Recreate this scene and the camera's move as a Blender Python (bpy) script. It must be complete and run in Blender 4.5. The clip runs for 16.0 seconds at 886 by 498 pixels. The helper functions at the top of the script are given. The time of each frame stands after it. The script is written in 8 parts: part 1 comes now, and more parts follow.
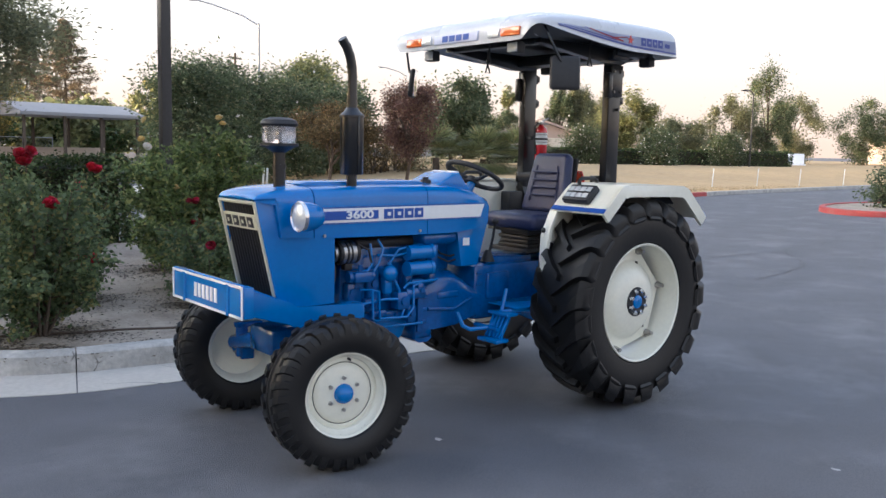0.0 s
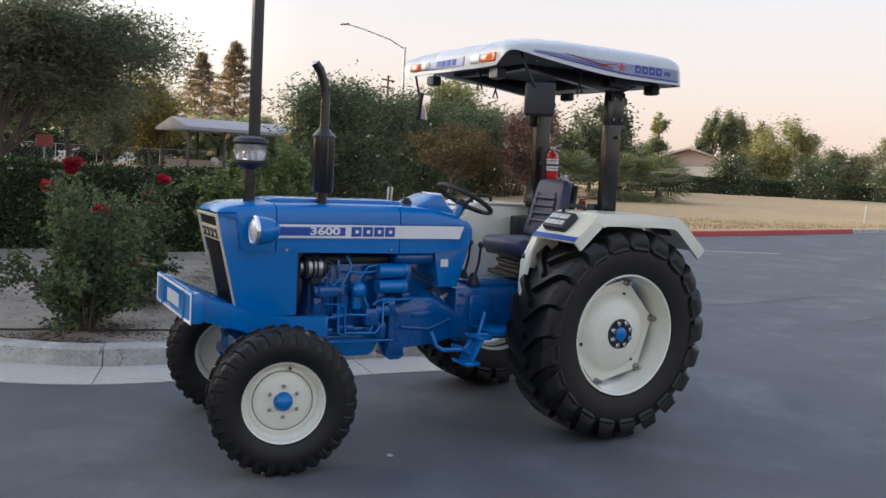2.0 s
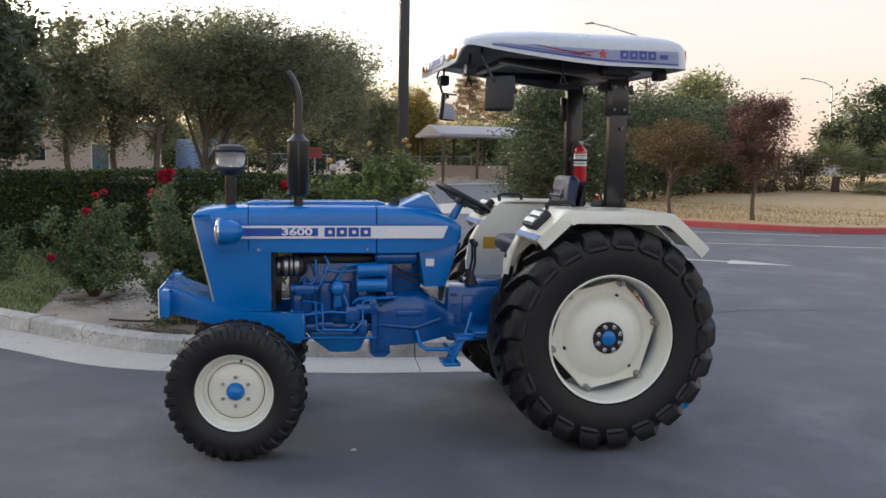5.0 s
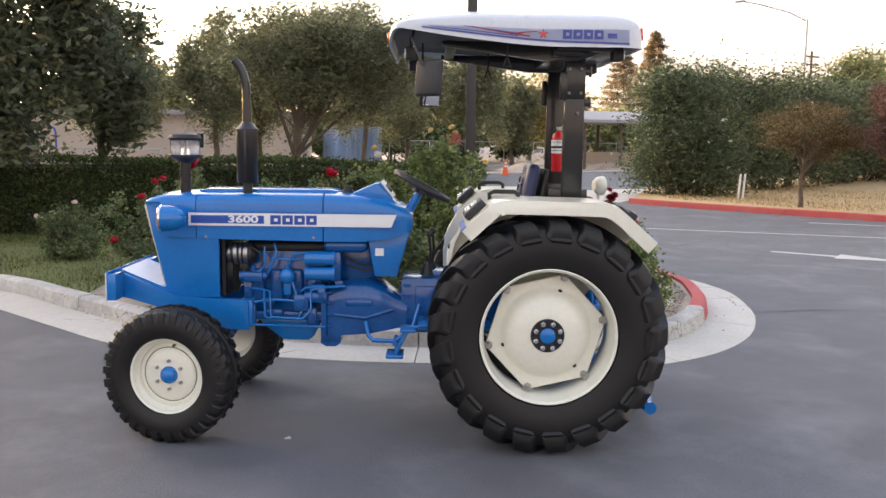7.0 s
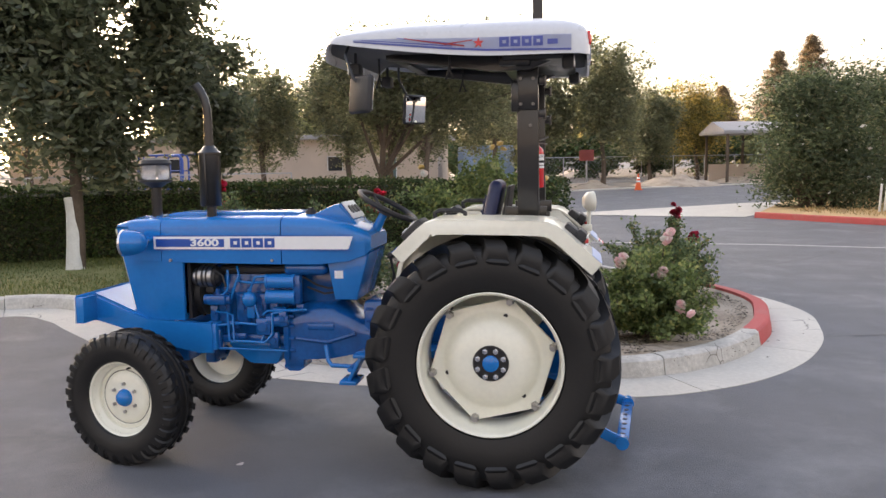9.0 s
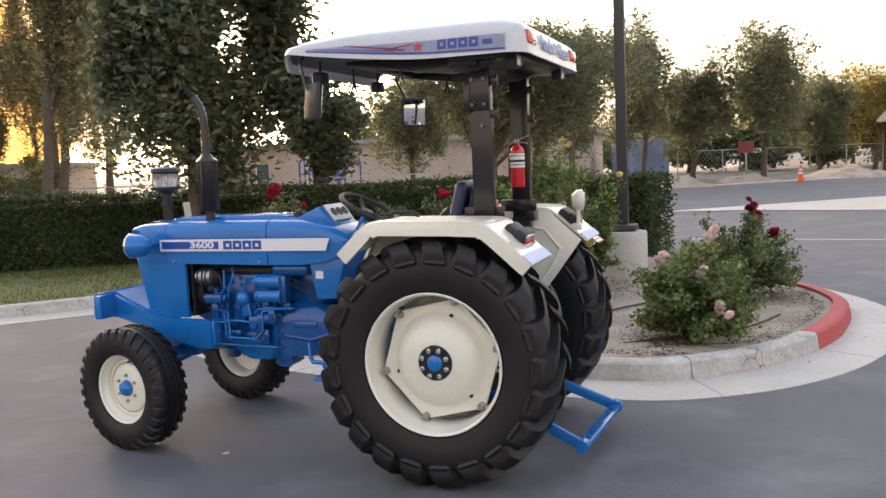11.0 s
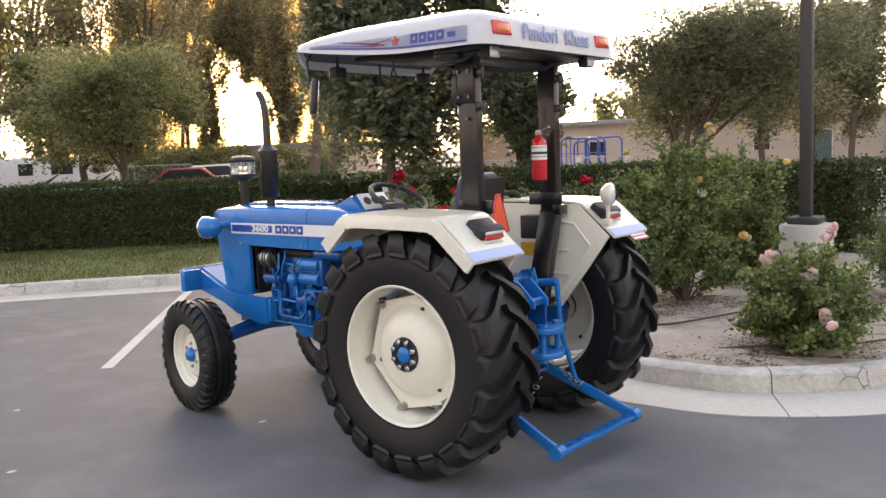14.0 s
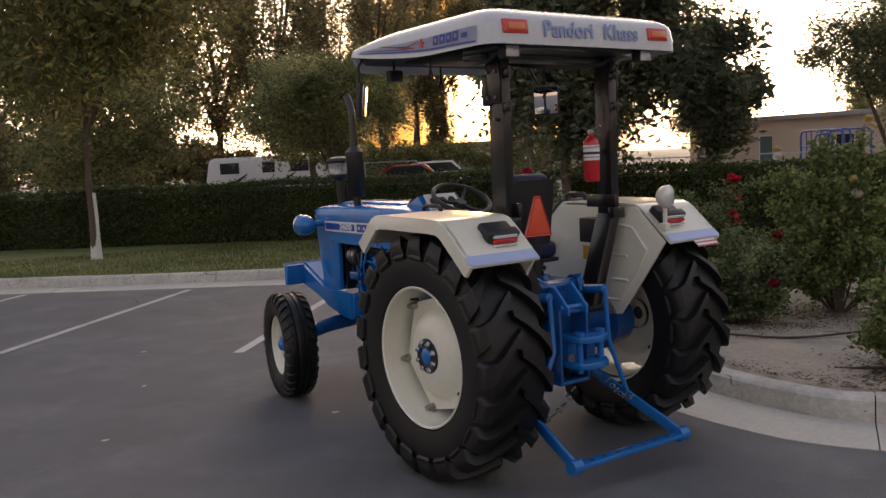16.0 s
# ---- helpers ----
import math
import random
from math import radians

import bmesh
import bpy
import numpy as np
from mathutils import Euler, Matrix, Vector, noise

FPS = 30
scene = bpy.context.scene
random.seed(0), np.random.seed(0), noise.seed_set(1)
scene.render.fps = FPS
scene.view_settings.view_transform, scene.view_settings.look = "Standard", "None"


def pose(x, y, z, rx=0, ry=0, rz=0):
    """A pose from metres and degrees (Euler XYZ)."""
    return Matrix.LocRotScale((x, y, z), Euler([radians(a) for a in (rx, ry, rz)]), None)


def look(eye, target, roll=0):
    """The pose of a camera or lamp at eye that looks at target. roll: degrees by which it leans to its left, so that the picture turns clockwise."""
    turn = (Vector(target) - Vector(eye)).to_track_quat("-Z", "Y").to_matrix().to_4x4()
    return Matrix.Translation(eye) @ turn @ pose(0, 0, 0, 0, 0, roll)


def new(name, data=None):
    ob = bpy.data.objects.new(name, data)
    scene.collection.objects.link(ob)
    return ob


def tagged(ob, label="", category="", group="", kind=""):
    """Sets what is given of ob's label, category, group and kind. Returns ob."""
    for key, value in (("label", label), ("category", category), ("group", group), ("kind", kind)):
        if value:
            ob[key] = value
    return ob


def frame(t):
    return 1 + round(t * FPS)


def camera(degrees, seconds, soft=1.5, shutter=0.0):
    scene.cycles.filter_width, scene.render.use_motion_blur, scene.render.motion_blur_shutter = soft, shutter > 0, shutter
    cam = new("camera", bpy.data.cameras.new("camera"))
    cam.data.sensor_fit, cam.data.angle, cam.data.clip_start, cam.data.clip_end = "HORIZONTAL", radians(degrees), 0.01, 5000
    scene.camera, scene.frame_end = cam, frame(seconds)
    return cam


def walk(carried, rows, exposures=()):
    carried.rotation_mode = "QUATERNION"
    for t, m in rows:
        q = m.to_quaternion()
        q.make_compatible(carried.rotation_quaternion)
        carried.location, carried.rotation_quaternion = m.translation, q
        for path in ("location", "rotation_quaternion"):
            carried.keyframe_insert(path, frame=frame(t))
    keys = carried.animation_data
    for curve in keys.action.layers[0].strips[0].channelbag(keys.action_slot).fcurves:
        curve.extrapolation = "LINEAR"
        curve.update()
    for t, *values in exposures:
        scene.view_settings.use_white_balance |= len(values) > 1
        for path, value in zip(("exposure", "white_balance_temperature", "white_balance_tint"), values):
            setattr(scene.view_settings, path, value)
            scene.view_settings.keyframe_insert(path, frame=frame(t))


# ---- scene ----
cam = camera(54.1, 16.0)
PATH = [
    (0, (-4.316, -3.974, 1.551), (-3.022, -2.466, 1.320), 1.23),
    (0.5, (-4.136, -4.193, 1.576), (-2.912, -2.625, 1.373), 1.86),
    (1, (-3.976, -4.347, 1.577), (-2.798, -2.741, 1.387), 2.43),
    (1.5, (-3.744, -4.459, 1.585), (-2.641, -2.802, 1.393), 3.12),
    (2, (-3.528, -4.632, 1.585), (-2.517, -2.917, 1.394), 3.07),
    (2.5, (-3.288, -4.838, 1.604), (-2.363, -3.074, 1.418), 3.54),
    (3, (-3.029, -4.925, 1.587), (-2.155, -3.136, 1.396), 3.07),
    (3.5, (-2.735, -5.005, 1.611), (-1.964, -3.171, 1.407), 1.97),
    (4, (-2.432, -5.136, 1.611), (-1.787, -3.253, 1.414), 1.17),
    (4.5, (-2.179, -5.249, 1.621), (-1.654, -3.329, 1.423), 1.00),
    (7, (-0.682, -5.254, 1.655), (-0.623, -3.270, 1.409), 0.75),
    (7.5, (-0.369, -5.218, 1.652), (-0.412, -3.231, 1.431), 0.71),
    (8, (-0.086, -5.148, 1.658), (-0.223, -3.164, 1.444), 0.26),
    (10.5, (1.190, -4.784, 1.629), (0.641, -2.870, 1.442), -2.18),
    (11, (1.509, -4.767, 1.638), (0.840, -2.893, 1.440), -2.46),
    (11.5, (1.768, -4.697, 1.624), (0.980, -2.872, 1.409), -2.76),
    (12, (1.985, -4.543, 1.629), (1.092, -2.767, 1.410), -2.17),
    (12.5, (2.241, -4.452, 1.638), (1.258, -2.722, 1.437), -2.27),
    (13, (2.508, -4.362, 1.656), (1.427, -2.691, 1.456), -2.46),
    (13.5, (2.696, -4.211, 1.637), (1.541, -2.592, 1.427), -2.56),
    (14, (2.870, -4.015, 1.653), (1.633, -2.458, 1.432), -2.29),
    (14.5, (3.094, -3.849, 1.647), (1.742, -2.390, 1.441), -2.92),
    (15, (3.317, -3.689, 1.657), (1.854, -2.341, 1.454), -2.88),
    (15.5, (3.445, -3.453, 1.626), (1.915, -2.183, 1.414), -2.43),
    (16, (3.601, -3.221, 1.640), (1.987, -2.058, 1.432), -2.74),
]
EXPOSURES = [(0, 2.66, 6150, 11), (1, 2.52, 6200, 11), (1.5, 2.3, 6200, 11), (2, 2.32, 6300, 11), (2.5, 2.42, 6350, 11), (4.5, 2.36, 6500, 11), (7, 3.02, 7250, 16), (10.5, 2.9, 7350, 16), (11, 2.9, 7350, 16), (12, 3.1, 7400, 16), (13, 3.08, 7500, 16.5), (14.3, 3.1, 7600, 17), (15, 3.12, 7600, 17), (15.5, 2.58, 7700, 20), (16, 1.75, 7700, 20)]
walk(cam, [(t, look(eye, target, roll)) for t, eye, target, roll in PATH], EXPOSURES)

# ---- light ----
SUN_AZ, SUN_EL = radians(-51.0), radians(4.0)
world = bpy.data.worlds.new("sky")
scene.world = world
world.use_nodes = True
wn = world.node_tree.nodes
sky = wn.new("ShaderNodeTexSky")
sky.sky_type, sky.sun_disc = "NISHITA", False
sky.sun_elevation, sky.sun_rotation = radians(9.0), SUN_AZ
sky.air_density, sky.dust_density, sky.ozone_density = 1.0, 3.0, 1.0
wn["Background"].inputs["Strength"].default_value = 0.15
haze = wn.new("ShaderNodeHueSaturation")
haze.inputs["Saturation"].default_value = 0.62
world.node_tree.links.new(sky.outputs[0], haze.inputs["Color"])
SUN_DIR = Vector((math.sin(SUN_AZ) * math.cos(SUN_EL), math.cos(SUN_AZ) * math.cos(SUN_EL), math.sin(SUN_EL)))
# the sky away from the sun is already dusky: peach over the horizon, pale blue above
dusk_dir, dusk_side, dusk_away, dusk_up, dusk_ramp, dusk = wn.new("ShaderNodeTexCoord"), wn.new("ShaderNodeVectorMath"), wn.new("ShaderNodeMapRange"), wn.new("ShaderNodeSeparateXYZ"), wn.new("ShaderNodeValToRGB"), wn.new("ShaderNodeMix")
dusk_side.operation, dusk.data_type = "DOT_PRODUCT", "RGBA"
dusk_side.inputs[1].default_value = (math.sin(SUN_AZ), math.cos(SUN_AZ), 0)
for socket, value in (("From Min", 0.90), ("From Max", 0.30), ("To Min", 0.0), ("To Max", 0.9)):
    dusk_away.inputs[socket].default_value = value
stops = dusk_ramp.color_ramp.elements
stops[0].position, stops[0].color = 0.0, (1.30, 0.97, 0.77, 1)
stops[1].position, stops[1].color = 1.0, (0.58, 0.78, 1.22, 1)
for where, colour in ((0.13, (1.22, 1.08, 1.0, 1)), (0.34, (1.03, 1.12, 1.25, 1))):
    stops.new(where).color = colour
for a, b in ((dusk_dir.outputs["Generated"], dusk_side.inputs[0]), (dusk_side.outputs["Value"], dusk_away.inputs["Value"]), (dusk_dir.outputs["Generated"], dusk_up.inputs[0]), (dusk_up.outputs["Z"], dusk_ramp.inputs[0]),
             (dusk_away.outputs[0], dusk.inputs["Factor"]), (haze.outputs[0], dusk.inputs["A"]), (dusk_ramp.outputs[0], dusk.inputs["B"])):
    world.node_tree.links.new(a, b)
# warm aureole that evening haze draws round the low sun
sky_dir, near_sun, clip, falloff, aureole = wn.new("ShaderNodeTexCoord"), wn.new("ShaderNodeVectorMath"), wn.new("ShaderNodeMath"), wn.new("ShaderNodeMath"), wn.new("ShaderNodeMix")
near_sun.operation, clip.operation, falloff.operation, aureole.data_type = "DOT_PRODUCT", "MAXIMUM", "POWER", "RGBA"
near_sun.inputs[1].default_value = SUN_DIR
clip.inputs[1].default_value = 0.0
falloff.inputs[1].default_value = 30.0
reach = wn.new("ShaderNodeMath")
reach.operation, reach.use_clamp = "MULTIPLY", True
reach.inputs[1].default_value = 1.35
aureole.inputs["B"].default_value = (3.0, 1.35, 0.3, 1)
core_fall, core = wn.new("ShaderNodeMath"), wn.new("ShaderNodeMix")
core_fall.operation, core_fall.inputs[1].default_value, core.data_type = "POWER", 800.0, "RGBA"
core.inputs["B"].default_value = (26.0, 17.0, 7.0, 1)
wl = world.node_tree.links
wl.new(sky_dir.outputs["Generated"], near_sun.inputs[0])
wl.new(near_sun.outputs["Value"], clip.inputs[0])
wl.new(clip.outputs[0], falloff.inputs[0])
wl.new(falloff.outputs[0], reach.inputs[0])
wl.new(reach.outputs[0], aureole.inputs["Factor"])
wl.new(dusk.outputs["Result"], aureole.inputs["A"])
wl.new(clip.outputs[0], core_fall.inputs[0])
wl.new(core_fall.outputs[0], core.inputs["Factor"])
wl.new(aureole.outputs["Result"], core.inputs["A"])
wl.new(core.outputs["Result"], wn["Background"].inputs["Color"])
sun = new("sun", bpy.data.lights.new("sun", "SUN"))
sun.data.energy, sun.data.angle, sun.data.color = 1.6, radians(1.0), (1.0, 0.72, 0.45)
sun.matrix_basis = look(SUN_DIR * 50, (0, 0, 0))


# ---- materials ----
def paint(name, base, rough=0.5, metal=0.0, var=0.12, scale=6.0, bump=0.0, bscale=60.0, coat=0.0, fine=40.0, dirt=None, amount=0.5):
    """A surface with variation at two scales, an optional second colour in worn patches, and fine relief."""
    m = bpy.data.materials.new(name)
    m.use_nodes = True
    n, l = m.node_tree.nodes, m.node_tree.links
    p = n["Principled BSDF"]
    tc = n.new("ShaderNodeTexCoord")
    big, small = n.new("ShaderNodeTexNoise"), n.new("ShaderNodeTexNoise")
    big.inputs["Scale"].default_value, small.inputs["Scale"].default_value = scale, fine
    big.inputs["Detail"].default_value, small.inputs["Detail"].default_value = 5, 4
    l.new(tc.outputs["Object"], big.inputs["Vector"])
    l.new(tc.outputs["Object"], small.inputs["Vector"])
    add = n.new("ShaderNodeMath")
    add.operation = "ADD"
    l.new(big.outputs["Fac"], add.inputs[0])
    l.new(small.outputs["Fac"], add.inputs[1])
    ramp = n.new("ShaderNodeMapRange")
    ramp.inputs["From Min"].default_value, ramp.inputs["From Max"].default_value = 0.65, 1.35
    ramp.inputs["To Min"].default_value, ramp.inputs["To Max"].default_value = 1 - var, 1 + var
    l.new(add.outputs[0], ramp.inputs["Value"])
    tint = n.new("ShaderNodeVectorMath")
    tint.operation = "SCALE"
    tint.inputs[0].default_value = base
    l.new(ramp.outputs[0], tint.inputs["Scale"])
    colour = tint.outputs[0]
    if dirt:
        patch = n.new("ShaderNodeTexNoise")
        patch.inputs["Scale"].default_value, patch.inputs["Detail"].default_value, patch.inputs["Roughness"].default_value = scale * 0.45, 8, 0.7
        l.new(tc.outputs["Object"], patch.inputs["Vector"])
        edge = n.new("ShaderNodeMapRange")
        edge.inputs["From Min"].default_value, edge.inputs["From Max"].default_value = 0.5, 0.72
        edge.inputs["To Max"].default_value = amount
        l.new(patch.outputs["Fac"], edge.inputs["Value"])
        mix = n.new("ShaderNodeMix")
        mix.data_type = "RGBA"
        mix.inputs["B"].default_value = (*dirt, 1)
        l.new(edge.outputs[0], mix.inputs["Factor"])
        l.new(colour, mix.inputs["A"])
        colour = mix.outputs["Result"]
    l.new(colour, p.inputs["Base Color"])
    rr = n.new("ShaderNodeMapRange")
    rr.inputs["To Min"].default_value, rr.inputs["To Max"].default_value = max(0.03, rough * 0.8), min(1, rough * 1.2)
    l.new(big.outputs["Fac"], rr.inputs["Value"])
    l.new(rr.outputs[0], p.inputs["Roughness"])
    p.inputs["Metallic"].default_value = metal
    p.inputs["Coat Weight"].default_value = coat
    p.inputs["Coat Roughness"].default_value = 0.06
    if bump:
        rel = n.new("ShaderNodeTexNoise")
        rel.inputs["Scale"].default_value, rel.inputs["Detail"].default_value = bscale, 6
        l.new(tc.outputs["Object"], rel.inputs["Vector"])
        b = n.new("ShaderNodeBump")
        b.inputs["Strength"].default_value, b.inputs["Distance"].default_value = bump, 0.01
        l.new(rel.outputs["Fac"], b.inputs["Height"])
        l.new(b.outputs[0], p.inputs["Normal"])
    return m


def foliage(name, dark, light, odd, through_light=0.45, rough=0.5, odd_share=0.12):
    """Leaves: each leaf takes its own shade between dark and light, a few the odd colour."""
    m = bpy.data.materials.new(name)
    m.use_nodes = True
    n, l = m.node_tree.nodes, m.node_tree.links
    p, out = n["Principled BSDF"], n["Material Output"]
    g = n.new("ShaderNodeNewGeometry")
    ramp = n.new("ShaderNodeValToRGB")
    e = ramp.color_ramp.elements
    e[0].color, e[1].color = (*dark, 1), (*light, 1)
    e[1].position = 1 - odd_share
    x = e.new(min(0.999, 1 - odd_share + 0.01))
    x.color = (*odd, 1)
    l.new(g.outputs["Random Per Island"], ramp.inputs[0])
    tc, patch = n.new("ShaderNodeTexCoord"), n.new("ShaderNodeTexNoise")
    patch.inputs["Scale"].default_value = 0.9
    l.new(tc.outputs["Object"], patch.inputs["Vector"])
    rng = n.new("ShaderNodeMapRange")
    rng.inputs["From Min"].default_value, rng.inputs["From Max"].default_value = 0.3, 0.7
    rng.inputs["To Min"].default_value, rng.inputs["To Max"].default_value = 0.75, 1.25
    l.new(patch.outputs["Fac"], rng.inputs["Value"])
    tint = n.new("ShaderNodeVectorMath")
    tint.operation = "SCALE"
    l.new(ramp.outputs[0], tint.inputs[0])
    l.new(rng.outputs[0], tint.inputs["Scale"])
    l.new(tint.outputs[0], p.inputs["Base Color"])
    p.inputs["Roughness"].default_value = rough
    t = n.new("ShaderNodeBsdfTranslucent")
    l.new(tint.outputs[0], t.inputs["Color"])
    mix = n.new("ShaderNodeMixShader")
    mix.inputs[0].default_value = through_light
    l.new(p.outputs[0], mix.inputs[1])
    l.new(t.outputs[0], mix.inputs[2])
    l.new(mix.outputs[0], out.inputs["Surface"])
    return m


def glassy(name, colour, rough=0.05, transmission=1.0):
    m = bpy.data.materials.new(name)
    m.use_nodes = True
    p = m.node_tree.nodes["Principled BSDF"]
    p.inputs["Base Color"].default_value = (*colour, 1)
    p.inputs["Roughness"].default_value = rough
    p.inputs["Transmission Weight"].default_value = transmission
    return m


BLUE = paint("blue_paint", (0.0, 0.165, 0.51), 0.2, 0, 0.06, 5, 0.03, 30, 0.15, dirt=(0.0, 0.12, 0.41), amount=0.35)
# Darker than BLUE: shade under the bonnet and between castings put into the base.
BLUE_CAST_SHADED = paint("shaded_blue_cast_iron", (0.0, 0.085, 0.30), 0.18, 0, 0.2, 9, 0.2, 30, 0.3, dirt=(0.002, 0.032, 0.15), amount=0.55)
CREAM = paint("cream_paint", (0.80, 0.785, 0.67), 0.3, 0, 0.05, 3, 0.02, 25, 0.5, dirt=(0.6, 0.58, 0.47), amount=0.25)
WHITE = paint("white_vinyl", (0.8, 0.81, 0.82), 0.35, 0, 0.03)
RUBBER = paint("tyre_rubber", (0.004, 0.004, 0.0044), 0.5, 0, 0.35, 7, 0.08, 60, dirt=(0.009, 0.0087, 0.0085), amount=0.45)
BLACK = paint("black_steel_paint", (0.008, 0.008, 0.009), 0.3, 0, 0.2, 8, 0.05, 60, 0.3)
PLASTIC = paint("black_plastic", (0.02, 0.02, 0.022), 0.55, 0, 0.2, 12, 0.1, 120)
DARK = paint("grille_mesh_black", (0.012, 0.012, 0.014), 0.6, 0, 0.3, 20, 0.4, 150)
CHROME = paint("chrome", (0.75, 0.76, 0.78), 0.12, 1.0, 0.05)
STEEL = paint("bare_steel", (0.42, 0.41, 0.4), 0.35, 1.0, 0.15, 20)
VINYL = paint("navy_seat_vinyl", (0.014, 0.022, 0.075), 0.45, 0, 0.12, 10, 0.12, 220)
BEIGE = paint("aged_cream_trim", (0.55, 0.53, 0.40), 0.4, 0, 0.06)
GREY_ROOF = paint("pale_grey_fibreglass", (0.60, 0.615, 0.64), 0.28, 0, 0.05, 2, 0.02, 30, 0.4)
DARK_STEEL = paint("darkened_steel", (0.16, 0.155, 0.15), 0.4, 1.0, 0.15, 20)
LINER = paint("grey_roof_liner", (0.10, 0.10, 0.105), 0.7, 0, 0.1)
DECAL_BLUE = paint("blue_vinyl_lettering", (0.01, 0.075, 0.36), 0.35, 0, 0.05)
DECAL_PALE = paint("pale_blue_vinyl", (0.42, 0.52, 0.78), 0.35, 0, 0.05)
DECAL_RED = paint("red_vinyl", (0.6, 0.06, 0.06), 0.35, 0, 0.05)
LAMP_RED = paint("red_lamp_lens", (0.62, 0.03, 0.03), 0.12, 0, 0.1, coat=0.8)
LAMP_ORANGE = paint("orange_lamp_lens", (0.8, 0.16, 0.04), 0.14, 0, 0.1, coat=0.8)
LAMP_CLEAR = paint("clear_lamp_lens", (0.72, 0.74, 0.75), 0.1, 0.3, 0.1, 30, 0.4, 90, 0.8)
RED_PAINT = paint("red_extinguisher_paint", (0.62, 0.02, 0.025), 0.22, 0, 0.06, coat=0.6)
SMV_ORANGE = paint("fluorescent_orange_red_sheet", (0.85, 0.1, 0.04), 0.4, 0, 0.06)
YELLOW = paint("yellow_label", (0.7, 0.4, 0.04), 0.5, 0, 0.1)
MIRROR = paint("mirror_silver", (0.9, 0.9, 0.9), 0.03, 1.0, 0.01)
BOWL = glassy("clear_bowl_plastic", (0.82, 0.82, 0.84), 0.12, 0.85)
ASPHALT = paint("asphalt", (0.118, 0.121, 0.131), 0.72, 0, 0.32, 1.9, 0.7, 150, fine=90, dirt=(0.20, 0.202, 0.21), amount=0.9)
CONCRETE = paint("gutter_concrete", (0.54, 0.51, 0.455), 0.85, 0, 0.12, 1.2, 0.4, 90, fine=30, dirt=(0.48, 0.45, 0.40), amount=0.6)
KERB = paint("kerb_concrete", (0.50, 0.48, 0.44), 0.85, 0, 0.26, 5.0, 0.5, 70, fine=30, dirt=(0.30, 0.285, 0.255), amount=0.75)
KERB_RED = paint("red_kerb_paint", (0.46, 0.075, 0.07), 0.7, 0, 0.14, 3, 0.4, 70, dirt=(0.36, 0.16, 0.14), amount=0.6)
DIRT = paint("grey_brown_dirt", (0.15, 0.13, 0.11), 0.95, 0, 0.2, 0.4, 0.8, 20, fine=8, dirt=(0.10, 0.085, 0.07), amount=0.7)
SOIL = paint("dry_soil", (0.40, 0.335, 0.265), 0.95, 0, 0.2, 2.0, 0.8, 45, fine=25, dirt=(0.15, 0.115, 0.085), amount=0.95)
LAWN = paint("lawn_ground", (0.13, 0.15, 0.045), 0.95, 0, 0.2, 1.5, 0.8, 60, dirt=(0.22, 0.19, 0.09), amount=0.6)
FIELD = paint("dry_field_ground", (0.50, 0.345, 0.175), 0.95, 0, 0.16, 0.12, 0.6, 20, fine=3, dirt=(0.36, 0.26, 0.14), amount=0.6)
LINE = paint("worn_white_road_paint", (0.50, 0.49, 0.47), 0.75, 0, 0.1, 6, 0.3, 90, dirt=(0.3, 0.3, 0.3), amount=0.8)
TAR = paint("crack_tar", (0.03, 0.03, 0.032), 0.6, 0, 0.2)
BARK = paint("grey_brown_bark", (0.115, 0.085, 0.062), 0.9, 0, 0.3, 6, 0.9, 30, dirt=(0.06, 0.045, 0.035), amount=0.7)
WHITEWASH = paint("whitewash", (0.72, 0.72, 0.70), 0.8, 0, 0.08, 8, 0.4, 40, dirt=(0.5, 0.48, 0.44), amount=0.5)
POLE = paint("dark_bronze_pole_paint", (0.045, 0.042, 0.042), 0.45, 0, 0.15, 5)
GALV = paint("galvanised_steel", (0.42, 0.43, 0.44), 0.45, 0.6, 0.1)
STUCCO = paint("tan_stucco", (0.60, 0.49, 0.40), 0.9, 0, 0.1, 0.6, 0.2, 30, dirt=(0.50, 0.40, 0.32), amount=0.5)
STUCCO_PALE = paint("pale_stucco", (0.6, 0.56, 0.5), 0.9, 0, 0.08, 0.6)
ROOF_GREY = paint("grey_roofing", (0.34, 0.33, 0.33), 0.85, 0, 0.12, 1.0)
ROOF_PINK = paint("faded_pinkish_roofing", (0.40, 0.31, 0.28), 0.85, 0, 0.12, 1.5)
ROOF_TILE = paint("terracotta_roofing", (0.27, 0.15, 0.11), 0.85, 0, 0.15, 1.5, 0.5, 8)
STEEL_BLUE = paint("pale_blue_container_paint", (0.30, 0.42, 0.62), 0.6, 0, 0.08, 1.0)
CAR_RED = paint("red_car_paint", (0.35, 0.03, 0.03), 0.25, 0, 0.05, coat=0.8)
CAR_WHITE = paint("white_car_paint", (0.72, 0.72, 0.72), 0.25, 0, 0.04, coat=0.8)
WINDOW = paint("dark_window_glass", (0.025, 0.03, 0.035), 0.08, 0, 0.1)
CONE_ORANGE = paint("orange_cone_plastic", (0.85, 0.13, 0.03), 0.5, 0, 0.06)
PLAY_BLUE = paint("blue_play_tube", (0.03, 0.09, 0.4), 0.35, 0, 0.08)
HOSE = paint("brown_drip_hose", (0.07, 0.045, 0.03), 0.6, 0, 0.1)
HEDGE_LEAF = foliage("hedge_leaf", (0.021, 0.039, 0.011), (0.079, 0.132, 0.033), (0.159, 0.146, 0.053), 0.25)
ROSE_LEAF = foliage("rose_leaf", (0.06, 0.095, 0.045), (0.20, 0.265, 0.115), (0.29, 0.27, 0.10), 0.42)
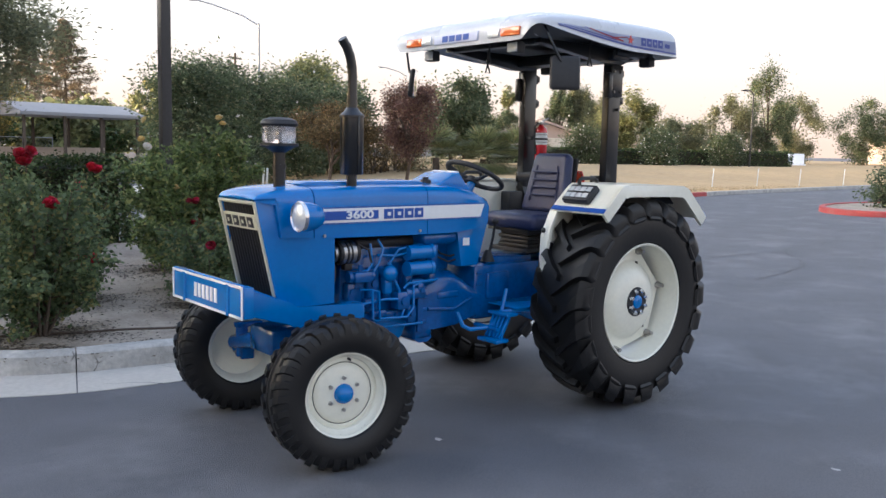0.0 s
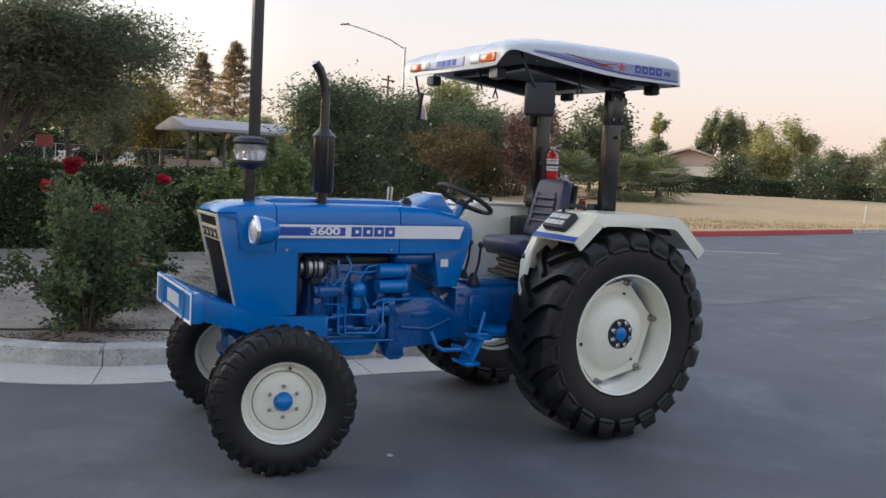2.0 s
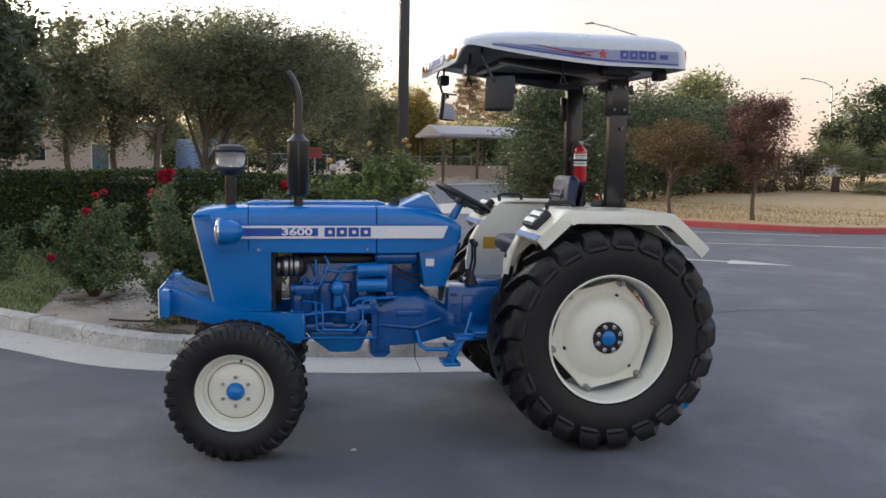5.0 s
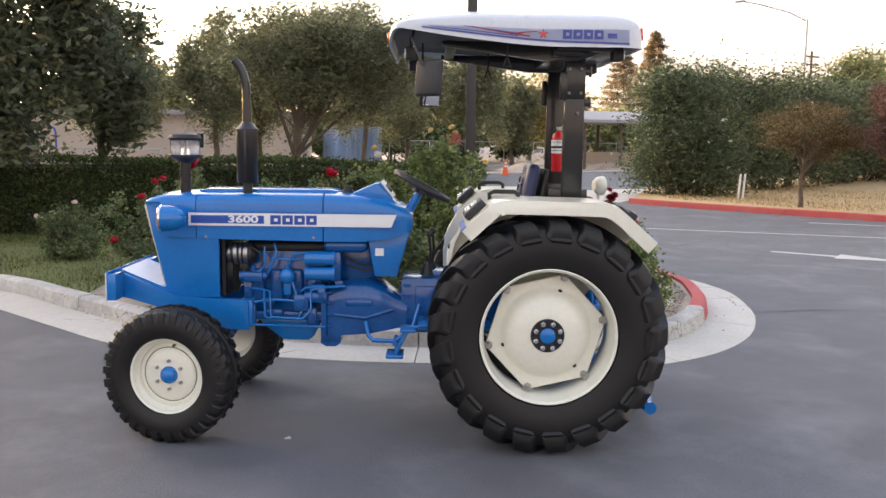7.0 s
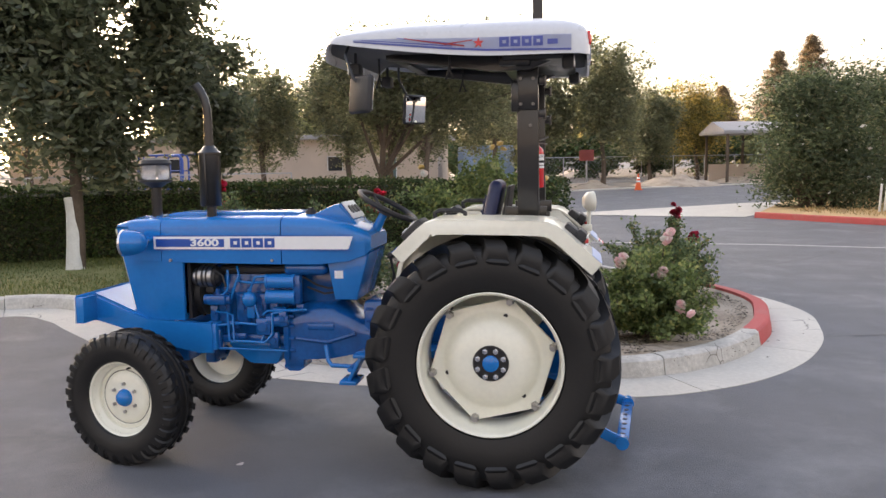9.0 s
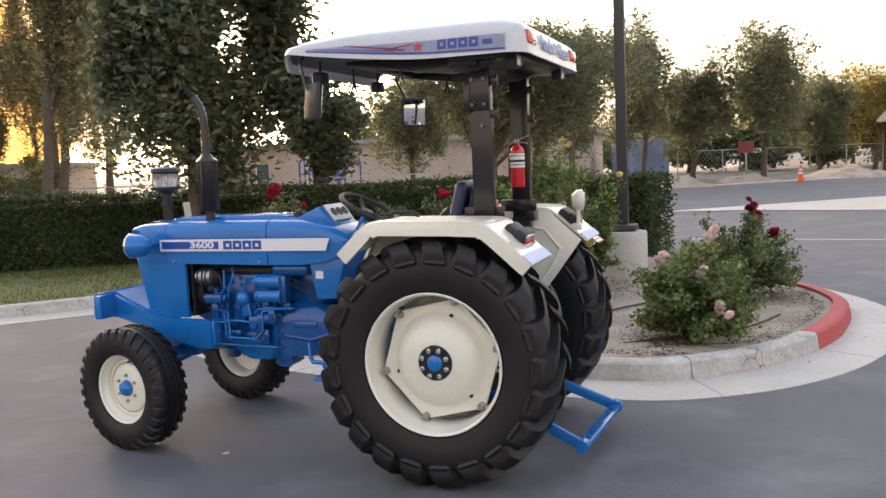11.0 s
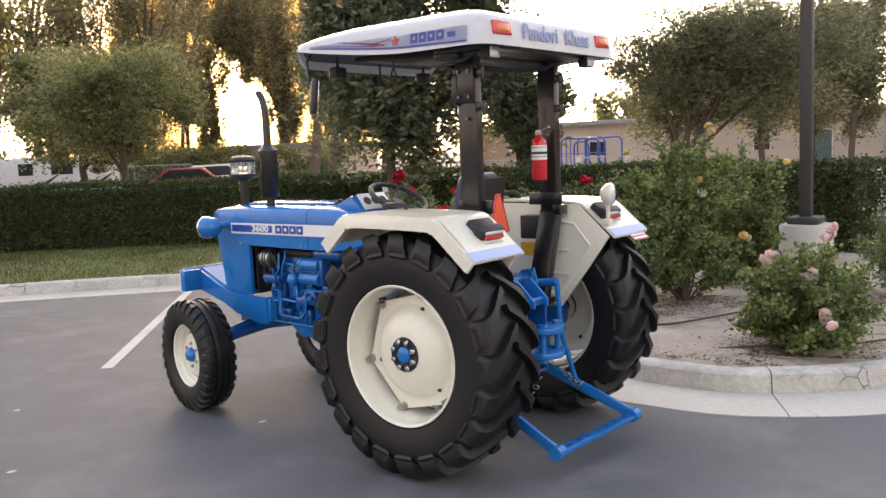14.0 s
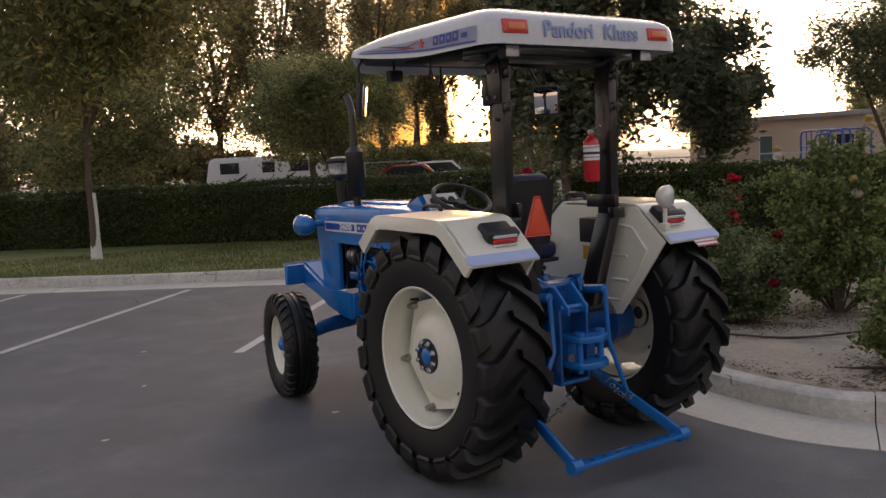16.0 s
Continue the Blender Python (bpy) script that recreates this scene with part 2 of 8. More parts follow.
LUSH_LEAF = foliage("light_green_rose_leaf", (0.075, 0.115, 0.04), (0.26, 0.33, 0.12), (0.36, 0.37, 0.13), 0.5)
BIG_LEAF = foliage("broad_evergreen_leaf", (0.075, 0.095, 0.058), (0.22, 0.245, 0.145), (0.30, 0.25, 0.13), 0.5, 0.35, odd_share=0.04)
FEATHERY_LEAF = foliage("feathery_grey_green_leaf", (0.11, 0.12, 0.07), (0.29, 0.30, 0.165), (0.34, 0.30, 0.17), 0.55, odd_share=0.06)
OLIVE_LEAF = foliage("olive_green_leaf", (0.115, 0.13, 0.06), (0.36, 0.37, 0.165), (0.45, 0.39, 0.18), 0.62, odd_share=0.07)
WILLOWY_LEAF = foliage("drooping_olive_leaf", (0.095, 0.101, 0.038), (0.270, 0.257, 0.095), (0.486, 0.365, 0.108), 0.55)
GOLD_LEAF = foliage("yellowing_leaf", (0.109, 0.109, 0.031), (0.310, 0.264, 0.078), (0.527, 0.372, 0.093), 0.5, odd_share=0.3)
OLEANDER = foliage("oleander_leaf", (0.055, 0.08, 0.042), (0.17, 0.21, 0.105), (0.26, 0.26, 0.145), 0.5)
RED_LEAF = foliage("reddish_brown_leaf", (0.105, 0.055, 0.045), (0.27, 0.15, 0.115), (0.310, 0.20, 0.12), 0.5)
BROWN_LEAF = foliage("brown_green_leaf", (0.070, 0.054, 0.023), (0.217, 0.155, 0.070), (0.310, 0.202, 0.093), 0.5)
PINE_LEAF = foliage("pine_needle", (0.115, 0.115, 0.06), (0.38, 0.35, 0.18), (0.50, 0.33, 0.17), 0.62)
RUSTY_PINE = foliage("rusty_pine_needle", (0.11, 0.09, 0.06), (0.29, 0.22, 0.14), (0.34, 0.26, 0.15), 0.55)
PALM_LEAF = foliage("palm_frond", (0.102, 0.120, 0.051), (0.290, 0.307, 0.136), (0.341, 0.290, 0.136), 0.3)
GRASS = foliage("lawn_grass", (0.060, 0.085, 0.020), (0.160, 0.180, 0.050), (0.300, 0.250, 0.110), 0.35)
STRAW = foliage("dry_grass", (0.34, 0.235, 0.105), (0.56, 0.40, 0.20), (0.28, 0.23, 0.10), 0.35)
PETAL_RED = foliage("red_petal", (0.300, 0.005, 0.015), (0.620, 0.020, 0.040), (0.700, 0.030, 0.100), 0.25)
PETAL_DARK = foliage("dark_red_petal", (0.16, 0.004, 0.014), (0.38, 0.012, 0.035), (0.46, 0.02, 0.07), 0.25)
PETAL_PINK = foliage("pink_petal", (0.84, 0.55, 0.56), (0.90, 0.72, 0.70), (0.92, 0.83, 0.78), 0.3)
PETAL_YELLOW = foliage("yellow_petal", (0.75, 0.50, 0.16), (0.88, 0.70, 0.32), (0.88, 0.78, 0.52), 0.3)
PETAL_WHITE = foliage("white_petal", (0.700, 0.660, 0.580), (0.850, 0.830, 0.780), (0.850, 0.700, 0.600), 0.3)



def cracked(m, scale, width, colour, share):
    """Adds thin dark cracks, broken into runs, to a surface."""
    n, l = m.node_tree.nodes, m.node_tree.links
    p = n["Principled BSDF"]
    source = p.inputs["Base Color"].links[0].from_socket
    tc, bend, warp, cell, line, where, runs, both, mix = n.new("ShaderNodeTexCoord"), n.new("ShaderNodeTexNoise"), n.new("ShaderNodeVectorMath"), n.new("ShaderNodeTexVoronoi"), n.new("ShaderNodeMapRange"), n.new("ShaderNodeTexNoise"), n.new("ShaderNodeMapRange"), n.new("ShaderNodeMath"), n.new("ShaderNodeMix")
    bend.inputs["Scale"].default_value = scale * 2.2
    l.new(tc.outputs["Object"], bend.inputs["Vector"])
    warp.operation = "MULTIPLY_ADD"
    warp.inputs[1].default_value = (0.25 / scale, 0.25 / scale, 0.25 / scale)
    l.new(bend.outputs["Color"], warp.inputs[0])
    l.new(tc.outputs["Object"], warp.inputs[2])
    cell.feature = "DISTANCE_TO_EDGE"
    cell.inputs["Scale"].default_value = scale
    l.new(warp.outputs[0], cell.inputs["Vector"])
    line.inputs["From Min"].default_value, line.inputs["From Max"].default_value = width * 0.4, width
    line.inputs["To Min"].default_value, line.inputs["To Max"].default_value = 1.0, 0.0
    l.new(cell.outputs["Distance"], line.inputs["Value"])
    where.inputs["Scale"].default_value = scale * 0.6
    l.new(tc.outputs["Object"], where.inputs["Vector"])
    runs.inputs["From Min"].default_value, runs.inputs["From Max"].default_value = share, share + 0.1
    l.new(where.outputs["Fac"], runs.inputs["Value"])
    both.operation = "MULTIPLY"
    l.new(line.outputs[0], both.inputs[0])
    l.new(runs.outputs[0], both.inputs[1])
    mix.data_type = "RGBA"
    mix.inputs["B"].default_value = (*colour, 1)
    l.new(both.outputs[0], mix.inputs["Factor"])
    l.new(source, mix.inputs["A"])
    l.new(mix.outputs["Result"], p.inputs["Base Color"])


cracked(KERB, 6.0, 0.03, (0.17, 0.16, 0.145), 0.56)
cracked(CONCRETE, 2.0, 0.012, (0.16, 0.15, 0.14), 0.55)
LITTER = foliage("dry_leaf_litter", (0.04, 0.032, 0.025), (0.12, 0.09, 0.06), (0.22, 0.17, 0.10), 0.1)
cracked(SOIL, 2.6, 0.10, (0.14, 0.10, 0.075), 0.58)

# ---- mesh tools ----
def box(bm, c, s, rot=None, bevel=0.0, seg=2):
    m = Matrix.Translation(c) @ (rot.to_matrix().to_4x4() if rot else Matrix.Identity(4)) @ Matrix.Diagonal((*s, 1))
    r = bmesh.ops.create_cube(bm, size=1.0, matrix=m)
    if bevel:
        edges = list({e for v in r["verts"] for e in v.link_edges})
        bmesh.ops.bevel(bm, geom=edges, offset=bevel, segments=seg, profile=0.5, affect="EDGES")
    return bm


def cyl(bm, p0, p1, r0, r1=None, seg=20):
    p0, p1 = Vector(p0), Vector(p1)
    m = Matrix.Translation((p0 + p1) / 2) @ (p1 - p0).to_track_quat("Z", "Y").to_matrix().to_4x4()
    bmesh.ops.create_cone(bm, cap_ends=True, segments=seg, radius1=r0, radius2=r0 if r1 is None else r1, depth=(p1 - p0).length, matrix=m)
    return bm


def ball(bm, c, r, scale=(1, 1, 1), seg=16):
    bmesh.ops.create_uvsphere(bm, u_segments=seg, v_segments=seg // 2 + 2, radius=r, matrix=Matrix.Translation(c) @ Matrix.Diagonal((*scale, 1)))
    return bm


def tube(bm, pts, r, seg=10, closed=False):
    """A round bar along points; r is one radius or one a point."""
    pts = [Vector(p) for p in pts]
    rs = r if isinstance(r, (list, tuple)) else [r] * len(pts)
    rings, up = [], Vector((0.13, 0.21, 0.97))
    for i, p in enumerate(pts):
        if closed:
            d = pts[(i + 1) % len(pts)] - pts[i - 1]
        else:
            d = pts[min(i + 1, len(pts) - 1)] - pts[max(i - 1, 0)]
        d.normalize()
        u = d.cross(up)
        if u.length < 1e-3:
            u = d.cross(Vector((1, 0, 0)))
        u.normalize()
        v = u.cross(d)
        up = v
        rings.append([bm.verts.new(p + rs[i] * (math.cos(a) * u + math.sin(a) * v)) for a in [2 * math.pi * k / seg for k in range(seg)]])
    pairs = list(zip(rings, rings[1:])) + ([(rings[-1], rings[0])] if closed else [])
    for a, b in pairs:
        for k in range(seg):
            bm.faces.new((a[k], a[(k + 1) % seg], b[(k + 1) % seg], b[k]))
    if not closed:
        bm.faces.new(rings[0][::-1])
        bm.faces.new(rings[-1])
    return bm


def lathe(bm, profile, place, seg=48, closed=False):
    """Turns a profile of (radius, along) about the z axis of the matrix place."""
    rings = []
    for r, a in profile:
        if r < 1e-5:
            rings.append([bm.verts.new(place @ Vector((0, 0, a)))])
        else:
            rings.append([bm.verts.new(place @ Vector((r * math.cos(t), r * math.sin(t), a))) for t in [2 * math.pi * k / seg for k in range(seg)]])
    pairs = list(zip(rings, rings[1:])) + ([(rings[-1], rings[0])] if closed else [])
    for a, b in pairs:
        for k in range(seg):
            j = (k + 1) % seg
            if len(a) == 1 and len(b) > 1:
                bm.faces.new((a[0], b[j], b[k]))
            elif len(b) == 1 and len(a) > 1:
                bm.faces.new((a[k], a[j], b[0]))
            elif len(a) > 1:
                bm.faces.new((a[k], a[j], b[j], b[k]))
    return bm


def prism(bm, poly, y0, y1, plane="xz", bevel=0.0):
    """A flat outline, given in the plane's two axes, made solid between y0 and y1 along the third."""
    def at(p, h):
        return {"xz": (p[0], h, p[1]), "xy": (p[0], p[1], h), "yz": (h, p[0], p[1])}[plane]
    a = [bm.verts.new(at(p, y0)) for p in poly]
    b = [bm.verts.new(at(p, y1)) for p in poly]
    fs = [bm.faces.new(a), bm.faces.new(b[::-1])]
    for k in range(len(poly)):
        fs.append(bm.faces.new((a[k - 1], a[k], b[k], b[k - 1])))
    if bevel:
        edges = list({e for f in fs[:2] for e in f.edges})
        bmesh.ops.bevel(bm, geom=edges, offset=bevel, segments=2, profile=0.5, affect="EDGES")
    return bm


def finish(me, mat, angle=38):
    me.materials.append(mat)
    me.polygons.foreach_set("use_smooth", [True] * len(me.polygons))
    me.set_sharp_from_angle(angle=radians(angle))


def part(name, bm, mat, parent=None, label="", angle=38, m=None):
    """Links a bmesh as one mesh object under a thing or a part."""
    bmesh.ops.recalc_face_normals(bm, faces=bm.faces)
    me = bpy.data.meshes.new(name)
    bm.to_mesh(me)
    bm.free()
    finish(me, mat, angle)
    ob = new(name, me)
    ob.parent = parent
    if m is not None:
        ob.matrix_basis = m
    return tagged(ob, label)


def fresh():
    return bmesh.new()


def thing(name, m, label, category, group="", kind=""):
    ob = new(name)
    ob.matrix_basis = m
    return tagged(ob, label, category, group, kind)


def raw(name, verts, faces, mat, parent=None, smooth=False):
    """A mesh object from arrays of corners and four-sided faces."""
    me = bpy.data.meshes.new(name)
    verts, faces = np.asarray(verts, dtype=np.float32), np.asarray(faces, dtype=np.int32)
    k = faces.shape[1]
    me.vertices.add(len(verts))
    me.vertices.foreach_set("co", verts.ravel())
    me.loops.add(faces.size)
    me.loops.foreach_set("vertex_index", faces.ravel())
    me.polygons.add(len(faces))
    me.polygons.foreach_set("loop_start", np.arange(0, faces.size, k, dtype=np.int32))
    me.update(calc_edges=True)
    me.validate()
    me.materials.append(mat)
    if smooth:
        me.polygons.foreach_set("use_smooth", [True] * len(me.polygons))
    ob = new(name, me)
    ob.parent = parent
    return ob


def leaf_arrays(rng, c, length, width, up=0.3, fold=0.12, droop=0.0):
    """Pointed four-cornered leaves, one at each centre, turned every way."""
    n = len(c)
    d = rng.normal(size=(n, 3))
    d[:, 2] = d[:, 2] * 0.6 - droop
    d /= np.linalg.norm(d, axis=1)[:, None]
    w = rng.normal(size=(n, 3))
    w[:, 2] *= (1 - up)
    side = np.cross(d, w)
    side /= np.linalg.norm(side, axis=1)[:, None] + 1e-9
    nrm = np.cross(d, side)
    ln = length * rng.uniform(0.6, 1.25, n)[:, None]
    wd = width * rng.uniform(0.7, 1.2, n)[:, None]
    v = np.stack([c - d * ln / 2, c + side * wd / 2 + nrm * ln * fold, c + d * ln / 2, c - side * wd / 2 + nrm * ln * fold], 1)
    return v.reshape(-1, 3), np.arange(4 * n).reshape(-1, 4)


def crown_points(rng, n, centre, radii, lumps=26, spread=0.34, hollow=0.45, floor=None):
    """Leaf places in clumps spread over a lumpy crown; also the clumps' centres."""
    d = rng.normal(size=(lumps, 3))
    d /= np.linalg.norm(d, axis=1)[:, None]
    rr = rng.uniform(hollow, 1.0, lumps) ** 0.7
    clumps = np.array(centre) + d * rr[:, None] * np.array(radii) * rng.uniform(0.72, 1.05, (lumps, 1))
    pick = rng.integers(0, lumps, n)
    off = rng.normal(size=(n, 3)) * np.array(radii) * spread * rng.uniform(0.55, 1.15, lumps)[pick][:, None] * 0.62
    p = clumps[pick] + off
    if floor is not None:
        p = p[p[:, 2] > floor]
    return p, clumps


def limbs(bm, base, top, r, clumps, rng, count=12, lean=0.0):
    """A tapered trunk with limbs out to the crown's clumps."""
    base, top = Vector(base), Vector(top)
    pts = [base.lerp(top, k / 6) + Vector((math.sin(k * 1.3 + lean) * r * 0.5, math.cos(k * 1.7 + lean) * r * 0.5, 0)) * (k > 0) for k in range(7)]
    tube(bm, pts, [r * (1.35 if k == 0 else 1.0 - 0.08 * k) for k in range(7)], 10)
    for c in clumps[:count]:
        start = pts[int(rng.integers(3, 7))]
        end = Vector(c)
        mid = start.lerp(end, 0.5) + Vector((0, 0, 0.12 * (end - start).length))
        tube(bm, [start, start.lerp(mid, 0.55), mid, end], [r * 0.5, r * 0.38, r * 0.25, r * 0.08], 6)


def tree(name, x, y, trunk, height, radii, leaf, count, size, label, r=0.14, seed=1, lumps=26, spread=0.34, droop=0.0, base=0.0, group="", hollow=0.45, bark=None, offset=(0, 0), heart=0):
    """A tree: a trunk with limbs, and a crown of many small leaves in clumps."""
    rng = np.random.default_rng(seed)
    t = thing(name, pose(x, y, base), label, "tree", group)
    cz = height - radii[2]
    p, clumps = crown_points(rng, count, (offset[0], offset[1], cz), radii, lumps, spread, hollow, floor=trunk * 0.75)
    bm = fresh()
    limbs(bm, (0, 0, -0.1), (offset[0] * 0.4, offset[1] * 0.4, max(trunk, cz - radii[2] * 0.2)), r, clumps, rng, min(lumps, 16), seed)
    part("trunk", bm, bark or BARK, t, angle=80)
    v, f = leaf_arrays(rng, p, size[0], size[1], droop=droop)
    if heart:
        # the shaded heart of each clump, thick with foliage
        k = rng.integers(0, len(clumps), heart)
        q = clumps[k] + rng.normal(size=(heart, 3)) * np.array(radii) * 0.13
        v2, f2 = leaf_arrays(rng, q[q[:, 2] > trunk], size[0] * 1.7, size[0] * 0.9)
        v, f = np.vstack([v, v2]), np.vstack([f, f2 + len(v)])
    raw("crown", v, f, leaf, t)
    return t


# ---- ground, kerbs and roads ----
def smooth_path(pts, step):
    """Even points along a rounded line through the given corners."""
    out = []
    q = [Vector((*p, 0)) for p in pts]
    for i in range(len(q) - 1):
        p0, p1, p2, p3 = q[max(i - 1, 0)], q[i], q[i + 1], q[min(i + 2, len(q) - 1)]
        n = max(2, int((p2 - p1).length / step))
        for k in range(n):
            t = k / n
            out.append(0.5 * ((2 * p1) + (p2 - p0) * t + (2 * p0 - 5 * p1 + 4 * p2 - p3) * t * t + (3 * p1 - p0 - 3 * p2 + p3) * t ** 3))
    out.append(q[-1])
    return out


def inset(path, d):
    """The line shifted d metres to its left."""
    res = []
    for i, p in enumerate(path):
        t = path[min(i + 1, len(path) - 1)] - path[max(i - 1, 0)]
        t.normalize()
        res.append(p + Vector((-t.y, t.x, 0)) * d)
    return res


def strip(bm, path, profile, lo, hi, gap=0.004):
    """A solid run of kerb or gutter between two stations of the line, with the given section of (inset, height)."""
    rows = []
    lines = [inset(path, d) for d, _ in profile]
    for k in range(lo, hi + 1):
        pull = (path[min(k + 1, len(path) - 1)] - path[max(k - 1, 0)]).normalized() * gap
        rows.append([bm.verts.new(lines[j][k] + (pull if k == lo else -pull if k == hi else Vector()) + Vector((0, 0, profile[j][1]))) for j in range(len(profile))])
    n = len(profile)
    for a, b in zip(rows, rows[1:]):
        for j in range(n):
            bm.faces.new((a[j], b[j], b[(j + 1) % n], a[(j + 1) % n]))
    bm.faces.new(rows[0])
    bm.faces.new(rows[-1][::-1])


bm = fresh()
bmesh.ops.create_grid(bm, x_segments=60, y_segments=60, size=700)
tagged(part("ground", bm, ASPHALT), "worn grey asphalt of the car park and drive", "asphalt", kind="structure")

ISLAND = [(-24, -15.5), (-15.75, -7.0), (-10.25, -1.30), (-7.31, 2.01), (-6.26, 3.16), (-5.68, 3.72), (-5.1, 3.44), (-4.66, 3.03), (-3.84, 2.28), (-3.20, 1.72),
          (-2.62, 1.44), (-2.02, 1.33), (-1.19, 1.15), (-0.4, 1.08), (0.15, 1.0), (0.57, 0.98), (1.08, 1.06), (1.71, 1.46), (2.22, 2.09), (2.59, 2.9),
          (2.76, 3.6), (2.85, 4.3), (2.76, 4.95), (2.53, 5.6), (2.02, 6.55), (1.4, 7.3), (0.6, 8.5), (-2.0, 10.0), (-5.5, 11.3), (-9.5, 10.4), (-12.6, 8.0), (-15.6, 3.9), (-19.6, -1.2), (-24, -7.5)]
path = smooth_path(ISLAND, 0.14)
gutter = tagged(new("gutter"), "pale broom-finished concrete gutter along the kerb", "gutter", kind="structure")
kerb = tagged(new("kerb"), "weathered concrete kerb with a red-painted end", "kerb", kind="structure")
first = 30
station, run = first, 0
length = 0.0
RED_FROM, RED_TO = Vector((2.36, 2.5, 0)), Vector((2.02, 6.55, 0))
red_a = min(range(len(path)), key=lambda k: (path[k] - RED_FROM).length)
red_b = min(range(len(path)), key=lambda k: (path[k] - RED_TO).length)
cuts = sorted(set(list(range(first, len(path) - 1, 13)) + [red_a, red_b, len(path) - 1]))
cuts = [c for i, c in enumerate(cuts) if i == 0 or c - cuts[i - 1] > 2 or c in (red_a, red_b)]
for a, b in zip(cuts, cuts[1:]):
    wob = 0.003 * math.sin(a * 1.7)
    bm = fresh()
    strip(bm, path, [(0.0, -0.1), (0.0, 0.004), (0.03, 0.008), (0.36, 0.016), (0.44, 0.02), (0.44, -0.1)], a, b)
    part("gutter_section", bm, CONCRETE, gutter, angle=30)
    bm = fresh()
    strip(bm, path, [(0.443, -0.1), (0.443, 0.03), (0.462, 0.135 + wob), (0.482, 0.152 + wob), (0.50, 0.156 + wob), (0.60, 0.156 + wob), (0.608, -0.05)], a, b)
    part("kerb_section", bm, KERB_RED if red_a <= a < red_b else KERB, kerb, "red-painted kerb section" if red_a <= a < red_b else "", angle=30)


def sheet(name, outline, z, mat, label, category, bumps=0.0, cell=0.4, inner=None):
    """A patch of ground with a fine grid, gently uneven."""
    bm = fresh()
    f = bm.faces.new([bm.verts.new((p[0], p[1], z)) for p in outline])
    bmesh.ops.triangulate(bm, faces=[f])
    if cell:
        for _ in range(4):
            long_edges = [e for e in bm.edges if e.calc_length() > cell * 2.5]
            if not long_edges or len(bm.edges) > 60000:
                break
            bmesh.ops.subdivide_edges(bm, edges=long_edges, cuts=1)
            bmesh.ops.triangulate(bm, faces=bm.faces)
    for v in bm.verts:
        if not v.is_boundary:
            v.co.z += bumps * noise.noise(v.co * 0.7) + bumps * 0.4 * noise.noise(v.co * 3.1)
    return tagged(part(name, bm, mat, angle=60), label, category, kind="structure")


edge = inset(path, 0.605)
split_a = min(range(len(path)), key=lambda k: (path[k] - Vector((-4.4, 2.7, 0))).length)
back = [p for p in edge[split_a:]]
split_b = min(range(len(path)), key=lambda k: (path[k] - Vector((-2.0, 10.0, 0))).length)
soil_line = edge[split_a:split_b]
sheet("planter_soil", [(p.x, p.y) for p in soil_line] + [(-4.1, 9.4)], 0.128, SOIL, "bare dry soil of the kerbed rose bed", "soil", 0.05, 0.35)
lawn_line = [p for p in edge[first:split_a + 1]]
LAWN_OUT = [(p.x, p.y) for p in lawn_line] + [(-4.1, 9.4), (-5.5, 10.8), (-9.4, 9.9), (-12.3, 7.5), (-15.2, 3.4), (-19.2, -1.8), (-23.5, -8)]
sheet("lawn", LAWN_OUT, 0.132, LAWN, "mown green lawn strip before the hedge", "lawn", 0.03, 0.5)

# drip hoses on the soil
for pts in [((-3.2, 2.8), (-2.78, 2.68), (-2.24, 2.52), (-1.64, 2.3), (-0.9, 2.4), (-0.13, 2.78), (0.38, 3.84), (0.7, 4.3)), ((0.55, 2.1), (0.8, 2.3), (1.05, 2.45), (1.5, 2.9), (1.75, 3.5))]:
    bm = fresh()
    tube(bm, [(x, y, 0.150 + 0.006 * math.sin(9 * x)) for x, y in [(p.x, p.y) for p in smooth_path(pts, 0.12)]], 0.009, 8)
    tagged(part("drip_hose", bm, HOSE), "thin brown drip irrigation hose lying on the soil", "hose")

# far side of the drive: red kerb and the dry field
FAR = [(5.2, 18.8), (6.9, 16.7), (8.6, 14.9), (11.0, 12.8), (14.2, 12.5), (19, 13.2), (25, 14.2), (32, 14.8), (45, 15.6), (80, 17)]
fpath = smooth_path(FAR, 0.5)
far_kerb = tagged(new("far_kerb"), "low red-painted kerb along the dry field", "kerb", kind="structure")
k1 = min(range(len(fpath)), key=lambda k: (fpath[k] - Vector((24, 14.05, 0))).length)
marks = sorted(set(list(range(0, len(fpath) - 1, 8)) + [k1, len(fpath) - 1]))
for a, b in zip(marks, marks[1:]):
    bm = fresh()
    strip(bm, fpath, [(0, -0.1), (0.01, 0.13), (0.03, 0.15), (0.16, 0.15), (0.17, -0.1)], a, b)
    part("kerb_section", bm, KERB_RED if a < k1 else KERB, far_kerb, "red-painted kerb section" if a < k1 else "", angle=30)
fe = inset(fpath, 0.165)
FIELD_OUT = [(p.x, p.y) for p in fe] + [(140, 30), (140, 130), (34, 48), (8.0, 26.9)]
field = sheet("field", FIELD_OUT, 0.13, FIELD, "field of dry straw-coloured grass beyond the drive", "field", 0.06, 3.0)
for v in field.data.vertices:
    deep = v.co.y - 14.0 - 0.12 * max(0.0, v.co.x - 12.0) + 0.25 * max(0.0, v.co.x - 35.0)
    rise = min(1.0, max(0.0, (v.co.x + v.co.y - 36.0) / 34.0))
    if not (v.co.x + v.co.y < 37 or deep < 0.5):
        v.co.z += 0.62 * rise * min(1.0, deep / 6.0)
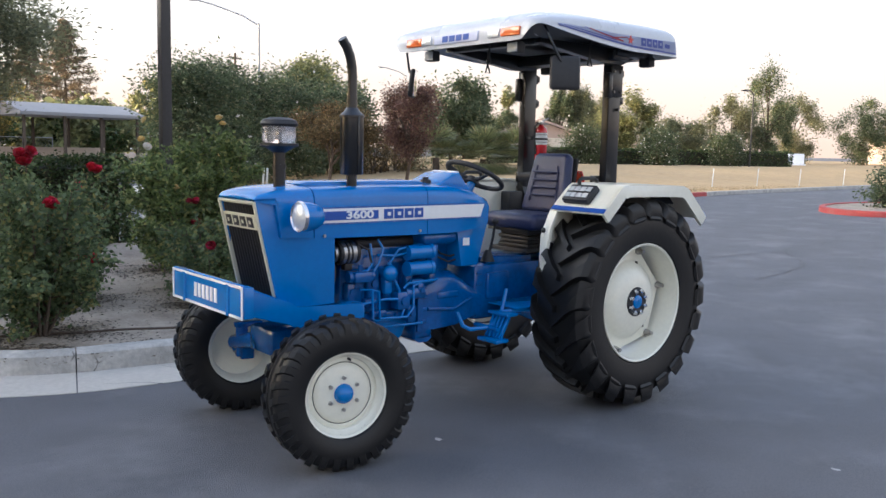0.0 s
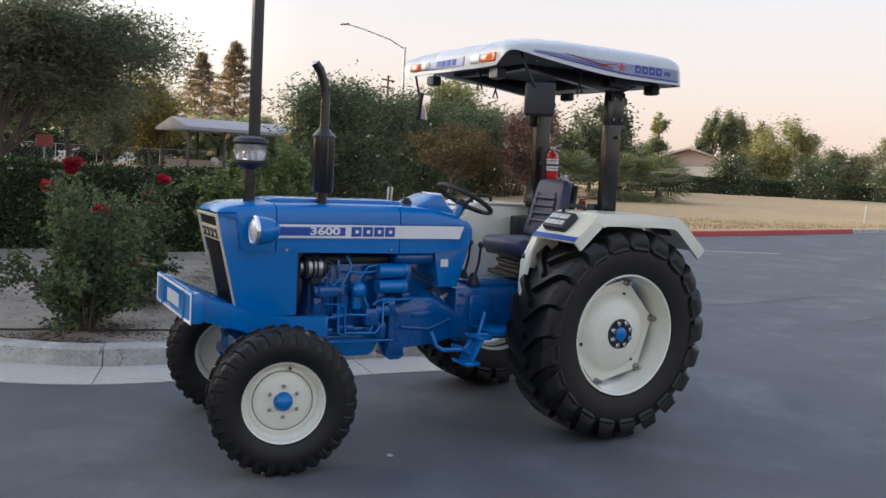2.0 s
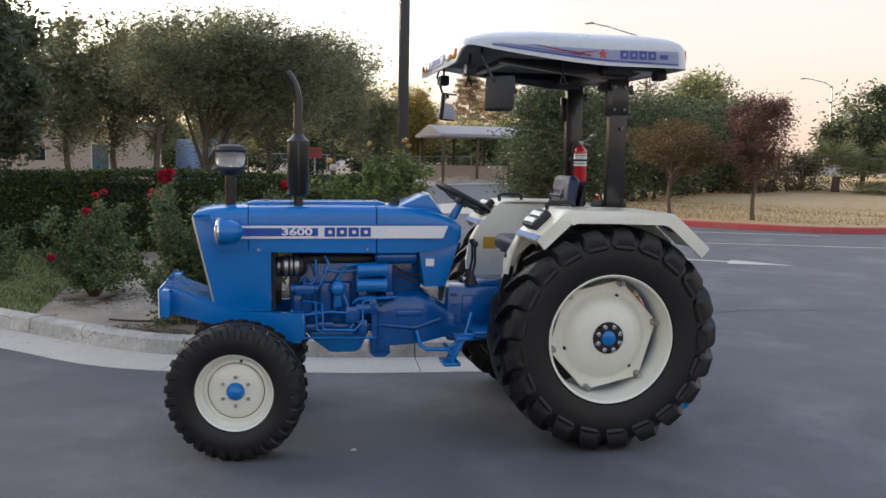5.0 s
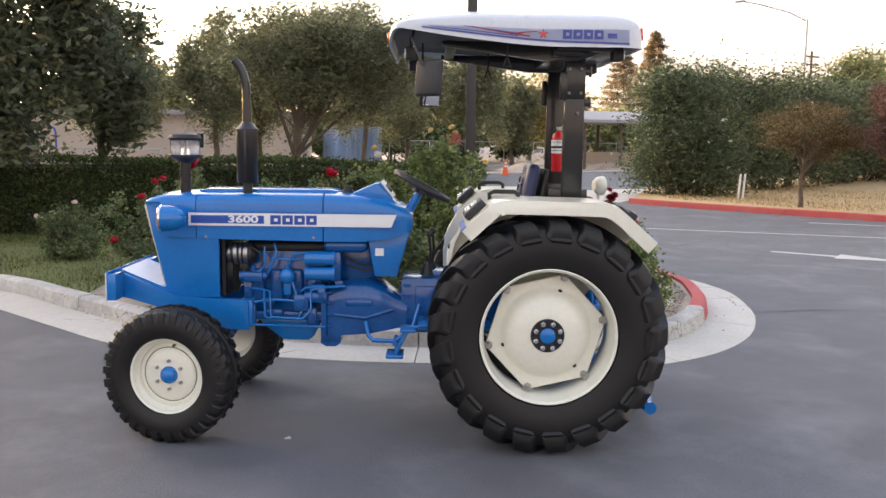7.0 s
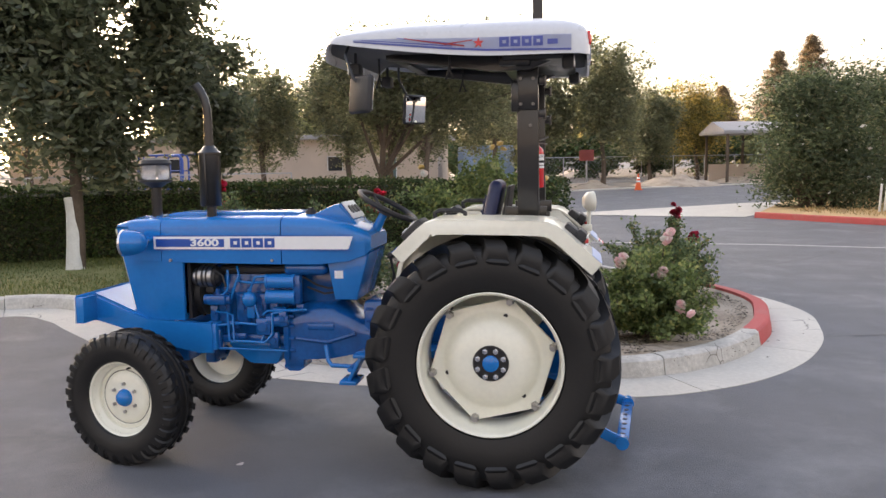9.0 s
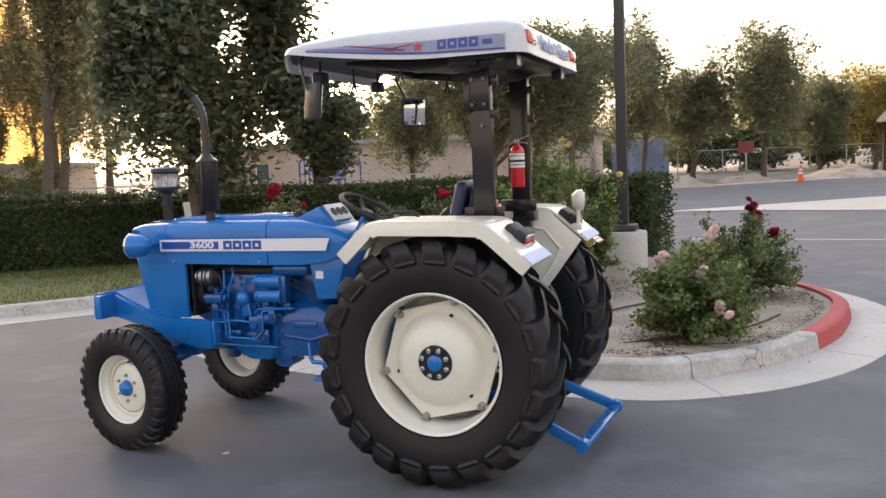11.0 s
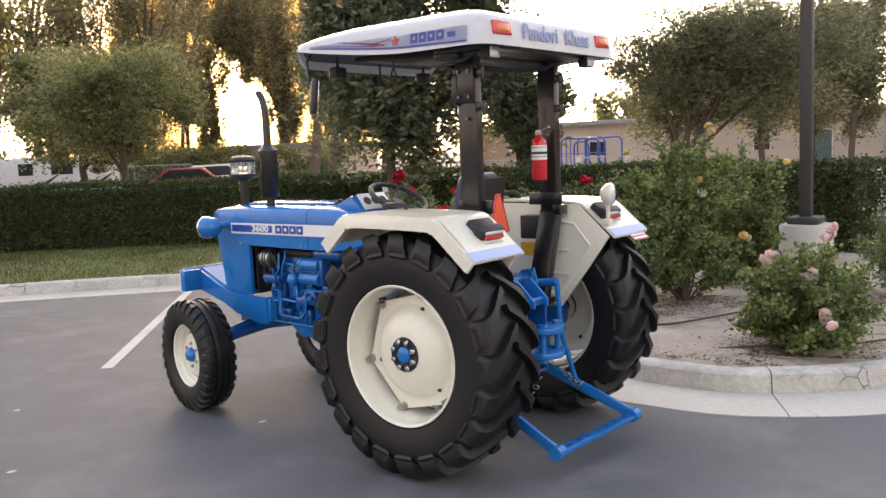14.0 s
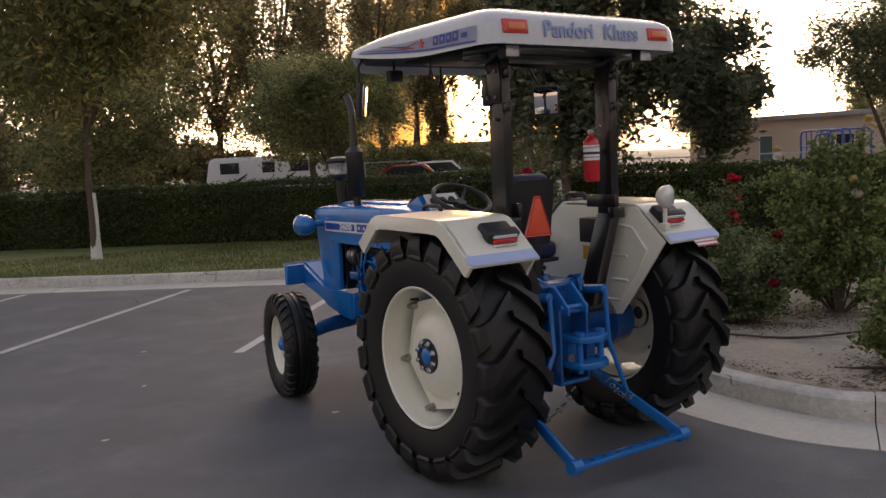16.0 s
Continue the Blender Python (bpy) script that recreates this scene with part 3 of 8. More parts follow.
# concrete apron where the drive meets the street, and the street's far edge
sheet("apron", [(-0.9, 20.1), (1.6, 20.0), (3.2, 19.4), (5.0, 19.0), (6.3, 21.4), (7.6, 26.4), (6.5, 26.2), (2.6, 22.9)], 0.016, CONCRETE, "pale concrete apron between drive and street", "pavement", 0.0, 0.8)
street_edge = tagged(new("street_gutter"), "thin concrete edge along the far side of the street", "gutter", kind="structure")
EDGE = smooth_path([(-16, 24.6), (-2.3, 36.0), (4.6, 42.0), (10.2, 45.8), (24, 56), (50, 75)], 1.0)
for a in range(0, len(EDGE) - 9, 8):
    bm = fresh()
    strip(bm, EDGE, [(0, -0.1), (0.02, 0.05), (0.45, 0.06), (0.46, -0.1)], a, a + 8)
    part("gutter_section", bm, CONCRETE, street_edge, angle=30)
sheet("dirt_lot", [(p.x, p.y) for p in inset(EDGE, 0.46)[12:]] + [(60, 120), (2, 120), (-1.5, 60), (-4.5, 40)], 0.045, DIRT, "bare grey-brown dirt verge and lot beyond the street", "ground", 0.05, 3.0)
# school yard behind the hedge
sheet("yard", [(-15.8, 25.6), (-2.9, 36.3), (-4.5, 40), (-1.5, 60), (2, 120), (-90, 120), (-90, -20), (-23, -8), (-17, 2.5), (-13.2, 9.2), (-12.5, 16)], 0.02, SOIL, "bare dirt yard behind the hedge", "ground", 0.04, 4.0)

# painted lines
def mark(pts, w, name="road_line", label="worn white painted line on the asphalt"):
    """A thin painted stripe along the points."""
    bm = fresh()
    ps = [Vector((*p, 0.006)) for p in pts]
    for a, b in zip(ps, ps[1:]):
        s = (b - a).cross(Vector((0, 0, 1))).normalized() * w / 2
        bm.faces.new([bm.verts.new(v) for v in (a - s, b - s, b + s, a + s)])
    return tagged(part(name, bm, LINE), label, "road marking", kind="structure")


mark([(-3.66, -0.29), (-6.6, 2.6)], 0.1, "bay_line")
mark([(-5.42, -1.95), (-8.08, 0.86)], 0.1, "bay_line")
mark([(-7.2, -3.5), (-9.72, -0.92)], 0.1, "bay_line")
mark([(0.4, 12.2), (4.05, 11.6), (7.9, 10.3), (13, 8.4)], 0.1)
mark([(7.8, 13.3), (10.6, 12.1)], 0.12)
bm = fresh()
head = [(4.85, 8.08), (5.62, 7.52), (5.5, 7.36), (6.5, 7.0), (5.85, 7.85), (5.72, 7.66), (4.92, 8.2)]
bm.faces.new([bm.verts.new((x, y, 0.006)) for x, y in head])
tagged(part("road_arrow", bm, LINE), "worn white painted arrow on the asphalt", "road marking", kind="structure")
rng = np.random.default_rng(5)
for pts in [((2.6, 3.15), (3.6, 3.3), (5.2, 3.0), (7.4, 3.2), (10.5, 2.8)), ((3.0, 8.2), (3.7, 8.9), (4.6, 10.0), (5.4, 11.6)), ((5.6, 1.6), (7.6, 2.0), (9.4, 3.2), (11.9, 3.3)),
            ((11.9, 3.3), (12.8, 5.0), (14.4, 6.4)), ((-8.5, 0.2), (-7.2, 0.6), (-5.9, 0.95), (-4.4, 1.9)), ((-5.6, 0.3), (-6.8, -0.1), (-8.1, 0.1))]:
    p = smooth_path(pts, 0.12)
    bm = fresh()
    lead = None
    for k in range(len(p) - 1):
        d = (p[k + 1] - p[k]).cross(Vector((0, 0, 1))).normalized()
        q = p[k] + d * rng.normal() * 0.02
        w = rng.uniform(0.004, 0.013)
        pair = [bm.verts.new((q.x + d.x * s * w, q.y + d.y * s * w, 0.005)) for s in (-1, 1)]
        if lead:
            bm.faces.new((lead[0], pair[0], pair[1], lead[1]))
        lead = pair
    tagged(part("asphalt_crack", bm, TAR), "thin dark crack in the asphalt", "crack", kind="structure")
# small pale scuffs on the asphalt
for x, y in [(-1.395, -0.563), (-1.9, -1.9), (-3.1, -1.3), (-0.7, -2.2), (-4.4, -0.9), (-0.1, -2.1), (-2.6, -2.4), (1.2, -1.9)]:
    bm = fresh()
    n = 9
    bm.faces.new([bm.verts.new((x + rng.uniform(0.012, 0.03) * math.cos(2 * math.pi * k / n), y + rng.uniform(0.012, 0.035) * math.sin(2 * math.pi * k / n), 0.004)) for k in range(n)])
    tagged(part("asphalt_scuff", bm, LINE), "small pale scuff on the asphalt", "scuff", kind="structure")


# ---- the tractor ----
tractor = thing("tractor", pose(0, -0.005, 0, 0, 0, -0.9), "bright blue and cream farm tractor with canopy parked on asphalt", "tractor")
AXLE_Y = pose(0, 0, 0, -90, 0, 0)      # local z along +y
AXLE_X = pose(0, 0, 0, 0, 90, 0)       # local z along +x


def lug_parts(name, parent, place, n, stations):
    """Tread lugs round a tyre, each an object on one of two shared meshes; stations run from crown to side wall."""
    for side in (-1, 1):
        bm = fresh()
        rows = []
        for a, lag, wid, r0, r1 in stations:
            ring = []
            for r, w in ((r0, wid * 1.15), (r1, wid * 0.8)):
                for sg in (-1, 1):
                    th = -lag + sg * w
                    ring.append(bm.verts.new((r * math.cos(th), -r * math.sin(th), side * a)))
            rows.append(ring)
        for a, b in zip(rows, rows[1:]):
            for i, j in ((0, 1), (1, 3), (3, 2), (2, 0)):
                bm.faces.new((a[i], a[j], b[j], b[i]))
        bm.faces.new((rows[0][0], rows[0][1], rows[0][3], rows[0][2]))
        bm.faces.new((rows[-1][0], rows[-1][2], rows[-1][3], rows[-1][1]))
        bmesh.ops.recalc_face_normals(bm, faces=bm.faces)
        me = bpy.data.meshes.new(name)
        bm.to_mesh(me)
        bm.free()
        finish(me, RUBBER, 30)
        for k in range(n):
            ob = new(name, me)
            ob.parent = parent
            ob.matrix_basis = place @ Matrix.Rotation(-2 * math.pi * (k + (0.5 if side > 0 else 0)) / n, 4, "Z")


def rear_wheel(s):
    """A rear wheel: cream rim and dished disc, lugged tyre. s is -1 or +1 for the side it stands on."""
    c = Vector((0.024, -0.64, 0.64)) if s < 0 else Vector((0.012, 0.70, 0.64))
    place = Matrix.Translation(c) @ AXLE_Y
    def flip(pr):
        return [(r, a * s) for r, a in pr]
    bm = fresh()
    lathe(bm, flip([(0.362, 0.158), (0.365, 0.168), (0.360, 0.172), (0.350, 0.165), (0.345, 0.14), (0.346, 0.115), (0.338, 0.09), (0.334, 0.0), (0.338, -0.09), (0.352, -0.115), (0.362, -0.165),
                    (0.378, -0.172), (0.378, -0.16), (0.36, -0.11), (0.346, -0.085), (0.343, 0.085), (0.354, 0.115), (0.359, 0.155)]), place, 72, True)
    rim = part("rear_wheel", bm, CREAM, tractor)
    # six-cornered dished disc
    bm = fresh()
    seg, rows = 72, []
    corner = radians(47)
    # a round dome rising from a flat six-cornered flange; the last two rounds take the six corners
    prof = [(0.04, 0.118, 0), (0.10, 0.117, 0), (0.145, 0.110, 0), (0.178, 0.099, 0), (0.202, 0.085, 0), (0.220, 0.069, 0), (0.234, 0.053, 0), (0.244, 0.043, 0), (0.254, 0.038, 0.1), (0.272, 0.036, 0.5), (0.286, 0.034, 1.0), (0.289, 0.026, 1.0)]
    for rad, a, f in prof:
        ring = []
        for k in range(seg):
            t = 2 * math.pi * k / seg
            off = ((t - corner) % (math.pi / 3)) - math.pi / 6
            r = rad * (1 + f * (1 / math.cos(off) - 1))
            ring.append(bm.verts.new(place @ Vector((r * math.cos(t), r * math.sin(t), s * a))))
        rows.append(ring)
    for a, b in zip(rows, rows[1:]):
        for k in range(seg):
            bm.faces.new((a[k], a[(k + 1) % seg], b[(k + 1) % seg], b[k]))
    back = [[bm.verts.new(v.co - (place.to_3x3() @ Vector((0, 0, s * 0.008)))) for v in ring] for ring in rows]
    for a, b in zip(back, back[1:]):
        for k in range(seg):
            bm.faces.new((a[k], b[k], b[(k + 1) % seg], a[(k + 1) % seg]))
    for a, b in ((rows[0], back[0]), (back[-1], rows[-1])):
        for k in range(seg):
            bm.faces.new((a[k], b[k], b[(k + 1) % seg], a[(k + 1) % seg]))
    disc = part("wheel_disc", bm, CREAM, rim, "domed cream wheel disc", 60)
    bm = fresh()
    cyl(bm, (c.x, s * 0.47, c.z), (c.x, s * 0.63, c.z), 0.165, 0.14, 32)
    part("brake_drum", bm, BLUE_CAST_SHADED, rim, "blue brake drum")
    for k in range(6):
        bm = fresh()
        t = corner + 2 * math.pi * k / 6
        d = Vector((math.cos(t), math.sin(t), 0))
        p0, p1 = place @ (d * 0.313 + Vector((0, 0, s * 0.035))), place @ (d * 0.313 + Vector((0, 0, s * 0.085)))
        cyl(bm, p0, p1, 0.013, seg=8)
        cyl(bm, p0, place @ (d * 0.313 + Vector((0, 0, s * 0.068))), 0.022, 0.018, seg=6)
        box(bm, place @ (d * 0.331 + Vector((0, 0, s * 0.03))), (0.035, 0.03, 0.035), None, 0.004)
        part("rim_clamp", bm, STEEL, rim, "steel rim clamp bolt")
    bm = fresh()
    cyl(bm, place @ Vector((-0.2, -0.265, s * 0.03)), place @ Vector((-0.2, -0.265, s * 0.075)), 0.006, seg=8)
    part("tyre_valve", bm, DARK, rim)
    for t0 in (0.84, 2.86, 5.01):
        bm = fresh()
        d = Vector((math.cos(t0), math.sin(t0), 0)) * 0.238
        cyl(bm, place @ (d + Vector((0, 0, s * 0.03))), place @ (d + Vector((0, 0, s * 0.0525))), 0.011, seg=12)
        part("disc_hole", bm, DARK, rim, "dark round hole")
    bm = fresh()
    lathe(bm, flip([(0.0, 0.125), (0.087, 0.125), (0.091, 0.119), (0.091, 0.087)]), place, 32)
    part("hub_plate", bm, BLACK, rim, "black hub plate")
    for k in range(8):
        t = 2 * math.pi * (k + 0.5) / 8
        d = Vector((math.cos(t), math.sin(t), 0)) * 0.069
        bm = fresh()
        cyl(bm, place @ (d + Vector((0, 0, s * 0.117))), place @ (d + Vector((0, 0, s * 0.139))), 0.0165, 0.0145, 6)
        cyl(bm, place @ (d + Vector((0, 0, s * 0.138))), place @ (d + Vector((0, 0, s * 0.147))), 0.010, 0.008, 8)
        part("wheel_bolt", bm, CHROME, rim)
    bm = fresh()
    lathe(bm, flip([(0.0, 0.135), (0.034, 0.134), (0.041, 0.129), (0.043, 0.117)]), place, 32)
    for q in (-0.012, 0.012):
        box(bm, place @ Vector((q, 0, s * 0.135)), (0.008, 0.003, 0.004))
    part("hub_cap", bm, BLUE, rim, "blue hub cap")
    # tyre
    bm = fresh()
    half = [(0.361, 0.15), (0.374, 0.172), (0.43, 0.186), (0.49, 0.19), (0.54, 0.184), (0.575, 0.17), (0.592, 0.15), (0.598, 0.1), (0.602, 0.0)]
    lathe(bm, half + [(r, -a) for r, a in half[-2::-1]] + [(0.35, -0.12), (0.35, 0.12)], place, 96, True)
    part("tyre", bm, RUBBER, rim, "large black tyre with deep chevron lugs", 30)
    # each lug leads at the crown and trails at the shoulder
    lug_parts("tyre_lug", rim, place, 21, [(-0.012, 0.0, 0.034, 0.585, 0.638), (0.05, 0.075, 0.036, 0.585, 0.640), (0.11, 0.165, 0.042, 0.58, 0.638), (0.152, 0.230, 0.066, 0.57, 0.634), (0.176, 0.266, 0.092, 0.55, 0.625), (0.192, 0.290, 0.106, 0.54, 0.602), (0.201, 0.305, 0.108, 0.53, 0.580), (0.203, 0.315, 0.098, 0.52, 0.556), (0.193, 0.32, 0.08, 0.505, 0.525)])
    return rim


for s in (-1, 1):
    rear_wheel(s)


def front_wheel(s):
    """A small steered front wheel, built about its own hub."""
    m = pose(-2.012, -0.585, 0.372, 0, 0, -10) if s < 0 else pose(-1.96, 0.575, 0.372, 0, 0, -10)
    bm = fresh()
    place = AXLE_Y
    def flip(pr):
        return [(r, a * s) for r, a in pr]
    lathe(bm, flip([(0.212, 0.07), (0.217, 0.078), (0.21, 0.082), (0.198, 0.075), (0.194, 0.055), (0.178, 0.04), (0.172, 0.0), (0.178, -0.045), (0.2, -0.075), (0.215, -0.08), (0.206, -0.06),
                    (0.186, -0.035), (0.18, 0.0), (0.186, 0.035), (0.204, 0.06)]), place, 56, True)
    rim = part("front_wheel", bm, CREAM, tractor, m=m)
    bm = fresh()
    lathe(bm, flip([(0.178, 0.02), (0.17, 0.024), (0.158, 0.028), (0.150, 0.022), (0.143, 0.03), (0.12, 0.038), (0.07, 0.042), (0.03, 0.042), (0.03, 0.032), (0.12, 0.028), (0.178, 0.01)]), place, 56, True)
    part("wheel_disc", bm, CREAM, rim, "cream front wheel disc")
    bm = fresh()
    lathe(bm, flip([(0.152, 0.0245), (0.1505, 0.0265), (0.149, 0.0245)]), place, 56, True)
    part("disc_seam", bm, DARK, rim, "dark seam line on the disc")
    for k in range(6):
        t = 2 * math.pi * (k + 0.5) / 6
        d = Vector((math.cos(t), math.sin(t), 0)) * 0.078
        bm = fresh()
        cyl(bm, place @ (d + Vector((0, 0, s * 0.035))), place @ (d + Vector((0, 0, s * 0.055))), 0.011, 0.009, 6)
        part("wheel_bolt", bm, STEEL, rim)
    bm = fresh()
    lathe(bm, flip([(0.0, 0.085), (0.02, 0.083), (0.038, 0.072), (0.047, 0.055), (0.05, 0.035)]), place, 32)
    part("hub_cap", bm, BLUE, rim, "blue domed hub cap")
    bm = fresh()
    d = Vector((0.03, -0.165, 0))
    cyl(bm, place @ (d + Vector((0, 0, s * 0.02))), place @ (d + Vector((0, 0, s * 0.05))), 0.006, seg=8)
    part("tyre_valve", bm, DARK, rim)
    bm = fresh()
    cyl(bm, (0, -s * 0.02, 0), (0, -s * 0.12, 0), 0.055, 0.045, 20)
    for k in range(6):
        t = 2 * math.pi * k / 6
        cyl(bm, (0.05 * math.cos(t), -s * 0.03, 0.05 * math.sin(t)), (0.05 * math.cos(t), -s * 0.06, 0.05 * math.sin(t)), 0.014, seg=8)
    box(bm, (0, -s * 0.13, 0.02), (0.08, 0.06, 0.14), None, 0.012)
    part("hub", bm, BLUE_CAST_SHADED, rim, "blue cast front hub")
    bm = fresh()
    half = [(0.205, 0.075), (0.215, 0.094), (0.245, 0.108), (0.29, 0.112), (0.325, 0.106), (0.348, 0.092), (0.356, 0.078), (0.357, 0.052), (0.349, 0.046), (0.349, 0.040), (0.361, 0.034), (0.364, 0.014), (0.353, 0.009), (0.353, 0.0)]
    lathe(bm, half + [(r, -a) for r, a in half[-2::-1]] + [(0.195, -0.06), (0.195, 0.06)], place, 72, True)
    part("tyre", bm, RUBBER, rim, "black ribbed front tyre with shoulder blocks", 30)
    lug_parts("tyre_block", rim, place, 30, [(0.05, 0.0, 0.055, 0.335, 0.371), (0.085, 0.05, 0.06, 0.33, 0.369), (0.105, 0.08, 0.062, 0.315, 0.352), (0.114, 0.09, 0.055, 0.30, 0.318)])
    return rim


for s in (-1, 1):
    front_wheel(s)


def section_loft(bm, stations, cap=True):
    """Skins rounded rectangular sections: each station is x, half width, bottom z, top z, corner radius, crown."""
    rings = []
    for x, hw, z0, z1, r, crown in stations:
        ring = []
        pts = [(-hw, z0), (-hw, (z0 + z1) / 2)]
        for k in range(6):
            t = math.pi - k * math.pi / 10
            pts.append((-hw + r + r * math.cos(t), z1 - r + r * math.sin(t)))
        for k in range(1, 6):
            u = -hw + r + (2 * hw - 2 * r) * k / 6
            pts.append((u, z1 + crown * (1 - (u / (hw - r)) ** 2)))
        for k in range(6):
            t = math.pi / 2 - k * math.pi / 10
            pts.append((hw - r + r * math.cos(t), z1 - r + r * math.sin(t)))
        pts += [(hw, (z0 + z1) / 2), (hw, z0)]
        rings.append([bm.verts.new((x, y, z)) for y, z in pts])
    for a, b in zip(rings, rings[1:]):
        for k in range(len(a)):
            j = (k + 1) % len(a)
            bm.faces.new((a[k], a[j], b[j], b[k]))
    if cap:
        bm.faces.new(rings[0])
        bm.faces.new(rings[-1][::-1])
    return bm


# bonnet in two lengths, with a seam between
bm = fresh()
section_loft(bm, [(-2.266, 0.196, 1.279, 1.282, 0.008, 0.004), (-2.256, 0.205, 1.272, 1.296, 0.02, 0.008), (-2.24, 0.216, 1.266, 1.306, 0.03, 0.01), (-2.17, 0.237, 1.255, 1.323, 0.045, 0.012), (-2.14, 0.241, 1.09, 1.326, 0.05, 0.013), (-2.1, 0.244, 1.09, 1.329, 0.055, 0.014), (-2.0, 0.248, 1.085, 1.333, 0.06, 0.016), (-1.96, 0.248, 1.083, 1.335, 0.06, 0.016)])
part("nose_cowl", bm, BLUE, tractor, angle=30)
bm = fresh()
section_loft(bm, [(-1.955, 0.25, 1.08, 1.336, 0.06, 0.016), (-1.6, 0.252, 1.075, 1.340, 0.06, 0.016), (-1.228, 0.252, 1.07, 1.340, 0.06, 0.014)])
bonnet = part("bonnet", bm, BLUE, tractor, angle=30)
bm = fresh()
section_loft(bm, [(-1.222, 0.252, 1.07, 1.340, 0.06, 0.014), (-1.0, 0.25, 1.07, 1.333, 0.06, 0.014), (-0.85, 0.243, 1.085, 1.303, 0.06, 0.012), (-0.74, 0.225, 1.12, 1.258, 0.05, 0.008), (-0.71, 0.20, 1.15, 1.228, 0.03, 0.004)])
part("tank_cowl", bm, BLUE, tractor, angle=30)
bm = fresh()
prism(bm, [(-1.96, 1.34), (-1.16, 1.34), (-1.16, 1.356), (-1.2, 1.364), (-1.92, 1.362), (-1.97, 1.352)], -0.12, 0.12, bevel=0.006)
part("bonnet_ridge", bm, BLUE, tractor)
for x in (-1.9, -1.28):
    bm = fresh()
    cyl(bm, (x, -0.25, 1.092), (x, -0.262, 1.092), 0.008, seg=10)
    part("bonnet_screw", bm, STEEL, tractor)
# dash hood and instrument panel
bm = fresh()
prism(bm, [(-1.09, 1.335), (-0.935, 1.404), (-0.905, 1.409), (-0.84, 1.325), (-0.78, 1.265), (-0.86, 1.265)], -0.15, 0.15, bevel=0.012)
part("dash_hood", bm, BLUE, tractor)
panel_rot = Euler((0, radians(52), 0))
bm = fresh()
box(bm, (-0.862, 0, 1.368), (0.12, 0.24, 0.012), panel_rot, 0.004)
dash = part("instrument_panel", bm, WHITE, tractor, "white instrument panel with dark dials")
for y in (-0.07, 0.0, 0.07):
    bm = fresh()
    nrm = Vector((math.sin(radians(52)), 0, math.cos(radians(52))))
    c = Vector((-0.862, y, 1.368))
    cyl(bm, c + nrm * 0.005, c + nrm * 0.012, 0.028, seg=20)
    part("dial", bm, PLASTIC, dash)
# filler caps
bm = fresh()
cyl(bm, (-1.1, -0.07, 1.335), (-1.1, -0.07, 1.368), 0.035, 0.03)
cyl(bm, (-1.1, -0.07, 1.368), (-1.1, -0.07, 1.382), 0.018)
part("filler_cap", bm, PLASTIC, tractor)

# side livery: stripe, model number, plain blocks for the maker's letters
def decal(name, poly, y, mat, parent, label="", s=-1):
    bm = fresh()
    prism(bm, poly, s * y, s * (y + 0.003))
    return part(name, bm, mat, parent, label)


def rect(x0, x1, z0, z1, slant=0.0):
    return [(x0, z0), (x1 - slant, z0), (x1, z1), (x0, z1)]


for s in (-1, 1):
    dec = decal("stripe", rect(-2.0, -0.80, 1.156, 1.230, 0.03), 0.2525, WHITE, tractor, "white side stripe", s)
    decal("stripe_band", rect(-1.985, -1.565, 1.170, 1.216), 0.2555, DECAL_BLUE, dec, "blue band in the stripe", s)
    for k in range(4):
        x = -1.528 + k * 0.069
        decal("maker_letter_block", rect(x, x + 0.060, 1.167, 1.220), 0.2558, DECAL_BLUE, dec, "", s)
        decal("letter_counter", rect(x + 0.022, x + 0.042, 1.184, 1.203), 0.2590, WHITE, dec, "", s)
    for zz in (1.150, 1.236):
        decal("stripe_pinline", rect(-1.985, -0.81, zz - 0.0015, zz + 0.0015), 0.2525, DECAL_BLUE, dec, "", s)


def writing(body, size, m, mat, parent, name, label, thick=0.0015, stretch=1.0, heavy=0.018):
    """Raised letters in the built-in font, turned into a mesh."""
    c = bpy.data.curves.new(name, "FONT")
    c.body, c.size, c.extrude, c.align_x, c.align_y = body, size, thick, "CENTER", "CENTER"
    c.offset = size * heavy
    tmp = bpy.data.objects.new(name, c)
    scene.collection.objects.link(tmp)
    dg = bpy.context.evaluated_depsgraph_get()
    me = bpy.data.meshes.new_from_object(tmp.evaluated_get(dg))
    bpy.data.objects.remove(tmp)
    me.transform(m @ Matrix.Diagonal((stretch, 1, 1, 1)))
    me.materials.clear()
    me.materials.append(mat)
    ob = new(name, me)
    ob.parent = parent
    return tagged(ob, label)


writing("3600", 0.055, Matrix.Translation((-1.685, -0.2595, 1.193)) @ pose(0, 0, 0, 90, 0, 0), WHITE, tractor, "model_number", "white model number 3600", 0.001, 1.6, 0.03)
writing("3600", 0.055, Matrix.Translation((-1.685, 0.2595, 1.193)) @ pose(0, 0, 0, 90, 0, 180), WHITE, tractor, "model_number", "white model number 3600", 0.001, 1.6, 0.03)

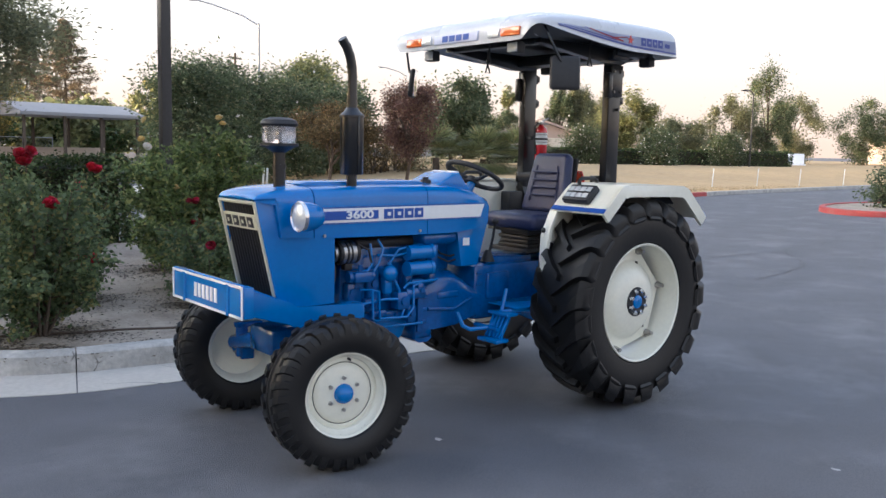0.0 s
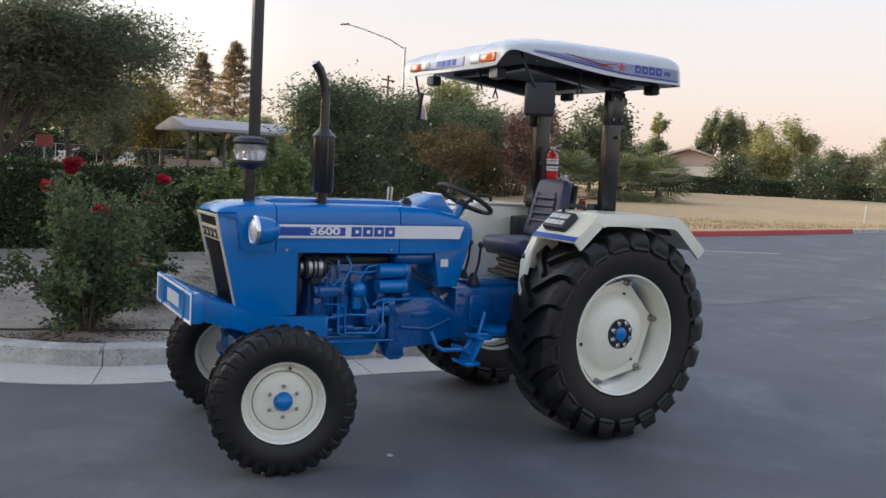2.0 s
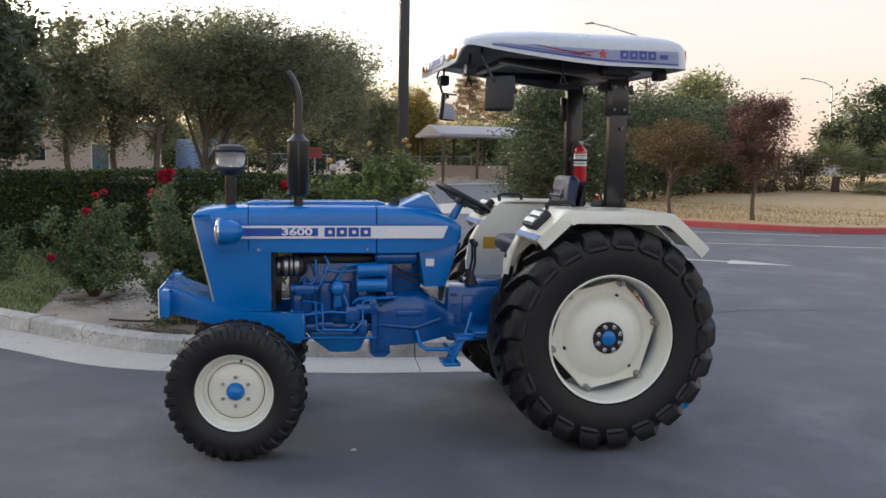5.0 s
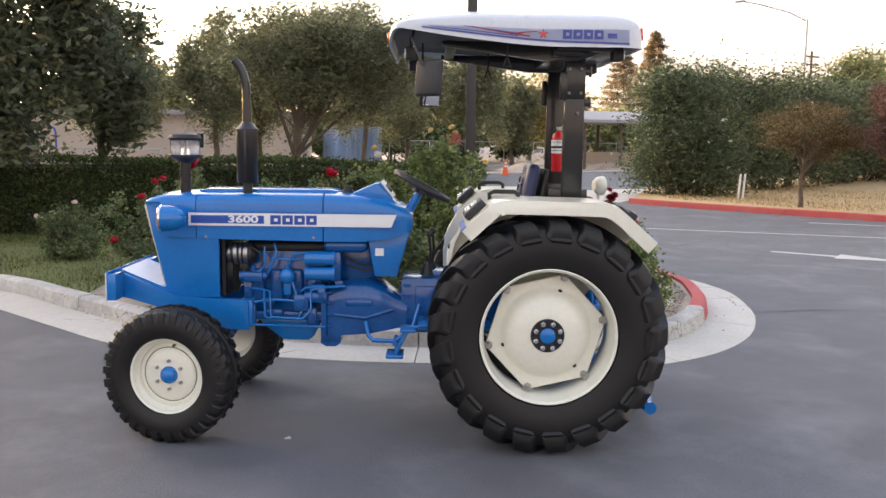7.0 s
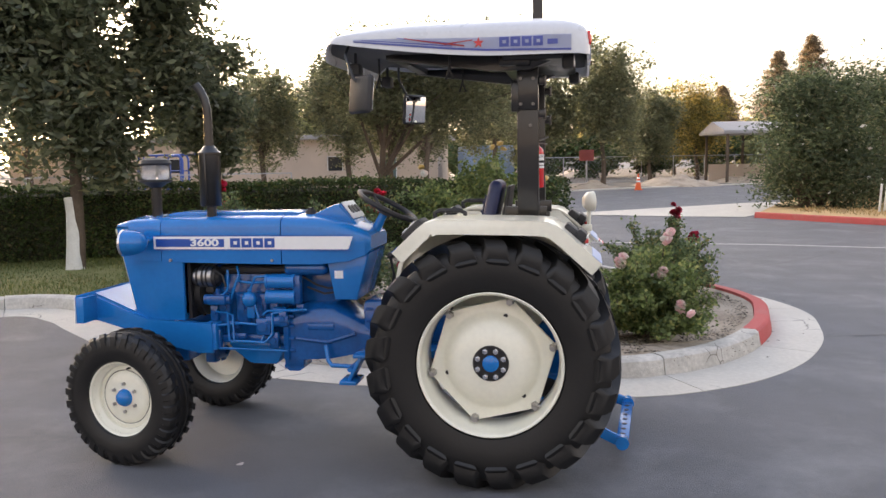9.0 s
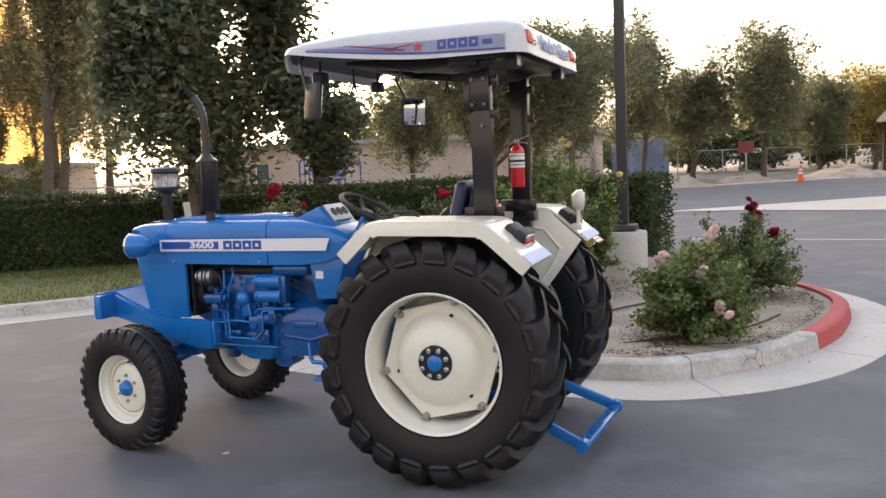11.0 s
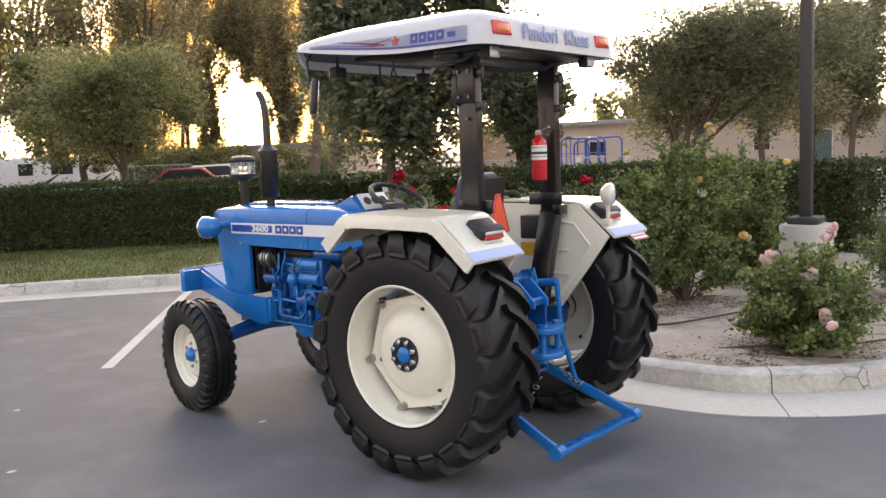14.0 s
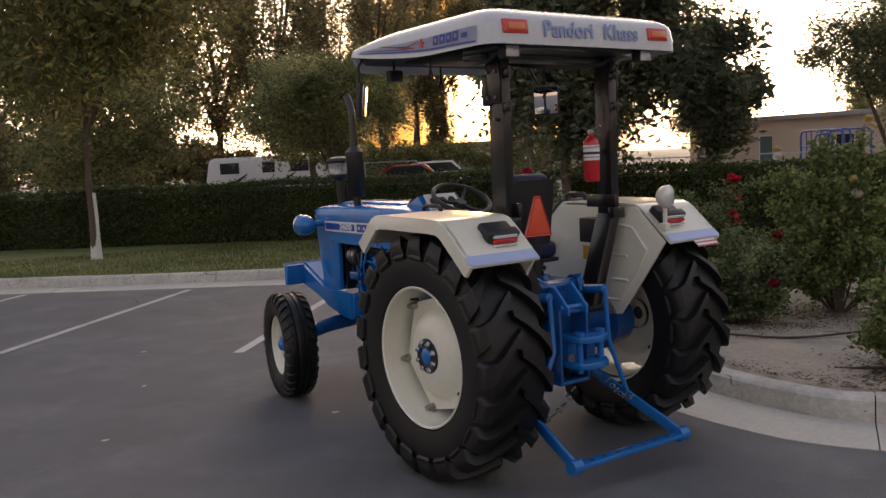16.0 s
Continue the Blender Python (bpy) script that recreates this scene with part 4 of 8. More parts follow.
# radiator cowl: side panels and grille
bm = fresh()
for s in (-1, 1):
    prism(bm, [(-2.262, 1.281), (-2.222, 1.10), (-2.136, 0.735), (-1.95, 0.735), (-1.83, 0.735), (-1.83, 1.085), (-1.95, 1.085), (-2.1, 1.092), (-2.15, 1.092), (-2.15, 1.275)], s * 0.215, s * 0.247, bevel=0.006)
for v in bm.verts:
    v.co.y *= 1 - 0.6 * max(0.0, -1.95 - v.co.x)
box(bm, (-1.97, 0, 0.75), (0.26, 0.40, 0.03))
part("radiator_cowl", bm, BLUE, tractor)
lean = Euler((0, radians(-13.07), 0))
def nose(u, v, out):
    """A place on the sloping nose: u across, v up from its foot, out in front of it."""
    d = Vector((-0.2261, 0, 0.9741))
    nrm = Vector((-0.9741, 0, -0.2261))
    return Vector((-2.138, u, 0.742)) + d * v + nrm * out
def nose_box(bm, u, v, su, sv, depth, out, bevel=0.0):
    box(bm, nose(u, v, out), (depth, su, sv), lean, bevel)
bm = fresh()
nose_box(bm, 0, 0.27, 0.37, 0.53, 0.02, -0.022)
grille = part("grille", bm, DARK, tractor, "black ribbed radiator grille")
for u in (-0.190, 0.190):
    bm = fresh()
    nose_box(bm, u, 0.268, 0.016, 0.55, 0.04, -0.008, 0.004)
    part("grille_trim", bm, BEIGE, grille, "cream grille trim")
for v in (0.0, 0.536):
    bm = fresh()
    nose_box(bm, 0, v, 0.364, 0.016, 0.04, -0.008, 0.004)
    part("grille_trim", bm, BEIGE, grille, "cream grille trim")
for k in range(12):
    bm = fresh()
    nose_box(bm, -0.165 + k * 0.03, 0.265, 0.007, 0.50, 0.014, -0.008, 0.002)
    part("grille_bar", bm, PLASTIC, grille)
bm = fresh()
nose_box(bm, 0, 0.435, 0.34, 0.078, 0.012, 0.002, 0.003)
badge = part("grille_badge", bm, BEIGE, grille, "cream badge bar with plain dark blocks")
for k in range(4):
    bm = fresh()
    nose_box(bm, -0.117 + k * 0.078, 0.435, 0.056, 0.052, 0.006, 0.0085, 0.001)
    part("badge_block", bm, PLASTIC, badge)
    bm = fresh()
    nose_box(bm, -0.117 + k * 0.078, 0.435, 0.018, 0.018, 0.003, 0.0125)
    part("block_counter", bm, BEIGE, badge)
# headlamps on the cowl's sides
for s in (-1, 1):
    bm = fresh()
    place = Matrix.Translation((-2.085, s * 0.375, 1.205)) @ AXLE_X
    lathe(bm, [(0.0, 0.105), (0.02, 0.102), (0.045, 0.085), (0.063, 0.055), (0.072, 0.015), (0.075, -0.03), (0.07, -0.034)], place, 32)
    cyl(bm, (-2.03, s * 0.24, 1.215), (-2.04, s * 0.34, 1.21), 0.022)
    lamp = part("headlamp", bm, BLUE, tractor, "blue bullet headlamp")
    bm = fresh()
    lathe(bm, [(0.0, -0.056), (0.03, -0.052), (0.055, -0.042), (0.067, -0.03)], place, 32)
    part("lens", bm, LAMP_CLEAR, lamp, "clear headlamp lens")
    bm = fresh()
    lathe(bm, [(0.066, -0.028), (0.073, -0.04), (0.078, -0.034), (0.077, -0.022), (0.07, -0.02)], place, 32, True)
    part("lamp_ring", bm, CHROME, lamp, "chrome lamp ring")

# air cleaner and exhaust
bm = fresh()
cyl(bm, (-2.06, -0.075, 1.34), (-2.06, -0.075, 1.53), 0.031)
cyl(bm, (-2.06, -0.075, 1.43), (-2.06, -0.075, 1.45), 0.036)
cleaner = part("air_cleaner", bm, BLACK, tractor, "black air intake stack")
pl = Matrix.Translation((-2.06, -0.075, 0))
bm = fresh()
lathe(bm, [(0.03, 1.51), (0.07, 1.535), (0.098, 1.545), (0.098, 1.557), (0.07, 1.56), (0.03, 1.56)], pl, 32, True)
part("bowl_base", bm, PLASTIC, cleaner)
bm = fresh()
lathe(bm, [(0.082, 1.558), (0.086, 1.57), (0.086, 1.64), (0.082, 1.645), (0.08, 1.64), (0.08, 1.562)], pl, 36, True)
part("bowl", bm, BOWL, cleaner, "clear pre-cleaner bowl")
bm = fresh()
for k in range(10):
    t = 2 * math.pi * k / 10
    box(bm, (-2.06 + 0.06 * math.cos(t), -0.075 + 0.06 * math.sin(t), 1.60), (0.03, 0.004, 0.075), Euler((0, 0, t + 0.5)))
part("bowl_vane", bm, CHROME, cleaner)
bm = fresh()
lathe(bm, [(0.0, 1.69), (0.05, 1.687), (0.085, 1.675), (0.096, 1.655), (0.09, 1.645), (0.0, 1.645)], pl, 36)
part("bowl_cap", bm, PLASTIC, cleaner)
EX = Vector((-1.675, -0.16, 0))
bm = fresh()
cyl(bm, EX + Vector((0, 0, 1.33)), EX + Vector((0, 0, 1.41)), 0.028)
lathe(bm, [(0.028, 1.40), (0.058, 1.402), (0.062, 1.408), (0.062, 1.70), (0.066, 1.702), (0.066, 1.712), (0.06, 1.718), (0.044, 1.732), (0.03, 1.752)], Matrix.Translation(EX), 36)
box(bm, EX + Vector((0, -0.062, 1.56)), (0.012, 0.012, 0.30), None, 0.003)
tube(bm, [EX + Vector(p) for p in ((0, 0, 1.74), (0, 0, 1.92), (-0.004, 0, 1.97), (-0.016, 0, 2.02), (-0.036, 0, 2.065), (-0.066, 0, 2.103))], [0.028, 0.025, 0.025, 0.025, 0.025, 0.025], 18)
exhaust = part("exhaust", bm, BLACK, tractor, "tall black exhaust stack with bent tip")

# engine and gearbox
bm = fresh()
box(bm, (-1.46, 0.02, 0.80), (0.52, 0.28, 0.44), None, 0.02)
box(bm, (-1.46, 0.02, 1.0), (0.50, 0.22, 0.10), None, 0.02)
engine = part("engine_block", bm, BLUE_CAST_SHADED, tractor, "blue painted cast engine block")
for k in range(4):
    bm = fresh()
    box(bm, (-1.63 + k * 0.115, -0.13, 0.79), (0.085, 0.05, 0.20), None, 0.02, 3)
    cyl(bm, (-1.63 + k * 0.115, -0.12, 0.80), (-1.63 + k * 0.115, -0.168, 0.80), 0.022)
    part("cylinder_side", bm, BLUE_CAST_SHADED, tractor)
bm = fresh()
box(bm, (-1.45, -0.145, 0.615), (0.50, 0.06, 0.05), None, 0.01)
for k in range(7):
    cyl(bm, (-1.66 + k * 0.07, -0.165, 0.615), (-1.66 + k * 0.07, -0.185, 0.615), 0.011, seg=6)
part("sump_flange", bm, BLUE_CAST_SHADED, tractor)
bm = fresh()
box(bm, (-1.44, -0.10, 1.02), (0.44, 0.07, 0.055), None, 0.02, 3)
for k in range(4):
    box(bm, (-1.62 + k * 0.12, -0.075, 1.0), (0.05, 0.06, 0.07), None, 0.012)
part("manifold", bm, PLASTIC, tractor, "dark cast manifold")
bm = fresh()
prism(bm, [(-1.64, 0.60), (-1.58, 0.53), (-1.49, 0.462), (-1.46, 0.455), (-1.33, 0.455), (-1.30, 0.475), (-1.26, 0.56), (-1.25, 0.60)], -0.14, 0.14, bevel=0.025)
part("oil_pan", bm, BLUE, tractor)
bm = fresh()
section_loft(bm, [(-1.245, 0.205, 0.505, 0.80, 0.09, 0.0), (-1.215, 0.212, 0.50, 0.815, 0.1, 0.0), (-1.205, 0.195, 0.51, 0.80, 0.1, 0.01), (-1.12, 0.198, 0.505, 0.835, 0.11, 0.012), (-0.96, 0.20, 0.515, 0.838, 0.11, 0.012), (-0.88, 0.188, 0.53, 0.80, 0.10, 0.01), (-0.79, 0.165, 0.545, 0.735, 0.08, 0.0), (-0.74, 0.17, 0.55, 0.72, 0.07, 0.0)])
for s in (-1, 1):
    for z in (0.56, 0.63, 0.70, 0.76):
        cyl(bm, (-1.21, s * 0.196, z), (-1.18, s * 0.196, z), 0.012, seg=6)
    box(bm, (-1.02, s * 0.196, 0.70), (0.16, 0.02, 0.04), None, 0.008)
    tube(bm, [(-1.17, s * 0.198, 0.63), (-0.98, s * 0.202, 0.61), (-0.82, s * 0.18, 0.66)], 0.012, 8)
    box(bm, (-1.14, s * 0.2, 0.81), (0.05, 0.02, 0.05), None, 0.006)
part("bell_housing", bm, BLUE_CAST_SHADED, tractor, angle=50)
bm = fresh()
box(bm, (-1.19, -0.12, 0.50), (0.12, 0.14, 0.10), None, 0.012)
prism(bm, [(-1.25, 0.455), (-1.22, 0.435), (-1.16, 0.435), (-1.13, 0.455), (-1.13, 0.47), (-1.25, 0.47)], -0.19, -0.05)
part("clutch_cover", bm, BLUE_CAST_SHADED, tractor)
bm = fresh()
box(bm, (-0.42, 0, 0.68), (0.72, 0.32, 0.34), None, 0.03)
box(bm, (-0.45, 0, 0.86), (0.40, 0.24, 0.05), None, 0.015)
box(bm, (-0.60, -0.17, 0.72), (0.18, 0.03, 0.16), None, 0.012)
for k in range(5):
    cyl(bm, (-0.76, -0.155, 0.54 + k * 0.065), (-0.72, -0.155, 0.54 + k * 0.065), 0.012, seg=6)
part("gearbox", bm, BLUE_CAST_SHADED, tractor)
bm = fresh()
place = Matrix.Translation((0, 0, 0.64)) @ AXLE_Y
lathe(bm, [(0.0, -0.56), (0.1, -0.56), (0.15, -0.54), (0.15, -0.50), (0.095, -0.48), (0.085, -0.36), (0.12, -0.26), (0.18, -0.2), (0.2, 0.0), (0.18, 0.2), (0.12, 0.26), (0.085, 0.36), (0.095, 0.48), (0.15, 0.50), (0.15, 0.54), (0.1, 0.56), (0.0, 0.56)], place, 32)
box(bm, (0.06, 0, 0.70), (0.34, 0.34, 0.36), None, 0.03)
box(bm, (0.06, 0, 0.91), (0.30, 0.28, 0.08), None, 0.02)
part("rear_axle", bm, BLUE_CAST_SHADED, tractor)
# engine ancillaries on the open side
bm = fresh()
cyl(bm, (-1.77, -0.16, 0.985), (-1.65, -0.16, 0.985), 0.06, seg=28)
cyl(bm, (-1.65, -0.16, 0.985), (-1.63, -0.16, 0.985), 0.05, 0.035, 24)
box(bm, (-1.70, -0.16, 0.915), (0.05, 0.04, 0.05), None, 0.008)
alt = part("alternator", bm, PLASTIC, tractor, "dark alternator with bright metal bands")
for x, w in ((-1.745, 0.010), (-1.715, 0.006), (-1.685, 0.012)):
    bm = fresh()
    lathe(bm, [(0.058, -w), (0.064, -w), (0.066, 0.0), (0.064, w), (0.058, w)], Matrix.Translation((x, -0.16, 0.985)) @ AXLE_X, 28, True)
    part("alternator_band", bm, STEEL, alt)
bm = fresh()
lathe(bm, [(0.0, -0.012), (0.045, -0.012), (0.05, 0.0), (0.045, 0.012), (0.0, 0.012)], Matrix.Translation((-1.785, -0.16, 0.985)) @ AXLE_X, 28)
part("pulley", bm, STEEL, alt)
bm = fresh()
lathe(bm, [(0.0, -0.012), (0.13, -0.012), (0.145, -0.02), (0.145, 0.02), (0.13, 0.012), (0.0, 0.012)], Matrix.Translation((-1.79, -0.02, 0.88)) @ AXLE_X, 32)
fan = part("fan", bm, PLASTIC, tractor, "black radiator fan")
for k in range(6):
    t = math.pi * k / 3
    bm = fresh()
    box(bm, (-1.812, -0.02 + 0.1 * math.cos(t), 0.88 + 0.1 * math.sin(t)), (0.012, 0.07, 0.16), Euler((t, 0, 0)))
    part("fan_blade", bm, PLASTIC, fan)
bm = fresh()
box(bm, (-1.815, 0, 0.91), (0.02, 0.40, 0.34))
part("radiator", bm, DARK, tractor)
for z in (0.965, 0.875):
    bm = fresh()
    cyl(bm, (-1.33, -0.21, z), (-1.17, -0.21, z), 0.04, seg=24)
    cyl(bm, (-1.335, -0.21, z), (-1.32, -0.21, z), 0.043, seg=24)
    cyl(bm, (-1.18, -0.21, z), (-1.16, -0.21, z), 0.045, seg=24)
    part("fuel_filter", bm, BLUE, tractor)
bm = fresh()
box(bm, (-1.15, -0.20, 0.92), (0.05, 0.07, 0.17), None, 0.012)
part("filter_head", bm, BLUE_CAST_SHADED, tractor)
bm = fresh()
ball(bm, (-1.445, -0.205, 0.858), 0.046, (1, 0.8, 1), 20)
cyl(bm, (-1.445, -0.12, 0.858), (-1.445, -0.2, 0.858), 0.032)
box(bm, (-1.445, -0.17, 0.79), (0.05, 0.05, 0.10), None, 0.01)
cyl(bm, (-1.445, -0.2, 0.905), (-1.445, -0.2, 0.92), 0.014)
part("feed_pump", bm, BLUE, tractor)
bm = fresh()
box(bm, (-1.64, -0.2, 0.855), (0.12, 0.09, 0.06), None, 0.014)
cyl(bm, (-1.72, -0.2, 0.855), (-1.56, -0.2, 0.855), 0.03)
cyl(bm, (-1.64, -0.2, 0.88), (-1.64, -0.2, 0.92), 0.014)
part("injection_pump", bm, BLUE_CAST_SHADED, tractor)
PIPES = [((-1.575, -0.2, 1.03), (-1.572, -0.215, 0.92), (-1.60, -0.21, 0.885), (-1.635, -0.2, 0.88)), ((-1.65, -0.21, 0.785), (-1.575, -0.225, 0.78), (-1.57, -0.225, 0.62), (-1.55, -0.225, 0.607), (-1.38, -0.225, 0.607), (-1.355, -0.22, 0.65)), ((-1.36, -0.22, 0.77), (-1.33, -0.225, 0.795), (-1.14, -0.225, 0.80)), ((-1.66, -0.205, 0.565), (-1.22, -0.215, 0.558)), ((-1.53, -0.2, 0.965), (-1.42, -0.21, 0.955), (-1.32, -0.2, 0.965)),
         ((-1.56, -0.2, 0.86), (-1.53, -0.22, 0.93), (-1.5, -0.215, 1.0), (-1.52, -0.19, 1.05)), ((-1.44, -0.2, 0.92), (-1.40, -0.22, 0.99), (-1.30, -0.2, 1.0), (-1.22, -0.18, 1.0)),
         ((-1.59, -0.21, 0.78), (-1.54, -0.235, 0.77), (-1.535, -0.24, 0.62), (-1.35, -0.24, 0.61), (-1.3, -0.235, 0.66), (-1.3, -0.23, 0.78), (-1.2, -0.22, 0.80), (-1.1, -0.2, 0.80)),
         ((-1.66, -0.21, 0.70), (-1.5, -0.225, 0.72), (-1.36, -0.22, 0.71), (-1.24, -0.2, 0.74)), ((-1.42, -0.2, 0.84), (-1.39, -0.22, 0.76), (-1.39, -0.22, 0.66))]
for pts in PIPES:
    bm = fresh()
    tube(bm, pts, 0.0075, 8)
    part("fuel_pipe", bm, BLUE, tractor)
for pts in [((-1.12, -0.19, 0.99), (-1.05, -0.16, 0.94), (-0.98, -0.16, 0.92), (-0.9, -0.15, 0.93)), ((-1.1, -0.18, 0.93), (-1.0, -0.17, 0.89), (-0.92, -0.16, 0.90)), ((-1.66, -0.2, 1.03), (-1.6, -0.22, 1.0), (-1.58, -0.22, 0.93))]:
    bm = fresh()
    tube(bm, pts, 0.006, 8)
    part("cable", bm, PLASTIC, tractor)
# more castings
for c, sz in [((-1.36, -0.19, 0.70), (0.09, 0.08, 0.10)), ((-1.30, -0.2, 0.62), (0.06, 0.05, 0.1)), ((-1.66, -0.18, 0.62), (0.06, 0.06, 0.12)), ((-1.52, -0.2, 0.64), (0.1, 0.04, 0.04)), ((-1.24, -0.19, 0.75), (0.05, 0.08, 0.1)), ((-1.68, -0.15, 0.77), (0.05, 0.06, 0.1)), ((-1.56, -0.17, 0.70), (0.08, 0.05, 0.05)), ((-1.30, -0.17, 0.80), (0.05, 0.05, 0.12))]:
    bm = fresh()
    box(bm, c, sz, None, 0.012)
    cyl(bm, Vector(c) + Vector((0, -sz[1] / 2 + 0.004, 0)), Vector(c) + Vector((0, -sz[1] / 2 - 0.014, 0)), min(sz[0], sz[2]) * 0.3, seg=8)
    part("engine_casting", bm, BLUE_CAST_SHADED, tractor)
bm = fresh()
cyl(bm, (-1.34, -0.19, 0.735), (-1.21, -0.19, 0.735), 0.042, seg=20)
cyl(bm, (-1.30, -0.20, 0.795), (-1.22, -0.20, 0.795), 0.02, seg=16)
part("starter_motor", bm, BLUE_CAST_SHADED, tractor)
bm = fresh()
box(bm, (-1.07, 0.03, 0.93), (0.28, 0.26, 0.22), None, 0.03)
box(bm, (-1.1, -0.05, 1.04), (0.26, 0.36, 0.08), None, 0.035, 3)
part("tank_support", bm, BLUE_CAST_SHADED, tractor)
# pillar under the tank, with a small maker's plate
bm = fresh()
prism(bm, [(-0.97, 1.08), (-0.72, 1.13), (-0.80, 0.86), (-0.93, 0.86)], -0.21, 0.21, bevel=0.012)
part("steering_pillar", bm, BLUE, tractor)
decal("data_plate", rect(-0.925, -0.875, 0.985, 1.03), 0.212, WHITE, tractor, "small white data plate")
bm = fresh()
section_loft(bm, [(-1.22, 0.2, 1.0, 1.07, 0.02, 0), (-1.0, 0.2, 1.0, 1.07, 0.02, 0)])
part("fuel_tank", bm, BLUE, tractor)

# front frame, axle and number board
bm = fresh()
for s in (-1, 1):
    prism(bm, [(-2.44, 0.735), (-2.44, 0.885), (-2.40, 0.885), (-2.06, 0.735), (-1.66, 0.725), (-1.66, 0.545), (-1.75, 0.545), (-2.0, 0.60), (-2.12, 0.66), (-2.36, 0.735)], s * 0.235, s * 0.265, bevel=0.006)
box(bm, (-1.68, 0, 0.64), (0.08, 0.5, 0.16), None, 0.01)
part("front_frame", bm, BLUE, tractor)
bm = fresh()
prism(bm, [(-2.43, 0.875), (-2.40, 0.893), (-2.07, 0.752), (-2.09, 0.735)], -0.234, 0.234)
part("frame_cover", bm, BLUE, tractor)
bm = fresh()
box(bm, (-2.425, 0, 0.822), (0.012, 0.79, 0.155), None, 0.003)
for s in (-1, 1):
    box(bm, (-2.40, s * 0.33, 0.813), (0.05, 0.15, 0.15), None, 0.004)
board = part("front_board", bm, BLUE, tractor, "blue front board edged in white")
for y, z, sy, sz in [(0, 0.886, 0.80, 0.012), (0, 0.741, 0.80, 0.012), (-0.395, 0.813, 0.012, 0.157), (0.395, 0.813, 0.012, 0.157)]:
    bm = fresh()
    box(bm, (-2.4325, y, z), (0.006, sy, sz))
    part("board_edge", bm, WHITE, board, "white edging strip")
for k in range(6):
    bm = fresh()
    box(bm, (-2.4325, 0.115 - k * 0.046, 0.813), (0.004, 0.03, 0.07))
    part("name_bar", bm, WHITE, board, "plain white bar")
bm = fresh()
tube(bm, [(-2.0, -0.56, 0.40), (-2.0, -0.3, 0.46), (-2.0, 0, 0.50), (-2.0, 0.3, 0.46), (-2.0, 0.56, 0.40)], [0.045, 0.05, 0.065, 0.05, 0.045], 12)
box(bm, (-2.0, 0, 0.53), (0.26, 0.26, 0.14), None, 0.02)
for s in (-1, 1):
    cyl(bm, (-2.0, s * 0.47, 0.34), (-2.0, s * 0.47, 0.52), 0.035)
    box(bm, (-1.96, s * 0.47, 0.52), (0.16, 0.06, 0.03), None, 0.008)
part("front_axle", bm, BLUE_CAST_SHADED, tractor)
# mudguards
def rounded(pts, turns=2):
    """The outline with its corners eased; the ends stay."""
    for _ in range(turns):
        q = [pts[0]]
        for a, b in zip(pts, pts[1:]):
            q += [(a[0] * 0.8 + b[0] * 0.2, a[1] * 0.8 + b[1] * 0.2), (a[0] * 0.2 + b[0] * 0.8, a[1] * 0.2 + b[1] * 0.8)]
        pts = q + [pts[-1]]
    return pts
GUARD = [(-0.445, 1.200), (-0.285, 1.350), (-0.235, 1.363), (0.295, 1.354), (0.355, 1.338), (0.565, 1.148)]
GUARD = rounded(GUARD)
def lower(pts, d):
    """The outline shifted d metres towards the wheel."""
    q = [Vector((p[0], p[1])) for p in pts]
    res = []
    for i, p in enumerate(q):
        t = (q[min(i + 1, len(q) - 1)] - q[max(i - 1, 0)]).normalized()
        res.append((p.x + t.y * d, p.y - t.x * d))
    return res
